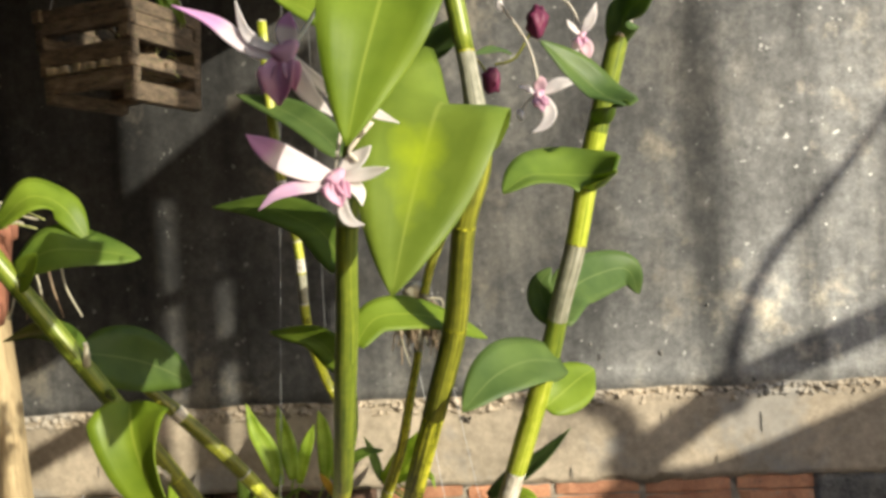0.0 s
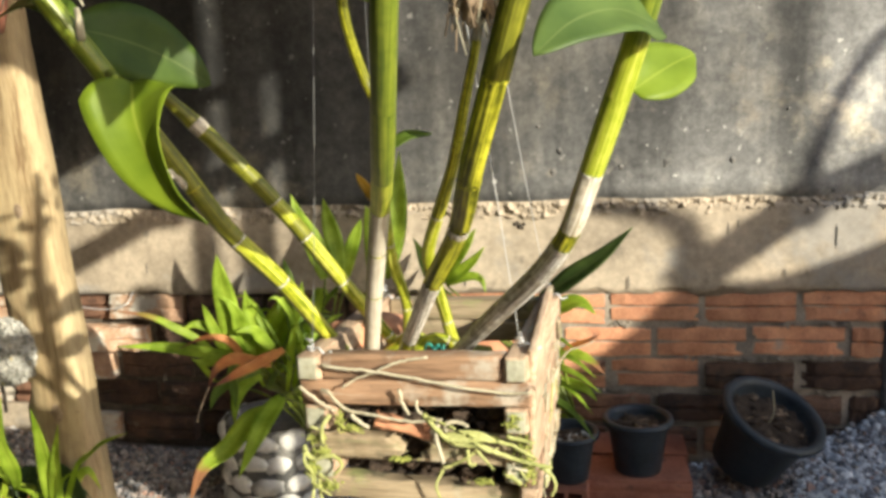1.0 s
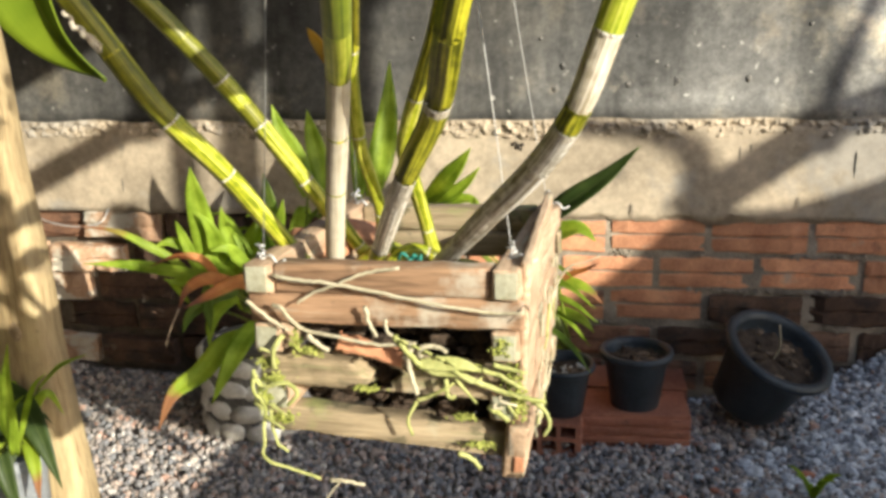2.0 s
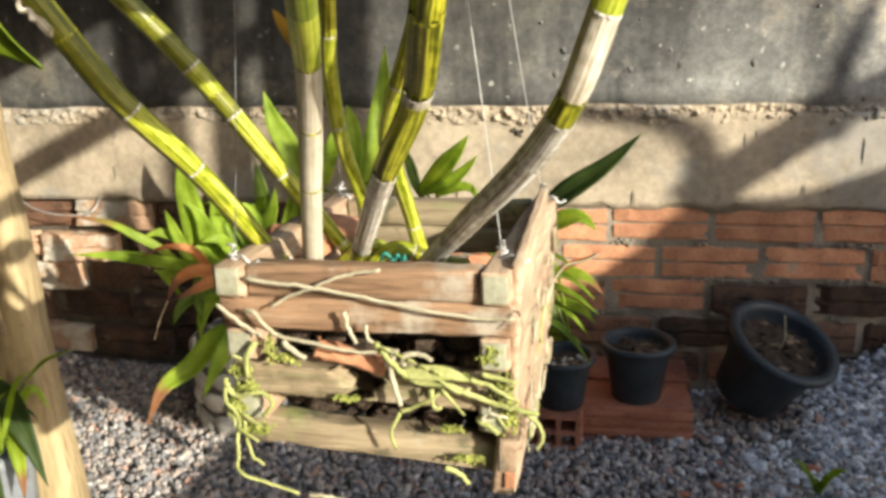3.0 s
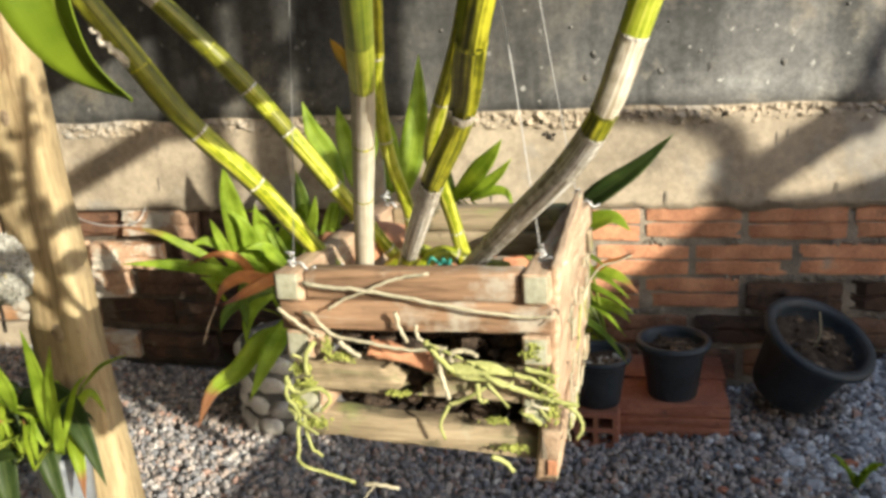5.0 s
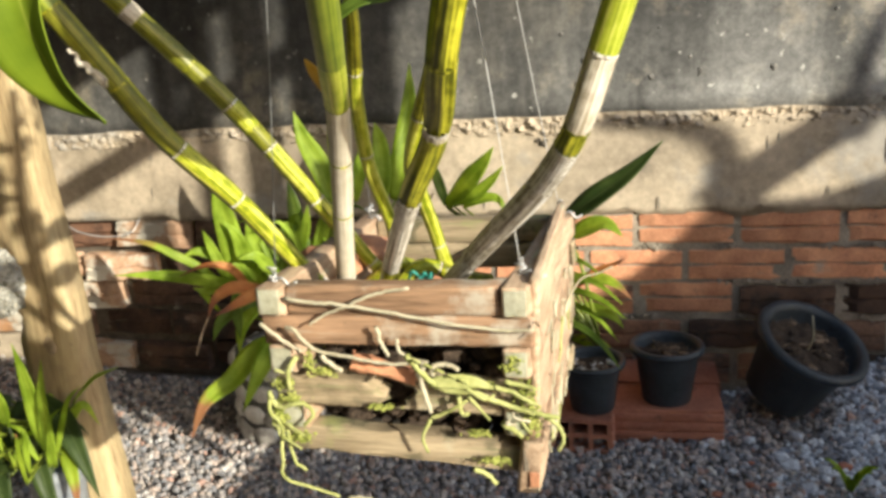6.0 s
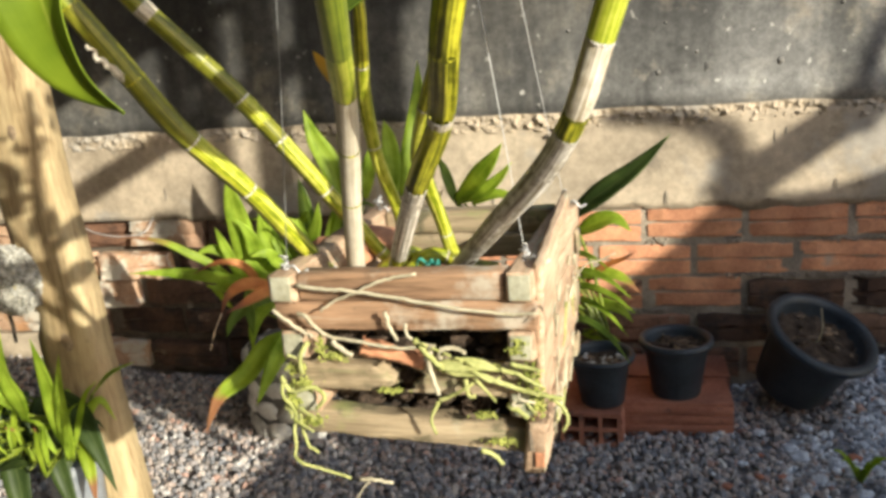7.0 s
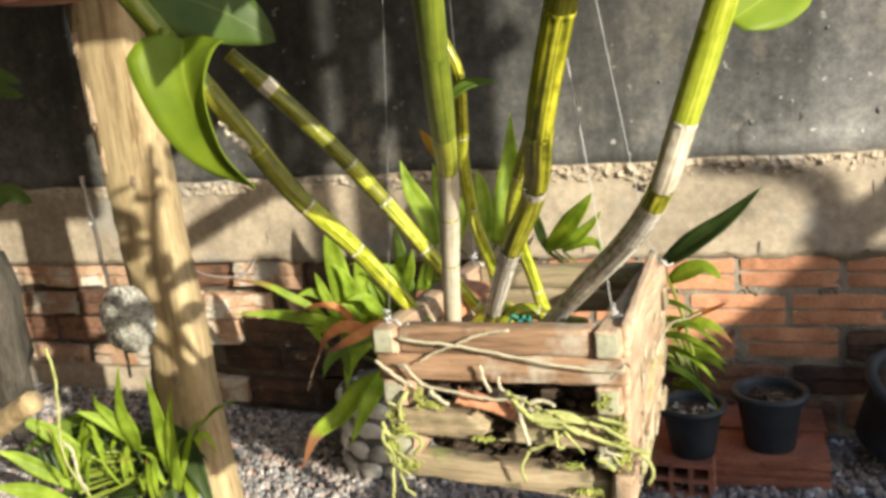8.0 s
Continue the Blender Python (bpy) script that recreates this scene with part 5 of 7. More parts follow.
for k in range(60):
    d = Vector([rr.gauss(0, 1) for _ in range(3)]).normalized()
    p0 = Vector((0.020 + 0.017 * d.x, 0.862 + 0.015 * d.y, 1.197 + 0.016 * d.z))
    p1 = p0 + Vector((rr.uniform(-0.010, 0.010), rr.uniform(-0.008, 0.008), rr.uniform(-0.012, 0.006)))
    p2 = p1 + Vector((rr.uniform(-0.010, 0.010), rr.uniform(-0.008, 0.008), rr.uniform(-0.014, 0.002)))
    part("aerial_root", tube([p0, p1, p2], 0.0009, 0.0005, sides=4, steps=3), M_ROOT_DRY if k % 4 else M_ROOT, c7)
part("dry_stub", lump((0.016, 0.862, 1.224), (0.011, 0.010, 0.009), 2, 0.4), M_ROOT, c7)

# pale roots spread over the basket
FY = BY0 - 0.0045
def front_root(i, pts, m, r):
    """A root lying on the basket's front, along (x, z) pairs."""
    part("root", tube([(x, FY - 0.002 - 0.003 * math.sin(2.1 * k + i) ** 2, z) for k, (x, z) in enumerate(pts)], r, r * 0.75, sides=6, steps=5, wob=0.0005, seed=i), m, orchid)


front_root(0, [(-0.143, 0.879), (-0.120, 0.876), (-0.099, 0.875), (-0.060, 0.868), (-0.029, 0.863), (0.010, 0.857), (0.033, 0.854), (0.052, 0.856)], M_ROOT, 0.0017)
front_root(1, [(-0.041, 0.888), (-0.060, 0.885), (-0.076, 0.881), (-0.090, 0.874), (-0.110, 0.866), (-0.123, 0.858)], M_ROOT, 0.0015)
front_root(2, [(-0.165, 0.859), (-0.152, 0.848), (-0.139, 0.838), (-0.133, 0.835)], M_ROOT, 0.0017)
front_root(3, [(-0.144, 0.855), (-0.136, 0.853), (-0.128, 0.842), (-0.116, 0.834), (-0.090, 0.831), (-0.059, 0.826), (-0.035, 0.827)], M_ROOT, 0.0018)
front_root(4, [(-0.069, 0.857), (-0.067, 0.842), (-0.061, 0.833)], M_ROOT, 0.0019)
front_root(5, [(-0.054, 0.847), (-0.052, 0.836), (-0.041, 0.829), (-0.030, 0.829)], M_ROOT, 0.0015)
front_root(6, [(-0.048, 0.833), (-0.038, 0.822), (-0.028, 0.811), (-0.016, 0.804), (0.005, 0.804), (0.020, 0.797), (0.034, 0.792), (0.050, 0.788)], M_ROOT_GREEN, 0.0027)
front_root(7, [(0.020, 0.809), (0.032, 0.805), (0.045, 0.799), (0.052, 0.795)], M_ROOT_GREEN, 0.0021)
front_root(8, [(-0.034, 0.829), (-0.037, 0.815), (-0.035, 0.799), (-0.031, 0.786)], M_ROOT, 0.0026)
front_root(9, [(-0.032, 0.780), (-0.038, 0.768), (-0.039, 0.759), (-0.036, 0.750)], M_ROOT_GREEN, 0.0017)
front_root(10, [(-0.031, 0.781), (-0.025, 0.783), (-0.012, 0.791), (-0.002, 0.797)], M_ROOT_GREEN, 0.0018)
front_root(11, [(-0.008, 0.800), (-0.007, 0.786), (-0.001, 0.785)], M_ROOT_GREEN, 0.0021)
front_root(12, [(-0.164, 0.800), (-0.165, 0.783), (-0.159, 0.772), (-0.157, 0.762), (-0.159, 0.750), (-0.160, 0.738), (-0.162, 0.726), (-0.156, 0.720), (-0.137, 0.713), (-0.115, 0.706)], M_ROOT_GREEN, 0.0018)
front_root(13, [(-0.153, 0.766), (-0.152, 0.750), (-0.148, 0.737), (-0.140, 0.729)], M_ROOT_GREEN, 0.0016)
front_root(14, [(-0.163, 0.797), (-0.163, 0.791), (-0.156, 0.786), (-0.145, 0.790), (-0.136, 0.789), (-0.129, 0.781), (-0.137, 0.771)], M_ROOT_GREEN, 0.0023)
front_root(15, [(-0.138, 0.830), (-0.145, 0.820), (-0.147, 0.801)], M_ROOT_GREEN, 0.0024)
front_root(16, [(-0.117, 0.831), (-0.110, 0.825), (-0.100, 0.820)], M_ROOT, 0.0024)
front_root(17, [(0.025, 0.779), (0.032, 0.773), (0.040, 0.767)], M_ROOT_GREEN, 0.0026)
front_root(18, [(-0.106, 0.706), (-0.094, 0.707), (-0.078, 0.703)], M_ROOT, 0.0019)
front_root(19, [(-0.098, 0.704), (-0.106, 0.695), (-0.114, 0.680), (-0.118, 0.66)], M_ROOT, 0.0008)
front_root(20, [(0.000, 0.738), (0.010, 0.733), (0.018, 0.726)], M_ROOT_GREEN, 0.0024)
front_root(21, [(0.048, 0.789), (0.058, 0.787), (0.068, 0.784)], M_ROOT_GREEN, 0.0023)
front_root(22, [(0.058, 0.785), (0.068, 0.777), (0.071, 0.766), (0.067, 0.756)], M_ROOT_GREEN, 0.0018)
front_root(23, [(0.028, 0.814), (0.041, 0.810), (0.052, 0.808)], M_ROOT_GREEN, 0.0022)
front_root(24, [(-0.028, 0.818), (-0.026, 0.825), (-0.017, 0.826), (-0.007, 0.823)], M_ROOT, 0.0023)
part("root_wedge", blade([(-0.030, FY - 0.003, 0.811), (-0.012, FY - 0.004, 0.813), (0.005, FY - 0.004, 0.813), (0.022, FY - 0.003, 0.807)], 0.012, (0, -1, 0.2), 0.12, profile="lance", thick=0.0015), M_ROOT_GREEN, orchid, "flat yellow-green root")
rm = np.random.default_rng(31)
spots = []
for x, z, w, h in ((-0.154, 0.805, 0.010, 0.006), (-0.148, 0.790, 0.010, 0.005), (-0.129, 0.823, 0.004, 0.009), (-0.116, 0.817, 0.010, 0.004), (-0.145, 0.757, 0.011, 0.006), (-0.160, 0.775, 0.006, 0.010), (0.044, 0.800, 0.008, 0.012), (0.048, 0.780, 0.007, 0.010), (0.034, 0.825, 0.006, 0.006), (0.004, 0.766, 0.010, 0.003), (-0.073, 0.786, 0.010, 0.002), (-0.010, 0.808, 0.020, 0.004), (0.015, 0.743, 0.012, 0.003)):
    for _ in range(int(90 * (w + h) / 0.016)):
        spots.append(Vector((x + rm.normal(0, w * 0.5), FY + 0.002 + rm.uniform(-0.002, 0.002), z + rm.normal(0, h * 0.5))) - orchid.location)
moss_tufts = scatter("moss", spots, rm.uniform(0.0006, 0.0017, len(spots)), M_MOSS, 32, "crumbly yellow-green moss on the basket's slats", "", 1.0)
moss_tufts.parent = orchid
part("root", tube([(0.064, 0.99, 0.81), (0.068, 1.0, 0.835), (0.080, 1.0, 0.856), (0.094, 1.0, 0.861), (0.107, 1.0, 0.867)], 0.0012, 0.0008, sides=5, steps=4), M_ROOT, orchid)
rr = random.Random(12)
for i in range(5):
    x = -0.045 + 0.009 * i
    part("root", tube([(x, FY - 0.003, 0.826 - 0.0035 * i), (x + 0.004, FY - 0.008, 0.832 - 0.004 * i), (x + 0.009, FY - 0.007, 0.829 - 0.004 * i)], 0.0015, 0.001, sides=5, steps=3), M_ROOT_GREEN, orchid)
for i in range(22):
    y = rr.uniform(BY0 + 0.0, BY1 - 0.06)
    z = rr.uniform(0.735, 0.885)
    pts = []
    for k in range(5):
        pts.append((BX1 + 0.014 + (SHEAR - 0.055) * (y - BY0) - 0.005 * (BZ - z) / 0.17 + rr.uniform(0, 0.003), y, z))
        y += rr.uniform(-0.012, 0.016)
        z += rr.uniform(-0.026, 0.012)
        z = max(z, 0.758)
    part("root", tube(pts, 0.0011, 0.0007, sides=5, steps=3), M_ROOT if rr.random() < 0.75 else M_ROOT_GREEN, orchid)
for i in range(3):
    p = Vector((BX1 + rr.uniform(-0.020, 0.004), FY - 0.003 - rr.uniform(0, 0.003), rr.uniform(0.772, 0.802)))
    q = p + Vector((rr.uniform(-0.012, 0.012), -rr.uniform(0, 0.004), rr.uniform(-0.010, 0.008)))
    e = q + Vector((rr.uniform(-0.01, 0.012), rr.uniform(-0.002, 0.006), rr.uniform(-0.014, 0.004)))
    part("root", tube([p, q, e], rr.uniform(0.0011, 0.0016), 0.0009, sides=5, steps=4), M_ROOT_GREEN if rr.random() < 0.8 else M_ROOT, orchid)

for i in range(2):
    x = rr.uniform(-0.030, 0.040)
    z = 0.812 - 0.30 * (x + 0.03) + rr.gauss(0, 0.007)
    p = Vector((x, FY - 0.002 - rr.uniform(0, 0.006), z))
    q = p + Vector((rr.uniform(0.006, 0.022), -rr.uniform(0, 0.004), rr.uniform(-0.010, 0.003)))
    e = q + Vector((rr.uniform(0.004, 0.022), rr.uniform(-0.003, 0.004), rr.uniform(-0.012, 0.004)))
    part("root", tube([p, q, e], rr.uniform(0.0011, 0.0021), 0.0009, sides=5, steps=4), M_ROOT_GREEN, orchid)
for i in range(4):
    p = Vector((rr.uniform(-0.168, -0.140), FY - 0.002 - rr.uniform(0, 0.005), rr.uniform(0.760, 0.822)))
    q = p + Vector((rr.uniform(-0.008, 0.010), -rr.uniform(0, 0.004), rr.uniform(-0.014, 0.005)))
    e = q + Vector((rr.uniform(-0.008, 0.012), rr.uniform(-0.003, 0.004), rr.uniform(-0.014, 0.004)))
    part("root", tube([p, q, e], rr.uniform(0.0011, 0.0019), 0.0009, sides=5, steps=4), M_ROOT_GREEN, orchid)


# ---- flowers ----
def petal(parent, name, pts, width, material, face, **k):
    return part(name, blade(pts, width, face, 0.16, profile="petal", thick=0.0006, **k), material, parent)


def flower(name, c, petals, lip, lip_size, stalk, label):
    """petals: name, points from the middle outwards, width, material, twist; lip: where the hanging lip ends."""
    f = thing(name, c, label, "flower", "orchid flowers")
    part("stalk", tube(stalk, 0.0014, 0.0011, sides=6), M_SHEATH, f, "pale thin flower stalk")
    for nm, pts, w, m, tw_ in petals:
        petal(f, nm, [c] + pts, w, m, (0.05, -0.95, 0.35), twist=tw_)
    lp = Vector(c)
    way = Vector(lip) - lp
    g = lip_size
    # hood over the column, two side lobes rolled inwards, the frilled throat and its pale tip
    part("lip_hood", blade([lp + Vector((-0.004 * g, 0.002, 0.004 * g)), lp + Vector((0, -0.007 * g, 0.004 * g)) + way * 0.1, lp + Vector((0.003 * g, -0.006 * g, 0)) + way * 0.3], 0.014 * g, (0, -0.8, 0.6), 0.3, cup=0.25, profile="petal", thick=0.0006), P_LIP, f, "magenta hood of the lip")
    part("lip", blade([lp, lp + way * 0.5 + Vector((0, -0.006 * g, 0)), Vector(lip)], 0.013 * g, (0, -1, 0.2), 0.7, profile="petal", thick=0.0006, curl=0.15), P_LIP, f, "magenta frilled lip")
    for sx in (-1, 1):
        part("lip_lobe", blade([lp + way * 0.12, lp + way * 0.4 + Vector((sx * 0.005 * g, -0.007 * g, 0)), lp + way * 0.8 + Vector((sx * 0.007 * g, -0.004, 0.001))], 0.008 * g, (sx * 0.6, -1, 0.2), 0.5, profile="petal", thick=0.0005, twist=0.5 * sx), P_LIP, f)
    part("column", lump(lp + Vector((0, -0.006, -0.002)), (0.003 * g, 0.004 * g, 0.005 * g), 3, 0.15), P_PINK, f)
    return f


F1 = (0.027, 0.512, 1.315)
flower("orchid_flower", F1, [
    ("petal", [(0.016, 0.508, 1.318), (0.001, 0.503, 1.325), (-0.011, 0.500, 1.334), (-0.021, 0.500, 1.342)], 0.0170, P_PURPLE, 0.2),
    ("petal", [(0.018, 0.506, 1.310), (0.006, 0.503, 1.309), (-0.006, 0.500, 1.306), (-0.016, 0.498, 1.298)], 0.0095, P_TINGED, 0.3),
    ("sepal", [(0.034, 0.512, 1.320), (0.042, 0.512, 1.325), (0.049, 0.510, 1.331)], 0.0120, P_WHITE, -0.2),
    ("sepal", [(0.036, 0.508, 1.314), (0.048, 0.505, 1.315), (0.060, 0.500, 1.317)], 0.0085, P_WHITE, 0.3),
    ("sepal", [(0.035, 0.508, 1.311), (0.041, 0.505, 1.305), (0.043, 0.503, 1.297)], 0.0085, P_WHITE, -0.3),
    ("sepal", [(0.031, 0.502, 1.304), (0.033, 0.500, 1.293), (0.037, 0.499, 1.288), (0.044, 0.499, 1.286)], 0.0075, P_WHITE, 0.5),
], (0.032, 0.498, 1.297), 0.9, [F1, (0.027, 0.520, 1.330), (0.029, 0.530, 1.350), (0.03, 0.57, 1.40)], "white orchid flower with purple petal tips and magenta lip")
F2 = (0.010, 0.49, 1.384)
flower("orchid_flower", F2, [
    ("petal", [(-0.004, 0.488, 1.384), (-0.017, 0.486, 1.392), (-0.031, 0.484, 1.404), (-0.052, 0.482, 1.414)], 0.0110, P_PURPLE, 0.5),
    ("sepal", [(-0.003, 0.488, 1.388), (-0.012, 0.485, 1.396), (-0.016, 0.483, 1.413)], 0.0070, P_WHITE, -0.4),
    ("petal", [(0.010, 0.488, 1.391), (0.011, 0.487, 1.398), (0.013, 0.486, 1.405)], 0.0125, P_PURPLE, 0.2),
    ("sepal", [(0.014, 0.488, 1.372), (0.020, 0.488, 1.360), (0.032, 0.490, 1.347)], 0.0115, P_WHITE, 0.2),
    ("sepal", [(0.030, 0.495, 1.362), (0.050, 0.497, 1.350), (0.068, 0.497, 1.341)], 0.0085, P_WHITE, 0.3),
], (0.006, 0.478, 1.353), 1.25, [F2, (0.018, 0.51, 1.405), (0.028, 0.53, 1.430), (0.05, 0.56, 1.45)], "white orchid flower with a purple-veined hanging lip")
part("curled_stalk", tube([(0.050, 0.512, 1.345), (0.039, 0.510, 1.333), (0.036, 0.510, 1.328), (0.040, 0.510, 1.323)], 0.0016, 0.0012, sides=6), M_SHEATH_PLAIN, orchid, "pale curled stalk")
F3 = (0.149, 0.79, 1.395)
flower("orchid_flower", F3, [
    ("petal", [(0.160, 0.788, 1.399), (0.170, 0.786, 1.402), (0.182, 0.785, 1.402)], 0.0125, P_WHITE, 0.2),
    ("petal", [(0.150, 0.788, 1.400), (0.152, 0.786, 1.405), (0.152, 0.785, 1.410)], 0.0110, P_PINK, 0.1),
    ("sepal", [(0.154, 0.786, 1.388), (0.158, 0.784, 1.376), (0.152, 0.783, 1.366), (0.140, 0.782, 1.360)], 0.0125, P_WHITE, 0.4),
    ("sepal", [(0.143, 0.788, 1.398), (0.138, 0.786, 1.401), (0.132, 0.785, 1.402)], 0.0060, P_WHITE, 0.2),
], (0.152, 0.778, 1.378), 0.75, [F3, (0.148, 0.80, 1.42), (0.14, 0.81, 1.45), (0.12, 0.80, 1.48)], "small white orchid flower with a curled sepal")
F4 = (0.190, 0.80, 1.445)
flower("orchid_flower", F4, [
    ("petal", [(0.195, 0.797, 1.452), (0.200, 0.795, 1.460), (0.204, 0.793, 1.471)], 0.0095, P_WHITE, 0.3),
    ("petal", [(0.185, 0.797, 1.449), (0.181, 0.796, 1.454), (0.178, 0.795, 1.459)], 0.0060, P_WHITE, 0.2),
    ("sepal", [(0.192, 0.796, 1.437), (0.194, 0.794, 1.430), (0.194, 0.793, 1.421)], 0.0125, P_PINK, 0.2),
    ("sepal", [(0.186, 0.796, 1.440), (0.184, 0.794, 1.433), (0.185, 0.793, 1.426)], 0.0080, P_WHITE, -0.3),
], (0.189, 0.787, 1.432), 0.6, [F4, (0.185, 0.81, 1.47), (0.17, 0.81, 1.49)], "small white and pink orchid flower among leaves")
for x, y, z in ((0.132, 0.79, 1.378), (0.119, 0.83, 1.486)):
    b = thing("flower_bud", (x, y, z), "tiny pale orchid bud on a thin stalk", "bud", "orchid buds")
    part("bud", lump((x, y, z), (0.0035, 0.0035, 0.0050), 3, 0.2), P_WHITE, b)
    part("stalk", tube([(x, y, z), (x + 0.006, y, z + 0.010), (x + 0.016, y, z + 0.018)], 0.0008, sides=5), M_SHEATH, b)
for i, (x, y, z, s) in enumerate(((0.153, 0.83, 1.468, 0.0115), (0.107, 0.82, 1.416, 0.0095))):
    b = thing("flower_bud", (x, y, z), "dark maroon orchid bud on a thin stalk", "bud", "orchid buds")
    part("bud", lump((x, y, z), (s * 0.85, s * 0.8, s * 1.25), i, 0.45, 3), P_BUD, b)
    part("stalk", tube([(x - 0.004, y, z - 0.004), (x - 0.018, y, z - 0.026), (x - 0.028, y, z - 0.034), (x - 0.042, y, z - 0.036)] if i == 0 else [(x, y, z), (x - 0.012, y, z + 0.02), (x - 0.03, y - 0.02, z + 0.03)], 0.0013, sides=5), M_CANE_DULL_SHADED, b)

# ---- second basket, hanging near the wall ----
b2 = slat_basket("slat_basket", -0.109, 0.109, -0.109, 0.109, 0.175, "grey weathered wooden slat basket, its wood darkened for the shade it hangs in", (M_SHADED_CRATE, M_SHADED_CRATE, M_SHADED_CRATE), grain=M_SHADED_CRATE)
b2.matrix_basis = pose(-0.645, 1.65, 1.572, 0, 0, -14)
for i, (x, y) in enumerate(((-0.09, -0.09), (0.09, -0.09), (-0.09, 0.09), (0.09, 0.09))):
    q = pose(-0.645, 1.65, 1.572, 0, 0, -14) @ Vector((x, y, 0.165))
    w = thing("hanging_wire", q, "thin galvanised wire holding the grey basket", "wire", "basket wires")
    part("wire", tube([q, q.lerp(Vector((-0.645, 1.65, 2.245)), 0.5), (-0.645, 1.65, 2.245)], 0.001, sides=5), M_WIRE, w)
p2 = thing("basket_plant", (-0.61, 1.66, 1.60), "dry roots and a few narrow green leaves in the grey basket", "plant")
rr = random.Random(21)
for i in range(46):
    a = Vector((rr.uniform(-0.68, -0.53), rr.uniform(1.60, 1.73), rr.uniform(1.62, 1.735)))
    c = a + Vector((rr.uniform(-0.04, 0.04), rr.uniform(-0.05, 0.01), rr.uniform(-0.03, 0.03)))
    part("root", tube([a, a.lerp(c, 0.5) + Vector((0, -0.01, 0.01)), c], 0.0022, 0.0015, sides=4, steps=3), M_ROOT_DRY if i % 3 else M_ROOT_GREEN, p2)
for i in range(6):
    a = Vector((-0.62 + 0.02 * i, 1.66, 1.72))
    c = a + Vector((rr.uniform(-0.08, 0.08), rr.uniform(-0.06, 0.03), rr.uniform(0.05, 0.12)))
    part("leaf", blade([a, a.lerp(c, 0.5) + Vector((0, 0, 0.03)), c], 0.022, (0, -0.8, 0.5), 0.2, profile="strap"), L_MID, p2)

# ---- leaning sawn post with a lichen lump ----
post = thing("timber_post", (-0.99, 1.70, 0), "leaning yellowish sawn timber post with knots, set in gravel", "post")
bm = bmesh.new()
foot, head = Vector((-0.957, 1.70, -0.05)), Vector((-1.062, 1.70, 1.55))
rings = []
rr = random.Random(2)
for i in range(64):
    s = i / 63
    c = foot.lerp(head, s)
    wob = 0.004 * noise.noise(Vector((s * 6, 1, 0)))
    hw = 0.067 + 0.006 * noise.noise(Vector((s * 5, 3, 0)))
    hd = 0.035
    ring = []
    for k, (u, v) in enumerate(((-1, -0.75), (-0.88, -1), (-0.3, -1.04), (0.3, -1.02), (0.88, -1), (1, -0.75), (1, 0.75), (0.85, 1), (-0.85, 1), (-1, 0.75))):
        # chipped arrises, deepest along the waney edge
        chip = max(0.0, noise.noise(Vector((s * 17, k * 1.7, 4))) - 0.12) * (0.05 if k in (0, 1) else 0.022 if k in (4, 5) else 0.004)
        ring.append(bm.verts.new(c + Vector((u * (hw - chip) + wob + rr.uniform(-0.001, 0.001), v * (hd - 0.4 * chip) + rr.uniform(-0.001, 0.001), 0))))
    rings.append(ring)
for a, b in zip(rings, rings[1:]):
    for k in range(10):
        bm.faces.new((a[k], a[(k + 1) % 10], b[(k + 1) % 10], b[k]))
bm.faces.new(rings[0][::-1])
bm.faces.new(rings[-1])
part("shaft", bm, M_POST, post)
for x, z, w, h in ((-1.082, 1.075, 0.009, 0.050), (-1.076, 0.965, 0.007, 0.035), (-1.092, 1.20, 0.007, 0.03)):
    part("bark_patch", lump((x, 1.668, z), (w, 0.008, h), int(z * 50), 0.7, 3, 3.0), M_ROOT_DRY, post, "torn orange-brown bark on the edge")
for x, z, w in ((-0.985, 0.50, 0.014), (-1.010, 0.92, 0.011), (-0.965, 0.30, 0.012)):
    part("knot", lump((x, 1.665, z), (w, 0.003, w * 1.5), int(z * 90), 0.3, 2), M_ROOT_DRY, post, "brown knot")
lichen = part("lichen_lump", lump((-1.066, 1.645, 0.637), (0.056, 0.034, 0.066), 5, 0.4, 3, 2.5), M_LICHEN, post, "grey lichen-covered lump")
rl = np.random.default_rng(9)
spots = []
for k in range(700):
    d = Vector(rl.normal(0, 1, 3)).normalized()
    spots.append(Vector((-1.066 + 0.060 * d.x, 1.645 + 0.036 * d.y, 0.637 + 0.070 * d.z)) - post.location)
crumbs = scatter("lichen_crust", spots, rl.uniform(0.0018, 0.0052, 700), M_LICHEN, 14, "crumbly pale grey and yellow lichen", "", 1.0)
crumbs.parent = post
part("bark_strip", tube([(-1.136, 1.664, 0.94), (-1.128, 1.662, 0.85), (-1.108, 1.655, 0.70), (-1.095, 1.655, 0.60), (-1.10, 1.66, 0.5)], 0.005, 0.0035, sides=6, wob=0.002), M_SOIL, post, "dark twisted stem along the edge")
part("nail", tube([(-1.125, 1.655, 0.84), (-1.125, 1.65, 0.842)], 0.004, sides=8), M_WIRE, post)

# ---- clay pot hanging beside the post ----
cp = thing("clay_pot", (-0.536, 0.97, 1.204), "small brown-red clay pot hanging from wire with dry roots", "pot")
part("pot_body", lathe([(0.042, 0.0), (0.048, 0.02), (0.058, 0.100), (0.064, 0.103), (0.066, 0.130), (0.060, 0.132), (0.056, 0.115), (0.052, 0.110)], (-0.536, 0.97, 1.204)), M_CLAY, cp)
part("wire", tube([(-0.473, 0.97, 1.322), (-0.484, 0.965, 1.37), (-0.52, 0.97, 1.6), (-0.548, 0.97, 2.245)], 0.001, sides=5), M_WIRE, cp)
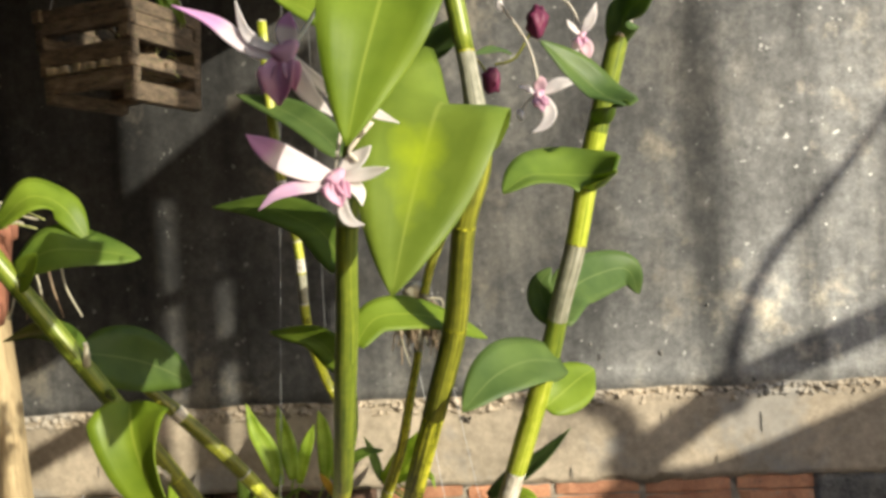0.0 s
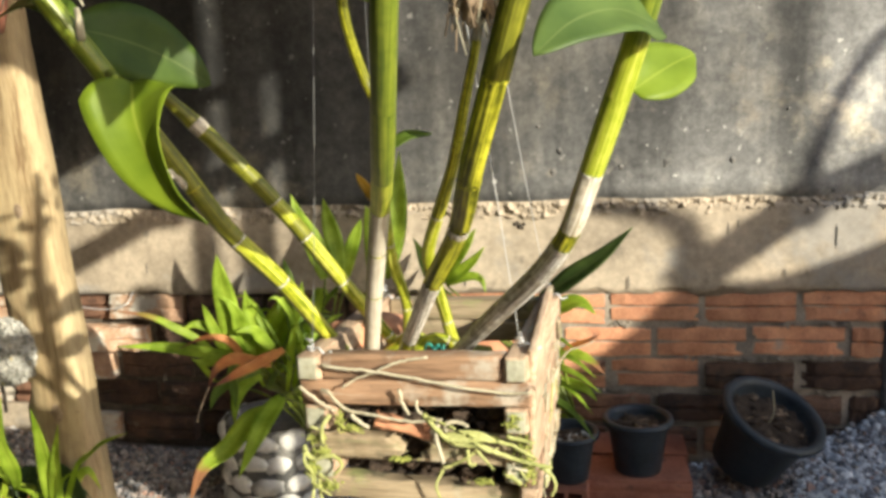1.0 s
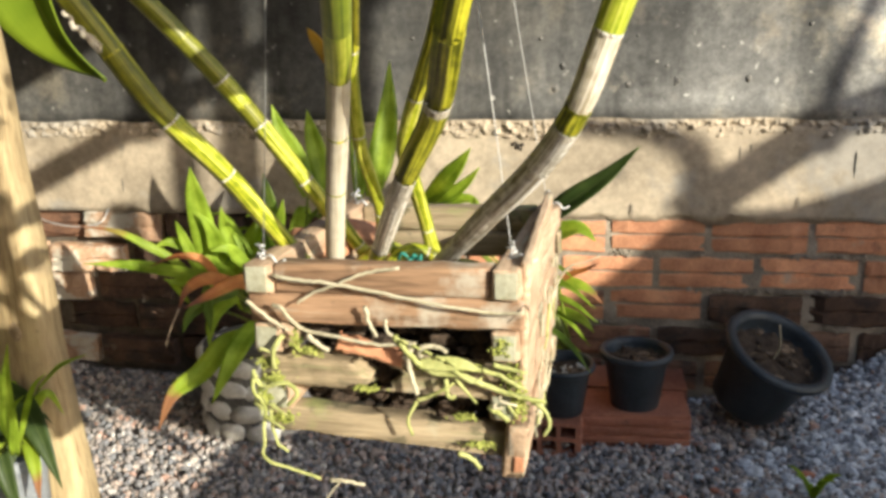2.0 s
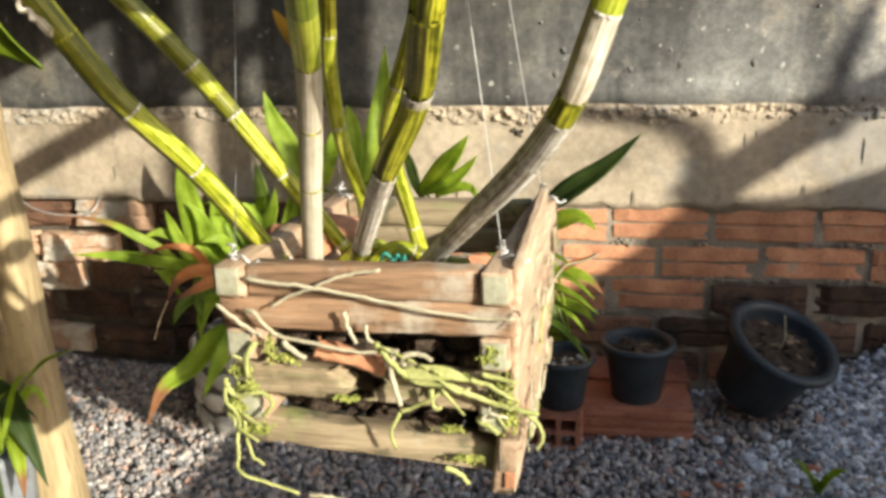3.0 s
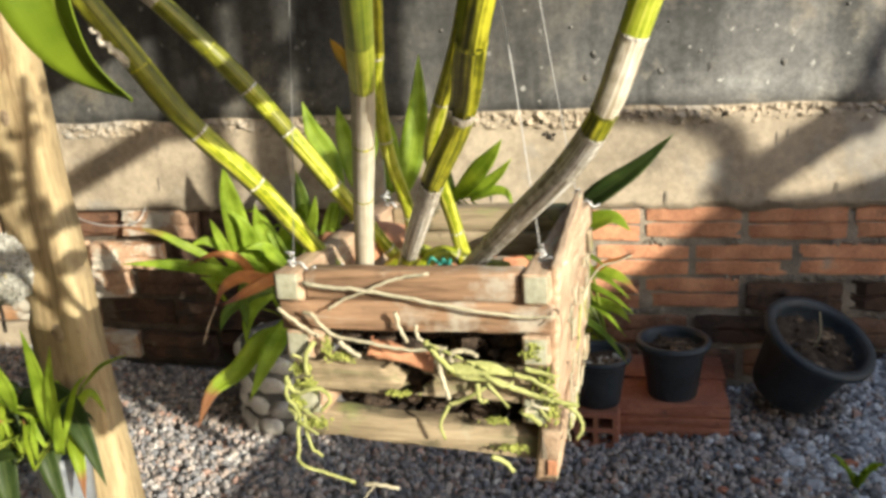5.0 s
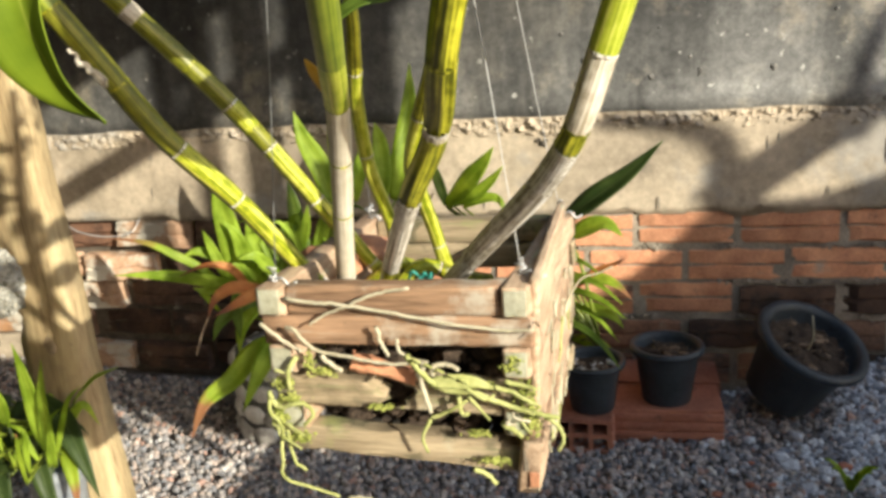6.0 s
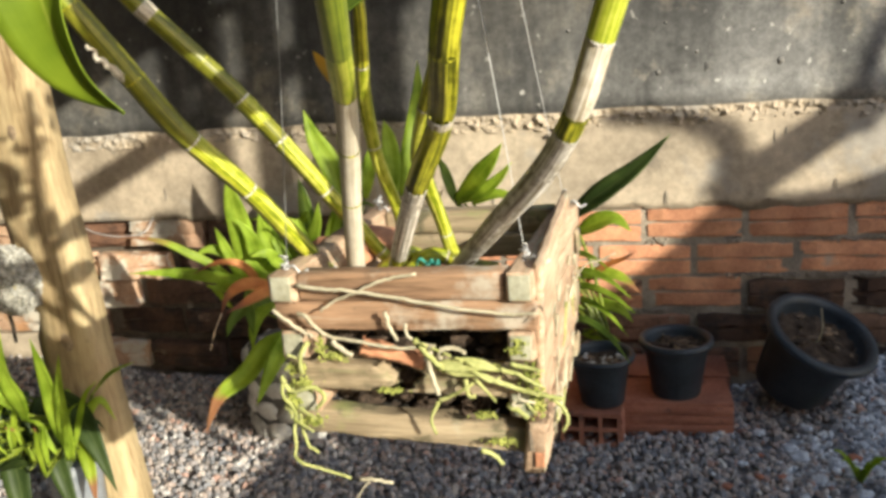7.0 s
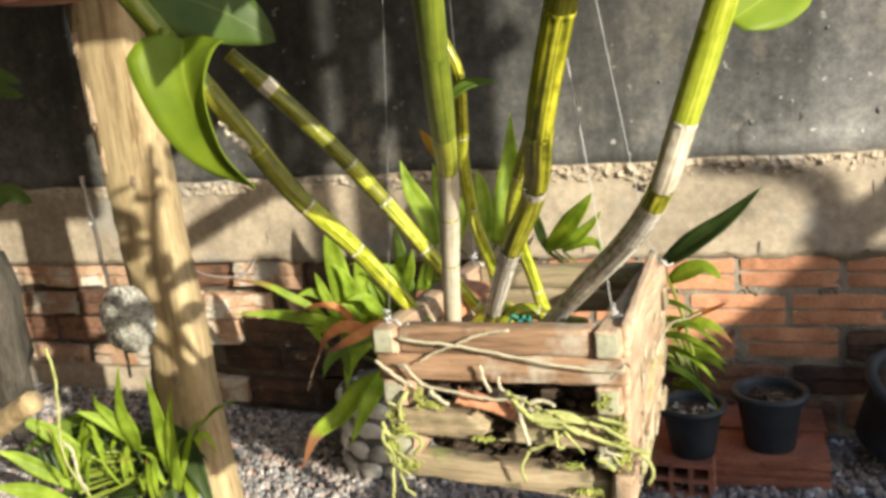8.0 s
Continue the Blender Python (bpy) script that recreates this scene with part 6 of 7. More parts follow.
part("wire", tube([(-0.597, 0.97, 1.322), (-0.56, 0.97, 1.6), (-0.548, 0.97, 2.245)], 0.001, sides=5), M_WIRE, cp)
rr = random.Random(31)
for i in range(44):
    a = Vector((-0.536 + rr.uniform(-0.05, 0.05), 0.95 + rr.uniform(-0.04, 0.03), 1.325))
    c = Vector((-0.425 + rr.uniform(-0.08, 0.025), 0.91 + rr.uniform(-0.03, 0.03), 1.325 + rr.uniform(-0.012, 0.02)))
    part("root", tube([a, a.lerp(c, 0.5) + Vector((0, 0, 0.012)), c], 0.0015, 0.001, sides=4, steps=3), M_ROOT if i % 2 else M_ROOT_GREEN, cp)
for i in range(5):
    x = -0.43 + 0.015 * i
    part("hanging_root", tube([(x, 0.9, 1.27), (x + 0.005, 0.9, 1.245), (x - 0.004 + 0.006 * i, 0.9, 1.215)], 0.0016, 0.001, sides=5), M_ROOT_DRY if i % 2 else M_ROOT, cp)
hp = thing("pot_plant", (-0.545, 0.97, 1.316), "green stem and long leaf growing from the clay pot", "plant")
part("stem", tube([(-0.545, 0.97, 1.314), (-0.505, 0.95, 1.40), (-0.50, 0.93, 1.50)], 0.006, 0.004), M_CANE_GREEN, hp)
part("leaf", blade([(-0.505, 0.95, 1.38), (-0.49, 0.93, 1.44), (-0.488, 0.92, 1.52)], 0.022, (0.3, -1, 0.1), 0.2), L_BRIGHT, hp)

# ---- black pots and loose hollow bricks on the gravel ----
def black_pot(place, r, h, label, tilt=None, rim=0.006):
    p = thing("plant_pot", place, label, "pot", "black pots")
    prof = [(r * 0.70, 0.0), (r * 0.72, 0.004), (r * 0.93, h * 0.86), (r * 0.95, h * 0.88), (r + rim, h * 0.89), (r + rim * 1.4, h * 0.94), (r + rim, h), (r * 0.94, h), (r * 0.90, h * 0.9), (r * 0.82, h * 0.60)]
    part("pot_body", lathe(prof, place, 40, tilt), M_BLACK, p)
    m = Matrix.Translation(place) @ (tilt or Matrix())
    bm = bmesh.new()
    bmesh.ops.create_circle(bm, cap_ends=True, radius=r * 0.862, segments=28)
    bmesh.ops.poke(bm, faces=bm.faces)
    bmesh.ops.subdivide_edges(bm, edges=bm.edges, cuts=2, use_grid_fill=True)
    for v in bm.verts:
        v.co.z = h * 0.80 + 0.022 * noise.noise(v.co * 40)
    bmesh.ops.transform(bm, matrix=m, verts=bm.verts)
    part("soil", bm, M_POT_SOIL, p, "dark soil with dead stalks")
    rg = random.Random(int(r * 1000))
    for i in range(22):
        a, b = rg.uniform(0, 6.28), rg.uniform(0, r * 0.7)
        c = Vector((b * math.cos(a), b * math.sin(a), h * 0.80))
        q = m @ (c + Vector((0, 0, 0.006)))
        part("bark_flake", lump(q, (rg.uniform(0.006, 0.017), rg.uniform(0.005, 0.012), 0.005), i, 0.6, 2, 3.0), M_LITTER if i % 3 == 0 else M_POT_SOIL, p)
        e = c + Vector((rg.uniform(-0.04, 0.04), rg.uniform(-0.04, 0.04), rg.uniform(0, 0.012)))
        part("dead_stalk", tube([m @ c, m @ (c.lerp(e, 0.5) + Vector((0, 0, 0.006))), m @ e], 0.0022, 0.001, sides=4, steps=3), M_LITTER, p)
    return p, m


sp, _ = black_pot((0.211, 2.362, 0.093), 0.084, 0.148, "small black plastic pot with dry soil, standing on a red brick")
tl = Matrix.Rotation(radians(21), 4, "X") @ Matrix.Rotation(radians(20), 4, "Y")
bp, bpm = black_pot((0.497, 2.46, 0.074), 0.124, 0.195, "larger black plastic pot tipped towards the path, with dead stalks", tl, 0.012)
part("dead_stalk", tube([bpm @ Vector((0.0, 0.0, 0.150)), bpm @ Vector((-0.004, 0.0, 0.195)), bpm @ Vector((-0.03, 0.015, 0.25))], 0.0028, 0.0018, sides=6), M_ROOT, bp)
tp, _ = black_pot((0.028, 2.300, 0.093), 0.075, 0.13, "black plastic pot with grey seedlings half hidden behind leaves")
rg = random.Random(77)
for k in range(26):
    a, d = rg.uniform(0, 6.28), rg.uniform(0, 0.058)
    z = rg.uniform(0.006, 0.010)
    part("pebble", lump((0.028 + d * math.cos(a), 2.300 + d * math.sin(a), 0.093 + 0.13 * 0.82 + 0.003), (z, z * 0.9, z * 0.7), k, 0.3, 1), M_PEBBLE, tp)


def hollow_brick(place, rz, label, holes=True):
    """A clay block with square holes through its ends."""
    L, W, H = 0.27, 0.15, 0.09
    b = thing("hollow_brick", place, label, "brick", "loose bricks")
    M = Matrix.Translation(place) @ Matrix.Rotation(radians(rz), 4, "Z")
    bm = bmesh.new()
    rows, cols, t = 2, 3, 0.010
    ys = [-W / 2]
    zs = [0.0]
    cw, ch = (W - t * (cols + 1)) / cols, (H - t * (rows + 1)) / rows
    for c in range(cols):
        ys += [ys[-1] + t, ys[-1] + t + cw]
    ys.append(W / 2)
    for c in range(rows):
        zs += [zs[-1] + t, zs[-1] + t + ch]
    zs.append(H)
    faces = {}
    for sx in (-1, 1):
        vs = [[bm.verts.new((sx * L / 2, y, z)) for y in ys] for z in zs]
        faces[sx] = vs
        for j in range(len(zs) - 1):
            for i in range(len(ys) - 1):
                if i % 2 == 1 and j % 2 == 1:
                    continue
                bm.faces.new((vs[j][i], vs[j][i + 1], vs[j + 1][i + 1], vs[j + 1][i]))
    A, B = faces[-1], faces[1]
    for j in range(len(zs) - 1):
        for i in range(len(ys) - 1):
            if i % 2 == 1 and j % 2 == 1:
                for (a, c) in (((j, i), (j, i + 1)), ((j, i + 1), (j + 1, i + 1)), ((j + 1, i + 1), (j + 1, i)), ((j + 1, i), (j, i))):
                    bm.faces.new((A[a[0]][a[1]], A[c[0]][c[1]], B[c[0]][c[1]], B[a[0]][a[1]]))
    for i in range(len(ys) - 1):
        for j in (0, len(zs) - 1):
            bm.faces.new((A[j][i], A[j][i + 1], B[j][i + 1], B[j][i]))
    # grooved long sides
    for i in (0, len(ys) - 1):
        for j in range(len(zs) - 1):
            bm.faces.new((A[j][i], A[j + 1][i], B[j + 1][i], B[j][i]))
    bmesh.ops.recalc_face_normals(bm, faces=bm.faces)
    bmesh.ops.transform(bm, matrix=M, verts=bm.verts)
    part("clay_block", bm, M_BRICK_LOOSE, b, smooth=False)
    for k in range(3):
        z = 0.02 + 0.025 * k
        part("raised_band", box(-L / 2 + 0.001, L / 2 - 0.001, -W / 2 - 0.004, -W / 2 + 0.001, z - 0.009, z + 0.009, 0.002), M_BRICK_LOOSE, b)
    for ch_ in [o for o in b.children if o.name.startswith("raised_band")]:
        ch_.data.transform(Matrix.Translation(-Vector(place)) @ M @ Matrix.Translation(Vector(place)))
    return b


hollow_brick((0.208, 2.368, 0.002), 2, "red hollow clay brick lying flat on gravel under a pot")
hollow_brick((0.005, 2.36, 0.002), 88, "red hollow clay brick with its square holes showing")
hollow_brick((0.215, 2.53, 0.002), 1, "red hollow clay brick lying flat against the wall")

# ---- strap-leaved plants by the wall ----
def planter(c, r, h, label):
    p = thing("stone_planter", c, label, "planter")
    part("drum", lathe([(r * 0.93, 0), (r * 0.97, 0.02), (r * 0.97, h - 0.02), (r * 0.93, h), (r * 0.8, h), (r * 0.78, h - 0.03)], c, 36), M_FOOT, p)
    rg = random.Random(6)
    for ring in range(4):
        n = 11
        for k in range(n):
            a = 2 * math.pi * (k + 0.5 * (ring % 2)) / n + rg.uniform(-0.05, 0.05)
            z = c[2] + h * (ring + 0.5) / 4 + rg.uniform(-0.006, 0.006)
            q = Vector((c[0] + r * 0.95 * math.cos(a), c[1] + r * 0.95 * math.sin(a), z))
            bm = lump((0, 0, 0), (0.013, r * rg.uniform(0.24, 0.31), h * rg.uniform(0.105, 0.135)), rg.randint(0, 99), 0.4, 2)
            bmesh.ops.transform(bm, matrix=Matrix.Translation(q) @ Matrix.Rotation(a, 4, "Z"), verts=bm.verts)
            part("pebble", bm, M_PEBBLE, p)
    return p


planter((-0.79, 2.33, 0.0), 0.15, 0.235, "round planter faced with pale pebbles, under strap-leaved plants")


def strap(plant, base, tip, width, material, rise=0.1, face=(0, -0.8, 0.6)):
    base, tip = Vector(base), Vector(tip)
    m1 = base.lerp(tip, 0.35) + Vector((0, 0, rise))
    m2 = base.lerp(tip, 0.72) + Vector((0, 0, rise * 0.8))
    return part("leaf", blade([base, m1, m2, tip], width, face, 0.35, profile="strap", steps=6, across=4), material, plant)


s1 = thing("strap_leaf_plant", (-0.66, 2.25, 0.22), "bushy plant with long strap leaves, some dying orange", "plant")


def frond(plant, pts, width, material):
    """A long narrow leaf along pts, base first."""
    face = (0.25, -0.8, 0.55)
    root, first = Vector(plant.location), Vector(pts[0])
    mid = root.lerp(first, 0.5) + Vector((0, 0.03, 0.02))
    part("leaf_stalk", tube([root, mid, first], 0.004, 0.003, sides=5, steps=4), M_CANE_GREEN, plant)
    return part("leaf", blade(pts, width * 0.92, face, 0.3, profile="lance", steps=6, across=4, thick=0.0006), material, plant)


frond(s1, [(-0.767, 2.05, 0.491), (-0.76, 2.033, 0.604), (-0.765, 2.017, 0.699), (-0.762, 2.0, 0.762)], 0.058, L_STRAP)
frond(s1, [(-0.542, 2.12, 0.675), (-0.565, 2.13, 0.751), (-0.601, 2.14, 0.814), (-0.624, 2.15, 0.88)], 0.055, L_STRAP)
frond(s1, [(-0.513, 2.15, 0.681), (-0.526, 2.167, 0.744), (-0.544, 2.183, 0.807), (-0.559, 2.2, 0.862)], 0.05, L_STRAP)
frond(s1, [(-0.428, 2.25, 0.646), (-0.406, 2.273, 0.737), (-0.391, 2.297, 0.841), (-0.387, 2.32, 0.963)], 0.068, L_STRAP)
frond(s1, [(-0.45, 2.22, 0.652), (-0.447, 2.23, 0.732), (-0.454, 2.24, 0.797), (-0.465, 2.25, 0.835)], 0.046, L_STRAP)
frond(s1, [(-0.793, 2.02, 0.514), (-0.837, 2.0, 0.560), (-0.869, 1.98, 0.588), (-0.927, 1.96, 0.625), (-1.010, 1.94, 0.643)], 0.022, L_STRAP_TIP)
frond(s1, [(-0.739, 2.02, 0.501), (-0.771, 1.995, 0.518), (-0.859, 1.97, 0.541), (-0.924, 1.945, 0.555), (-0.994, 1.92, 0.562)], 0.032, L_STRAP)
frond(s1, [(-0.717, 2.0, 0.495), (-0.716, 1.975, 0.531), (-0.733, 1.95, 0.571), (-0.775, 1.925, 0.583), (-0.825, 1.9, 0.566)], 0.021, L_ORANGE)
frond(s1, [(-0.640, 1.97, 0.505), (-0.655, 1.9, 0.537), (-0.679, 1.85, 0.556), (-0.694, 1.8, 0.550), (-0.690, 1.75, 0.528)], 0.034, L_ORANGE)
frond(s1, [(-0.600, 1.96, 0.545), (-0.628, 1.893, 0.540), (-0.660, 1.837, 0.531), (-0.695, 1.78, 0.519)], 0.033, L_ORANGE)
frond(s1, [(-0.781, 2.03, 0.511), (-0.790, 2.02, 0.560), (-0.803, 2.01, 0.610), (-0.809, 2.0, 0.643)], 0.026, L_STRAP)
frond(s1, [(-0.798, 2.0, 0.453), (-0.807, 1.983, 0.483), (-0.816, 1.967, 0.508), (-0.823, 1.95, 0.527)], 0.015, L_STRAP)
frond(s1, [(-0.742, 1.98, 0.501), (-0.733, 1.96, 0.470), (-0.722, 1.94, 0.443), (-0.713, 1.92, 0.414)], 0.026, L_MID)
frond(s1, [(-0.650, 1.97, 0.398), (-0.665, 1.882, 0.403), (-0.689, 1.815, 0.367), (-0.720, 1.748, 0.348), (-0.724, 1.68, 0.302)], 0.050, L_STRAP_TIP)
frond(s1, [(-0.615, 1.96, 0.430), (-0.613, 1.87, 0.424), (-0.623, 1.81, 0.391), (-0.643, 1.75, 0.328)], 0.050, L_STRAP)
frond(s1, [(-0.711, 2.05, 0.492), (-0.73, 2.033, 0.564), (-0.736, 2.017, 0.621), (-0.757, 2.0, 0.664)], 0.039, L_STRAP)
frond(s1, [(-0.711, 2.08, 0.482), (-0.711, 2.07, 0.567), (-0.722, 2.06, 0.617), (-0.722, 2.05, 0.665)], 0.04, L_STRAP)
frond(s1, [(-0.704, 2.1, 0.49), (-0.68, 2.093, 0.561), (-0.644, 2.087, 0.617), (-0.624, 2.08, 0.651)], 0.045, L_STRAP)
frond(s1, [(-0.697, 2.12, 0.498), (-0.646, 2.113, 0.556), (-0.611, 2.107, 0.612), (-0.594, 2.1, 0.673)], 0.045, L_STRAP)
frond(s1, [(-0.691, 2.1, 0.476), (-0.624, 2.087, 0.536), (-0.576, 2.073, 0.568), (-0.53, 2.06, 0.578)], 0.04, L_STRAP)
frond(s1, [(-0.708, 2.04, 0.482), (-0.761, 2.01, 0.504), (-0.802, 1.98, 0.506), (-0.826, 1.95, 0.522)], 0.032, L_STRAP)
frond(s1, [(-0.687, 2.02, 0.475), (-0.724, 1.98, 0.475), (-0.763, 1.94, 0.448), (-0.768, 1.9, 0.417)], 0.036, L_MID)
frond(s1, [(-0.688, 2.02, 0.462), (-0.717, 1.987, 0.446), (-0.726, 1.953, 0.418), (-0.72, 1.92, 0.377)], 0.034, L_STRAP)
frond(s1, [(-0.694, 2.1, 0.448), (-0.728, 2.1, 0.531), (-0.764, 2.1, 0.586), (-0.79, 2.1, 0.606)], 0.041, L_STRAP)
frond(s1, [(-0.61, 2.12, 0.527), (-0.63, 2.12, 0.608), (-0.637, 2.12, 0.675), (-0.645, 2.12, 0.728)], 0.04, L_MID)
frond(s1, [(-0.507, 2.18, 0.662), (-0.493, 2.187, 0.727), (-0.475, 2.193, 0.778), (-0.464, 2.2, 0.809)], 0.037, L_STRAP)
frond(s1, [(-0.728, 2.06, 0.502), (-0.796, 2.04, 0.562), (-0.838, 2.02, 0.587), (-0.871, 2.0, 0.579)], 0.029, L_STRAP)
frond(s1, [(-0.655, 2.05, 0.507), (-0.681, 2.027, 0.553), (-0.695, 2.003, 0.58), (-0.725, 1.98, 0.58)], 0.034, L_STRAP)
rr = random.Random(44)
for i in range(40):
    a = rr.uniform(-2.6, 2.9)
    reach, up = rr.uniform(0.06, 0.17), rr.uniform(0.04, 0.20)
    c = Vector((rr.uniform(-0.70, -0.56), rr.uniform(2.02, 2.18), rr.uniform(0.42, 0.54)))
    e = Vector((math.cos(a), 0.6 * math.sin(a), 0)) * reach
    frond(s1, [c, c + e * 0.4 + Vector((0, 0, up * 0.6)), c + e * 0.75 + Vector((0, 0, up * 0.9)), c + e + Vector((0, 0, up * rr.uniform(0.6, 1.0)))], rr.uniform(0.010, 0.024), L_STRAP if i % 3 else L_MID)
part("dead_tip", tube([(-0.690, 1.752, 0.530), (-0.702, 1.735, 0.496), (-0.709, 1.72, 0.463)], 0.0024, 0.0010, sides=5), M_ROOT_DRY, s1)
s2 = thing("strap_leaf_plant", (0.05, 2.40, 0.20), "strap-leaved plant in the black pot, one broad leaf darkened for shade", "plant")
frond(s2, [(-0.348, 2.45, 0.579), (-0.284, 2.44, 0.648), (-0.244, 2.43, 0.693), (-0.21, 2.42, 0.74)], 0.055, L_STRAP)
frond(s2, [(-0.333, 2.45, 0.586), (-0.271, 2.44, 0.611), (-0.224, 2.43, 0.649), (-0.188, 2.42, 0.691)], 0.038, L_STRAP)
frond(s2, [(-0.348, 2.45, 0.586), (-0.361, 2.45, 0.632), (-0.374, 2.45, 0.676), (-0.39, 2.45, 0.713)], 0.032, L_MID)
frond(s2, [(-0.303, 2.45, 0.579), (-0.241, 2.44, 0.603), (-0.204, 2.43, 0.598), (-0.189, 2.42, 0.563)], 0.029, L_STRAP)
frond(s2, [(-0.028, 2.25, 0.59), (0.038, 2.207, 0.647), (0.117, 2.163, 0.712), (0.192, 2.12, 0.791)], 0.054, L_DARK)
frond(s2, [(-0.03, 2.5, 0.483), (0.015, 2.48, 0.511), (0.065, 2.46, 0.524), (0.105, 2.44, 0.497)], 0.053, L_STRAP)
frond(s2, [(-0.03, 2.5, 0.358), (0.022, 2.48, 0.374), (0.081, 2.46, 0.365), (0.128, 2.44, 0.327)], 0.036, L_STRAP_TIP)
frond(s2, [(-0.031, 2.5, 0.278), (0.022, 2.48, 0.287), (0.074, 2.46, 0.276), (0.106, 2.44, 0.249)], 0.037, L_STRAP)
frond(s2, [(-0.031, 2.5, 0.197), (0.022, 2.48, 0.19), (0.068, 2.46, 0.168), (0.099, 2.44, 0.137)], 0.04, L_STRAP)
frond(s2, [(-0.031, 2.5, 0.327), (0.03, 2.48, 0.389), (0.08, 2.46, 0.416), (0.115, 2.44, 0.44)], 0.018, L_ORANGE)
frond(s2, [(-0.039, 2.5, 0.164), (-0.008, 2.487, 0.121), (0.015, 2.473, 0.069), (0.034, 2.46, 0.018)], 0.035, L_STRAP)
frond(s2, [(-0.073, 2.380, 0.411), (-0.007, 2.324, 0.429), (0.055, 2.268, 0.421), (0.105, 2.220, 0.393)], 0.021, L_STRAP)
frond(s2, [(-0.073, 2.380, 0.369), (-0.004, 2.324, 0.389), (0.060, 2.268, 0.383), (0.113, 2.220, 0.357)], 0.021, L_STRAP)
frond(s2, [(-0.074, 2.380, 0.336), (-0.011, 2.324, 0.353), (0.048, 2.268, 0.338), (0.097, 2.220, 0.297)], 0.018, L_STRAP)
frond(s2, [(-0.074, 2.380, 0.282), (-0.010, 2.324, 0.299), (0.051, 2.268, 0.277), (0.102, 2.220, 0.225)], 0.021, L_MID)
frond(s2, [(-0.072, 2.380, 0.456), (-0.025, 2.324, 0.475), (0.020, 2.268, 0.477), (0.057, 2.220, 0.464)], 0.018, L_STRAP)

# ---- plants at the foot of the post ----
g1 = thing("leafy_clump", (-1.0, 1.60, 0.27), "clump of upright grass blades over broad shade-darkened leaves beside a post", "plant")
for width, material, pts in (
        (0.030, L_STRAP, [(-0.939, 1.46, 0.436), (-0.927, 1.44, 0.484), (-0.925, 1.42, 0.547), (-0.898, 1.40, 0.637)]),
        (0.032, L_STRAP, [(-0.864, 1.46, 0.384), (-0.855, 1.44, 0.447), (-0.848, 1.42, 0.540), (-0.844, 1.40, 0.617)]),
        (0.026, L_STRAP, [(-0.861, 1.46, 0.361), (-0.846, 1.44, 0.423), (-0.824, 1.42, 0.517), (-0.796, 1.40, 0.590)]),
        (0.022, L_STRAP, [(-0.950, 1.46, 0.447), (-0.951, 1.44, 0.495), (-0.973, 1.42, 0.545), (-0.962, 1.40, 0.578)]),
        (0.024, L_STRAP, [(-0.937, 1.46, 0.448), (-0.966, 1.44, 0.495), (-0.992, 1.42, 0.523), (-1.011, 1.40, 0.541)]),
        (0.009, L_STRAP, [(-0.904, 1.60, 0.42), (-0.842, 1.573, 0.473), (-0.791, 1.547, 0.502), (-0.744, 1.52, 0.525)]),
        (0.051, L_CLUMP_SHADED, [(-0.975, 1.60, 0.420), (-0.920, 1.573, 0.392), (-0.878, 1.547, 0.349), (-0.830, 1.52, 0.262)]),
        (0.055, L_CLUMP_SHADED, [(-1.015, 1.60, 0.414), (-1.009, 1.573, 0.376), (-1.020, 1.547, 0.326), (-1.043, 1.52, 0.262)]),
        (0.056, L_CLUMP_SHADED, [(-1.060, 1.60, 0.405), (-1.117, 1.573, 0.379), (-1.176, 1.547, 0.327), (-1.224, 1.52, 0.252)]),
        (0.050, L_CLUMP_SHADED, [(-1.043, 1.60, 0.412), (-1.123, 1.573, 0.415), (-1.191, 1.547, 0.395), (-1.259, 1.52, 0.353)]),
        (0.048, L_CLUMP_SHADED, [(-0.990, 1.60, 0.405), (-0.965, 1.573, 0.364), (-0.946, 1.547, 0.319), (-0.940, 1.52, 0.265)]),
        (0.046, L_MID, [(-1.095, 1.60, 0.403), (-1.161, 1.573, 0.431), (-1.230, 1.547, 0.413), (-1.286, 1.52, 0.384)]),
        (0.034, L_STRAP, [(-1.060, 1.46, 0.418), (-1.107, 1.44, 0.468), (-1.135, 1.42, 0.499), (-1.166, 1.40, 0.518)]),
        (0.034, L_STRAP, [(-1.100, 1.46, 0.350), (-1.159, 1.44, 0.394), (-1.190, 1.42, 0.427), (-1.221, 1.40, 0.448)]),
        (0.036, L_STRAP, [(-1.120, 1.46, 0.309), (-1.180, 1.44, 0.342), (-1.215, 1.42, 0.358), (-1.250, 1.40, 0.372)]),
        (0.047, L_CLUMP_SHADED, [(-1.000, 1.57, 0.400), (-0.965, 1.54, 0.365), (-0.930, 1.51, 0.285), (-0.905, 1.50, 0.195)]),
        (0.061, L_CLUMP_SHADED, [(-1.065, 1.57, 0.380), (-1.052, 1.54, 0.335), (-1.032, 1.51, 0.245), (-1.015, 1.50, 0.145)]),
        (0.055, L_CLUMP_SHADED, [(-1.090, 1.57, 0.380), (-1.120, 1.54, 0.345), (-1.140, 1.51, 0.265), (-1.150, 1.50, 0.165)]),
        (0.030, L_STRAP_TIP, [(-0.940, 1.58, 0.340), (-0.905, 1.55, 0.330), (-0.885, 1.53, 0.290), (-0.872, 1.51, 0.235)])):
    frond(g1, pts, width, material)
rr = random.Random(45)
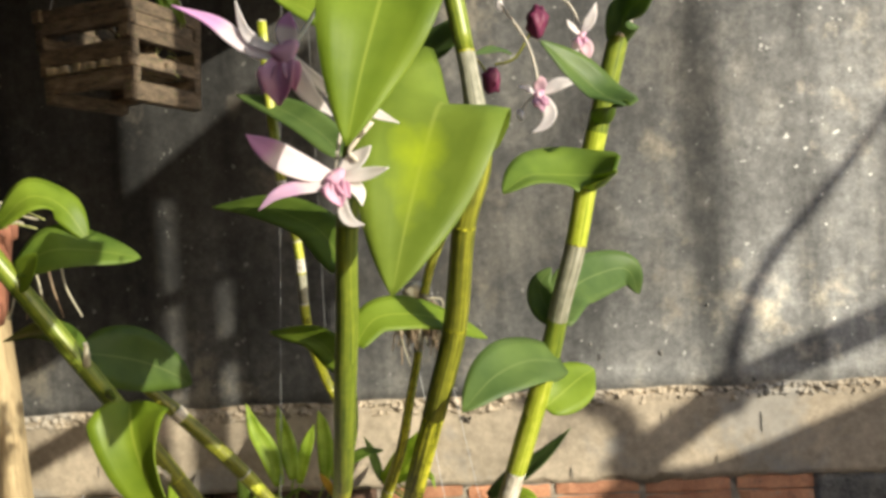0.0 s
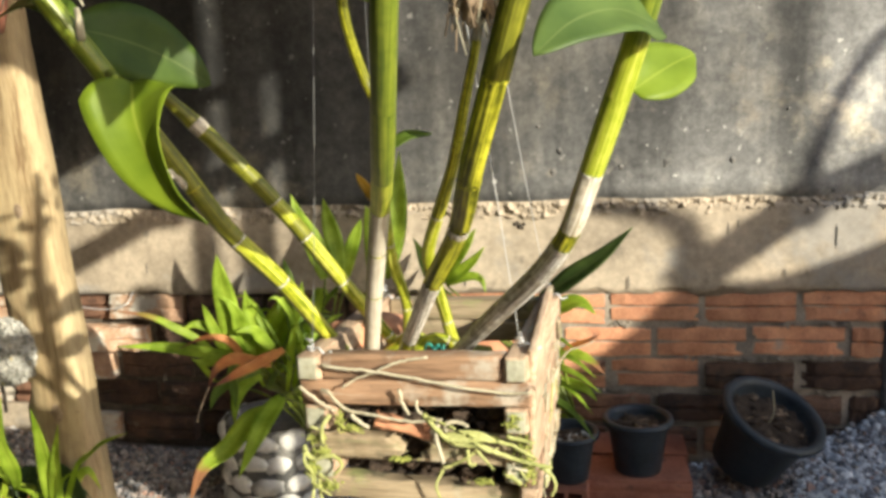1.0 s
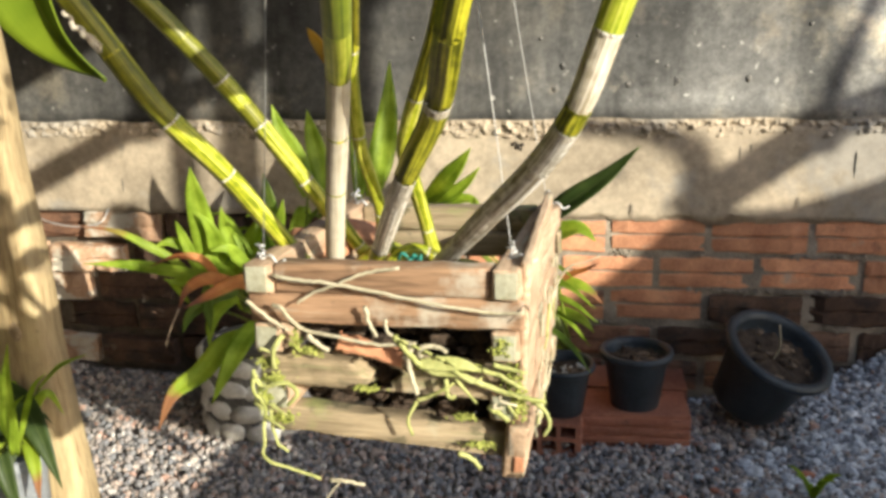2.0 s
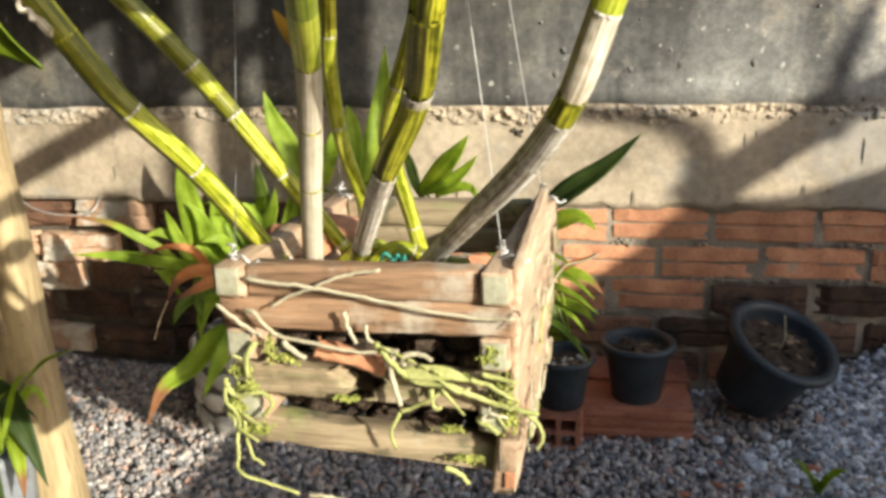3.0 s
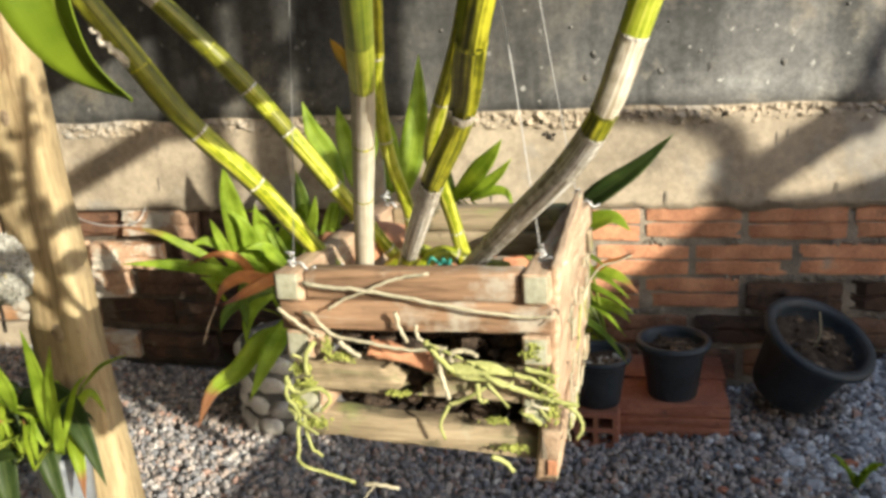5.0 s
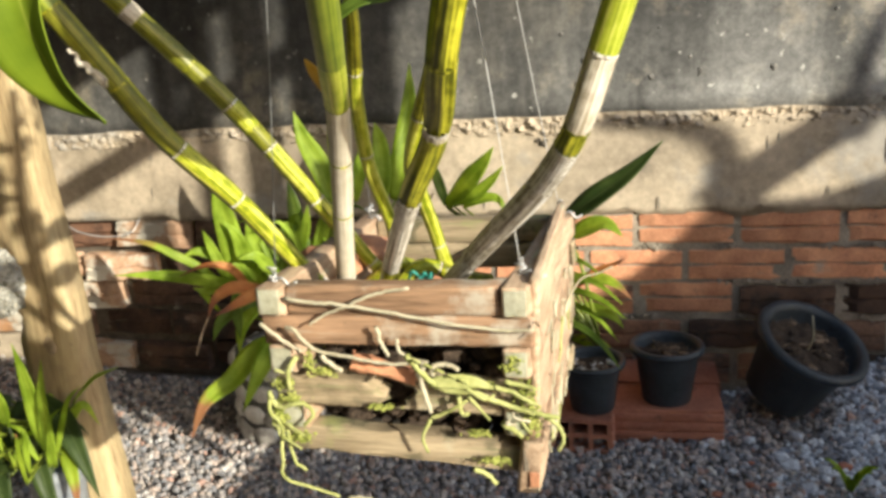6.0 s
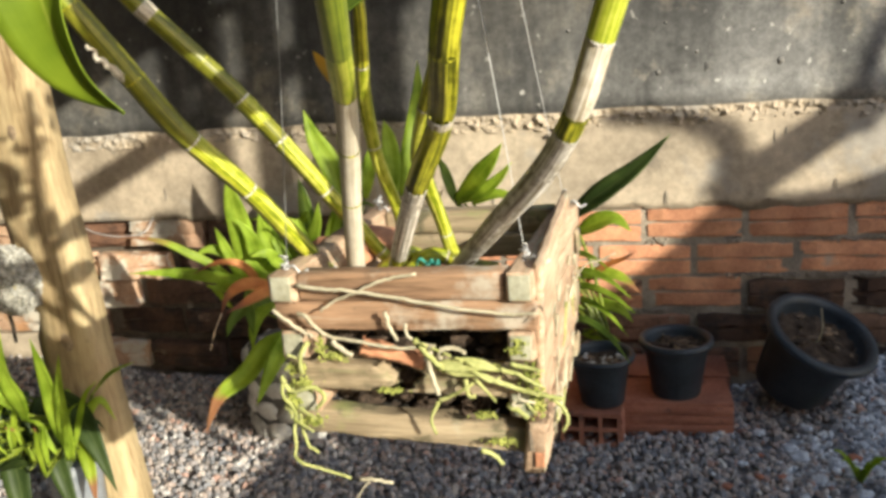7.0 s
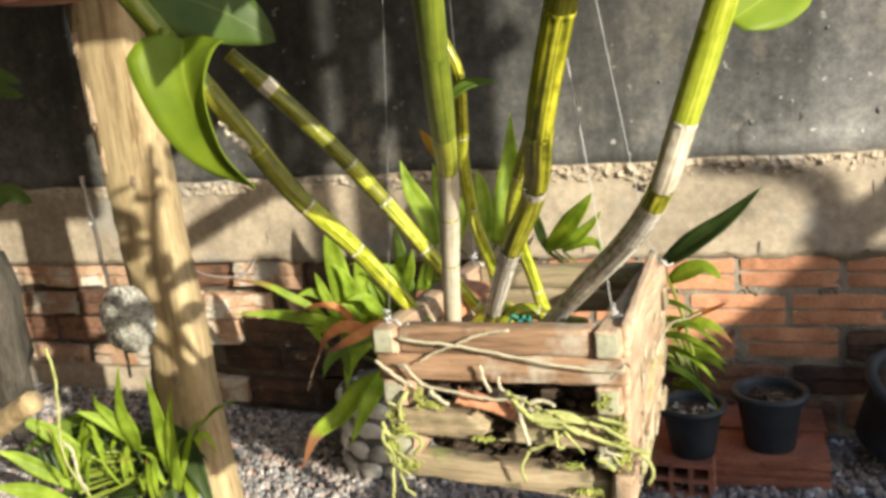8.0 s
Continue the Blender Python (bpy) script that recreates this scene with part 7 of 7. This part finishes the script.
for i in range(44):
    a = rr.uniform(-3.1, 3.1)
    reach, up = rr.uniform(0.05, 0.14), rr.uniform(0.02, 0.11)
    c = Vector((rr.uniform(-1.20, -0.90), rr.uniform(1.50, 1.60), rr.uniform(0.27, 0.36)))
    e = Vector((math.cos(a), 0.5 * math.sin(a), 0)) * reach
    frond(g1, [c, c + e * 0.4 + Vector((0, 0, up * 0.6)), c + e * 0.75 + Vector((0, 0, up * 0.9)), c + e + Vector((0, 0, up * rr.uniform(0.4, 1.0)))], rr.uniform(0.008, 0.026), (L_STRAP, L_CLUMP_SHADED, L_CLUMP_SHADED, L_CLUMP_SHADED)[i % 4])
for i in range(20):
    c = Vector((rr.uniform(-1.16, -0.84), rr.uniform(1.40, 1.50), rr.uniform(0.34, 0.42)))
    e = Vector((rr.uniform(-0.05, 0.05), rr.uniform(-0.03, 0.02), rr.uniform(0.05, 0.14)))
    frond(g1, [c, c + e * 0.4, c + e * 0.75 + Vector((0.004, 0, 0)), c + e + Vector((e.x * 0.4, 0, -0.01))], rr.uniform(0.006, 0.013), L_STRAP if i % 3 else L_STRAP_TIP)
gp = thing("grey_pot", (-0.985, 1.61, 0.0), "grey plastic pot under the leafy clump", "pot")
part("pot_body", lathe([(0.040, 0), (0.042, 0.01), (0.052, 0.25), (0.056, 0.255), (0.056, 0.28), (0.050, 0.28), (0.046, 0.24)], (-0.985, 1.61, 0.0)), M_GREY_PLASTIC, gp)
rr = random.Random(17)
for k in range(9):
    x, y = (rr.uniform(-1.6, -1.15), rr.uniform(1.9, 2.2)) if k else (0.592, 2.10)
    tuft = thing("grass_tuft", (x, y, 0), "small green grass tuft in the gravel", "grass", "grass tufts")
    for i in range(8):
        a = rr.uniform(0, 6.28)
        s = rr.uniform(0.04, 0.10)
        strap(tuft, (x, y, 0), (x + s * 0.7 * math.cos(a), y + s * 0.7 * math.sin(a), s), 0.010, L_STRAP, 0.02)

# ---- stump, darkened for shade, and cut branch at the far side of the post ----
st = thing("hanging_stump", (-0.93, 1.22, 0.70), "weathered stump, darkened for shade, hung with wire-like roots and small leaves", "stump")
part("stump", lump((-0.945, 1.22, 0.77), (0.030, 0.035, 0.16), 7, 0.5, 3), M_SHADED_WOOD, st)
part("cut_branch", tube([(-1.02, 1.22, 0.58), (-0.95, 1.2, 0.62), (-0.885, 1.19, 0.655)], 0.02, 0.018, sides=10), M_POST, st, "pale cut branch")
part("root", tube([(-0.860, 1.21, 0.735), (-0.844, 1.2, 0.700), (-0.848, 1.2, 0.644), (-0.855, 1.2, 0.600), (-0.857, 1.2, 0.569), (-0.844, 1.2, 0.531), (-0.820, 1.2, 0.495)], 0.0026, 0.0018, sides=6, wob=0.001), M_ROOT_GREEN, st)
part("root", tube([(-0.853, 1.2, 0.585), (-0.838, 1.198, 0.576), (-0.832, 1.196, 0.556), (-0.830, 1.196, 0.530), (-0.818, 1.196, 0.508)], 0.0026, 0.0018, sides=6, wob=0.001), M_ROOT, st)
for z, s in ((1.135, 0.06), (1.115, 0.06), (0.965, 0.05)):
    part("leaf", blade([(-0.90, 1.2, z - 0.01), (-0.86, 1.2, z + 0.01), (-0.80 - (0.02 if z < 1 else 0), 1.2, z - 0.005)], 0.03, (0, -0.9, 0.4), 0.2), L_DARK, st)
part("hanging_wire", tube([(-0.925, 1.22, 0.9), (-0.925, 1.22, 2.245)], 0.0015, sides=5), M_WIRE, st)

# ---- wire scraps and stones ----
wl = thing("wire_scrap", (-1.42, 2.59, 0.51), "loop of pale wire sticking out of the wall joint", "wire")
part("wire", tube([(-1.60, 2.585, 0.53), (-1.52, 2.55, 0.50), (-1.42, 2.54, 0.485), (-1.34, 2.55, 0.495), (-1.33, 2.59, 0.53)], 0.002, sides=5), M_WIRE, wl)
rr = random.Random(63)
loose = [(0.485, 2.2, 0.026, 0), (0.33, 2.36, 0.016, 0), (0.56, 2.16, 0.02, 0), (0.60, 2.20, 0.020, 1), (0.43, 2.1, 0.013, 1), (0.70, 2.22, 0.022, 0)]
loose += [(rr.uniform(0.40, 0.95), rr.uniform(2.02, 2.40), rr.uniform(0.010, 0.021), 0) for _ in range(18)]
loose += [(rr.uniform(0.10, 0.80), rr.uniform(2.02, 2.25), rr.uniform(0.008, 0.013), 1) for _ in range(4)]
for i, (x, y, size, red) in enumerate(loose):
    tagged(part("stone", lump((x, y, ground_height(x, y) + heap(x, y) + 0.006), (size, size * rr.uniform(0.7, 0.95), size * 0.6), i, 0.45, 2, 1.6), M_BRICK_LOOSE if red else M_WHITE_STONE, smooth=False), "red brick fragment on the gravel" if red else "white stone on the gravel", "stone", "loose stones")

# ---- bricks of the wall ----
def brick_mesh(name, length, height, depth, seed, chipped, material):
    """A hollow clay brick seen from its long side, with two long grooves and worn edges."""
    bm = bmesh.new()
    r = random.Random(seed)
    prof = [(0, 0.09), (0.03, 0.02), (0.09, 0.0), (0.43, 0.0), (0.47, 0.045), (0.50, 0.10), (0.53, 0.04), (0.57, -0.01), (0.91, 0.0), (0.97, 0.02), (1.0, 0.09)]
    cols = 6
    rows = []
    for zf, inset in prof:
        row = []
        for i in range(cols + 1):
            jitter = chipped * r.uniform(0, 0.5) * (2.0 if zf in (0, 1.0) or i in (0, cols) else 0.6)
            row.append(bm.verts.new((length * (i / cols - 0.5), inset * 0.10 + jitter, height * (zf - 0.5) + r.uniform(-0.3, 0.3) * chipped)))
        rows.append(row)
    for a, b in zip(rows, rows[1:]):
        for i in range(cols):
            bm.faces.new((a[i], a[i + 1], b[i + 1], b[i]))
    bk = [bm.verts.new((sx * length / 2, depth, sz * height / 2)) for sz in (-1, 1) for sx in (-1, 1)]
    bm.faces.new([bk[0], bk[1]] + rows[0][::-1])
    bm.faces.new([bk[3], bk[2]] + rows[-1])
    bm.faces.new([bk[0]] + [w[0] for w in rows] + [bk[2]])
    bm.faces.new([bk[1], bk[3]] + [w[-1] for w in rows[::-1]])
    bmesh.ops.recalc_face_normals(bm, faces=bm.faces)
    me = bpy.data.meshes.new(name)
    bm.to_mesh(me)
    bm.free()
    me.materials.append(material)
    return me


brick_kinds = [brick_mesh("brick", 0.243, 0.088, 0.09, s, 0.010, M_BRICK) for s in range(5)]
shaded_worn_kinds = [brick_mesh("brick", 0.240, 0.082, 0.09, 10 + s, 0.019, M_BRICK_SHADED) for s in range(4)]
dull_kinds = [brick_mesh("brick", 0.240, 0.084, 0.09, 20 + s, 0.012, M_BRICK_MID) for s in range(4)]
pale_kinds = [brick_mesh("brick", 0.240, 0.081, 0.09, 30 + s, 0.017, M_BRICK_PALE) for s in range(3)]
rb = random.Random(8)
for row in range(5):
    zc = 0.472 - 0.1 * row
    start = 0.27 if row % 2 == 0 else 0.40
    for k in range(-16, 4):
        xc = start + 0.262 * k
        wide = min(0.241, 0.886 - (xc - 0.1205))
        if wide < 0.06 or xc < -3.2:
            continue
        xc += (wide - 0.241) / 2
        # bricks in the shaded stretch and low rows take the darkened kind
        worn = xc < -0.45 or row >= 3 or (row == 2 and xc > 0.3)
        me = rb.choice(pale_kinds if (xc < -1.55 or (xc < -1.2 and row < 3)) and rb.random() < (0.75 if xc < -1.55 else 0.3) else dull_kinds if xc < -1.55 else brick_kinds if xc < -1.2 and row < 2 else shaded_worn_kinds if worn and (xc < -0.45 or (row >= 3 and rb.random() < 0.6) or (row == 2 and xc > 0.5)) else dull_kinds if worn else brick_kinds)
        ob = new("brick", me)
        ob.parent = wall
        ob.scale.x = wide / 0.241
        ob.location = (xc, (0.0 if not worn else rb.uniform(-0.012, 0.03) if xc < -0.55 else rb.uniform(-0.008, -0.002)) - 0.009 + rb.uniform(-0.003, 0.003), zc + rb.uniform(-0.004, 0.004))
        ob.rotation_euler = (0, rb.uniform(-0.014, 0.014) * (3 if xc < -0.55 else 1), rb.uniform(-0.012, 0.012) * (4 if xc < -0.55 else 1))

# mortar squeezed out of the joints
rj = np.random.default_rng(12)
spots, sizes = [], []
for k in range(2600):
    x, row = rj.uniform(-0.5, 0.9), rj.integers(0, 4)
    if noise.noise(Vector((x * 5, row * 3.1, 2))) < 0.0:
        continue
    spots.append((x, rj.uniform(-0.008, 0.0), 0.422 - 0.1 * row + rj.normal(0, 0.0035)))
    sizes.append(rj.uniform(0.002, 0.0062))
squeezed = scatter("squeezed_mortar", spots, sizes, M_MORTAR, 13, "lumpy grey mortar squeezed out between bricks", "")
squeezed.parent = wall
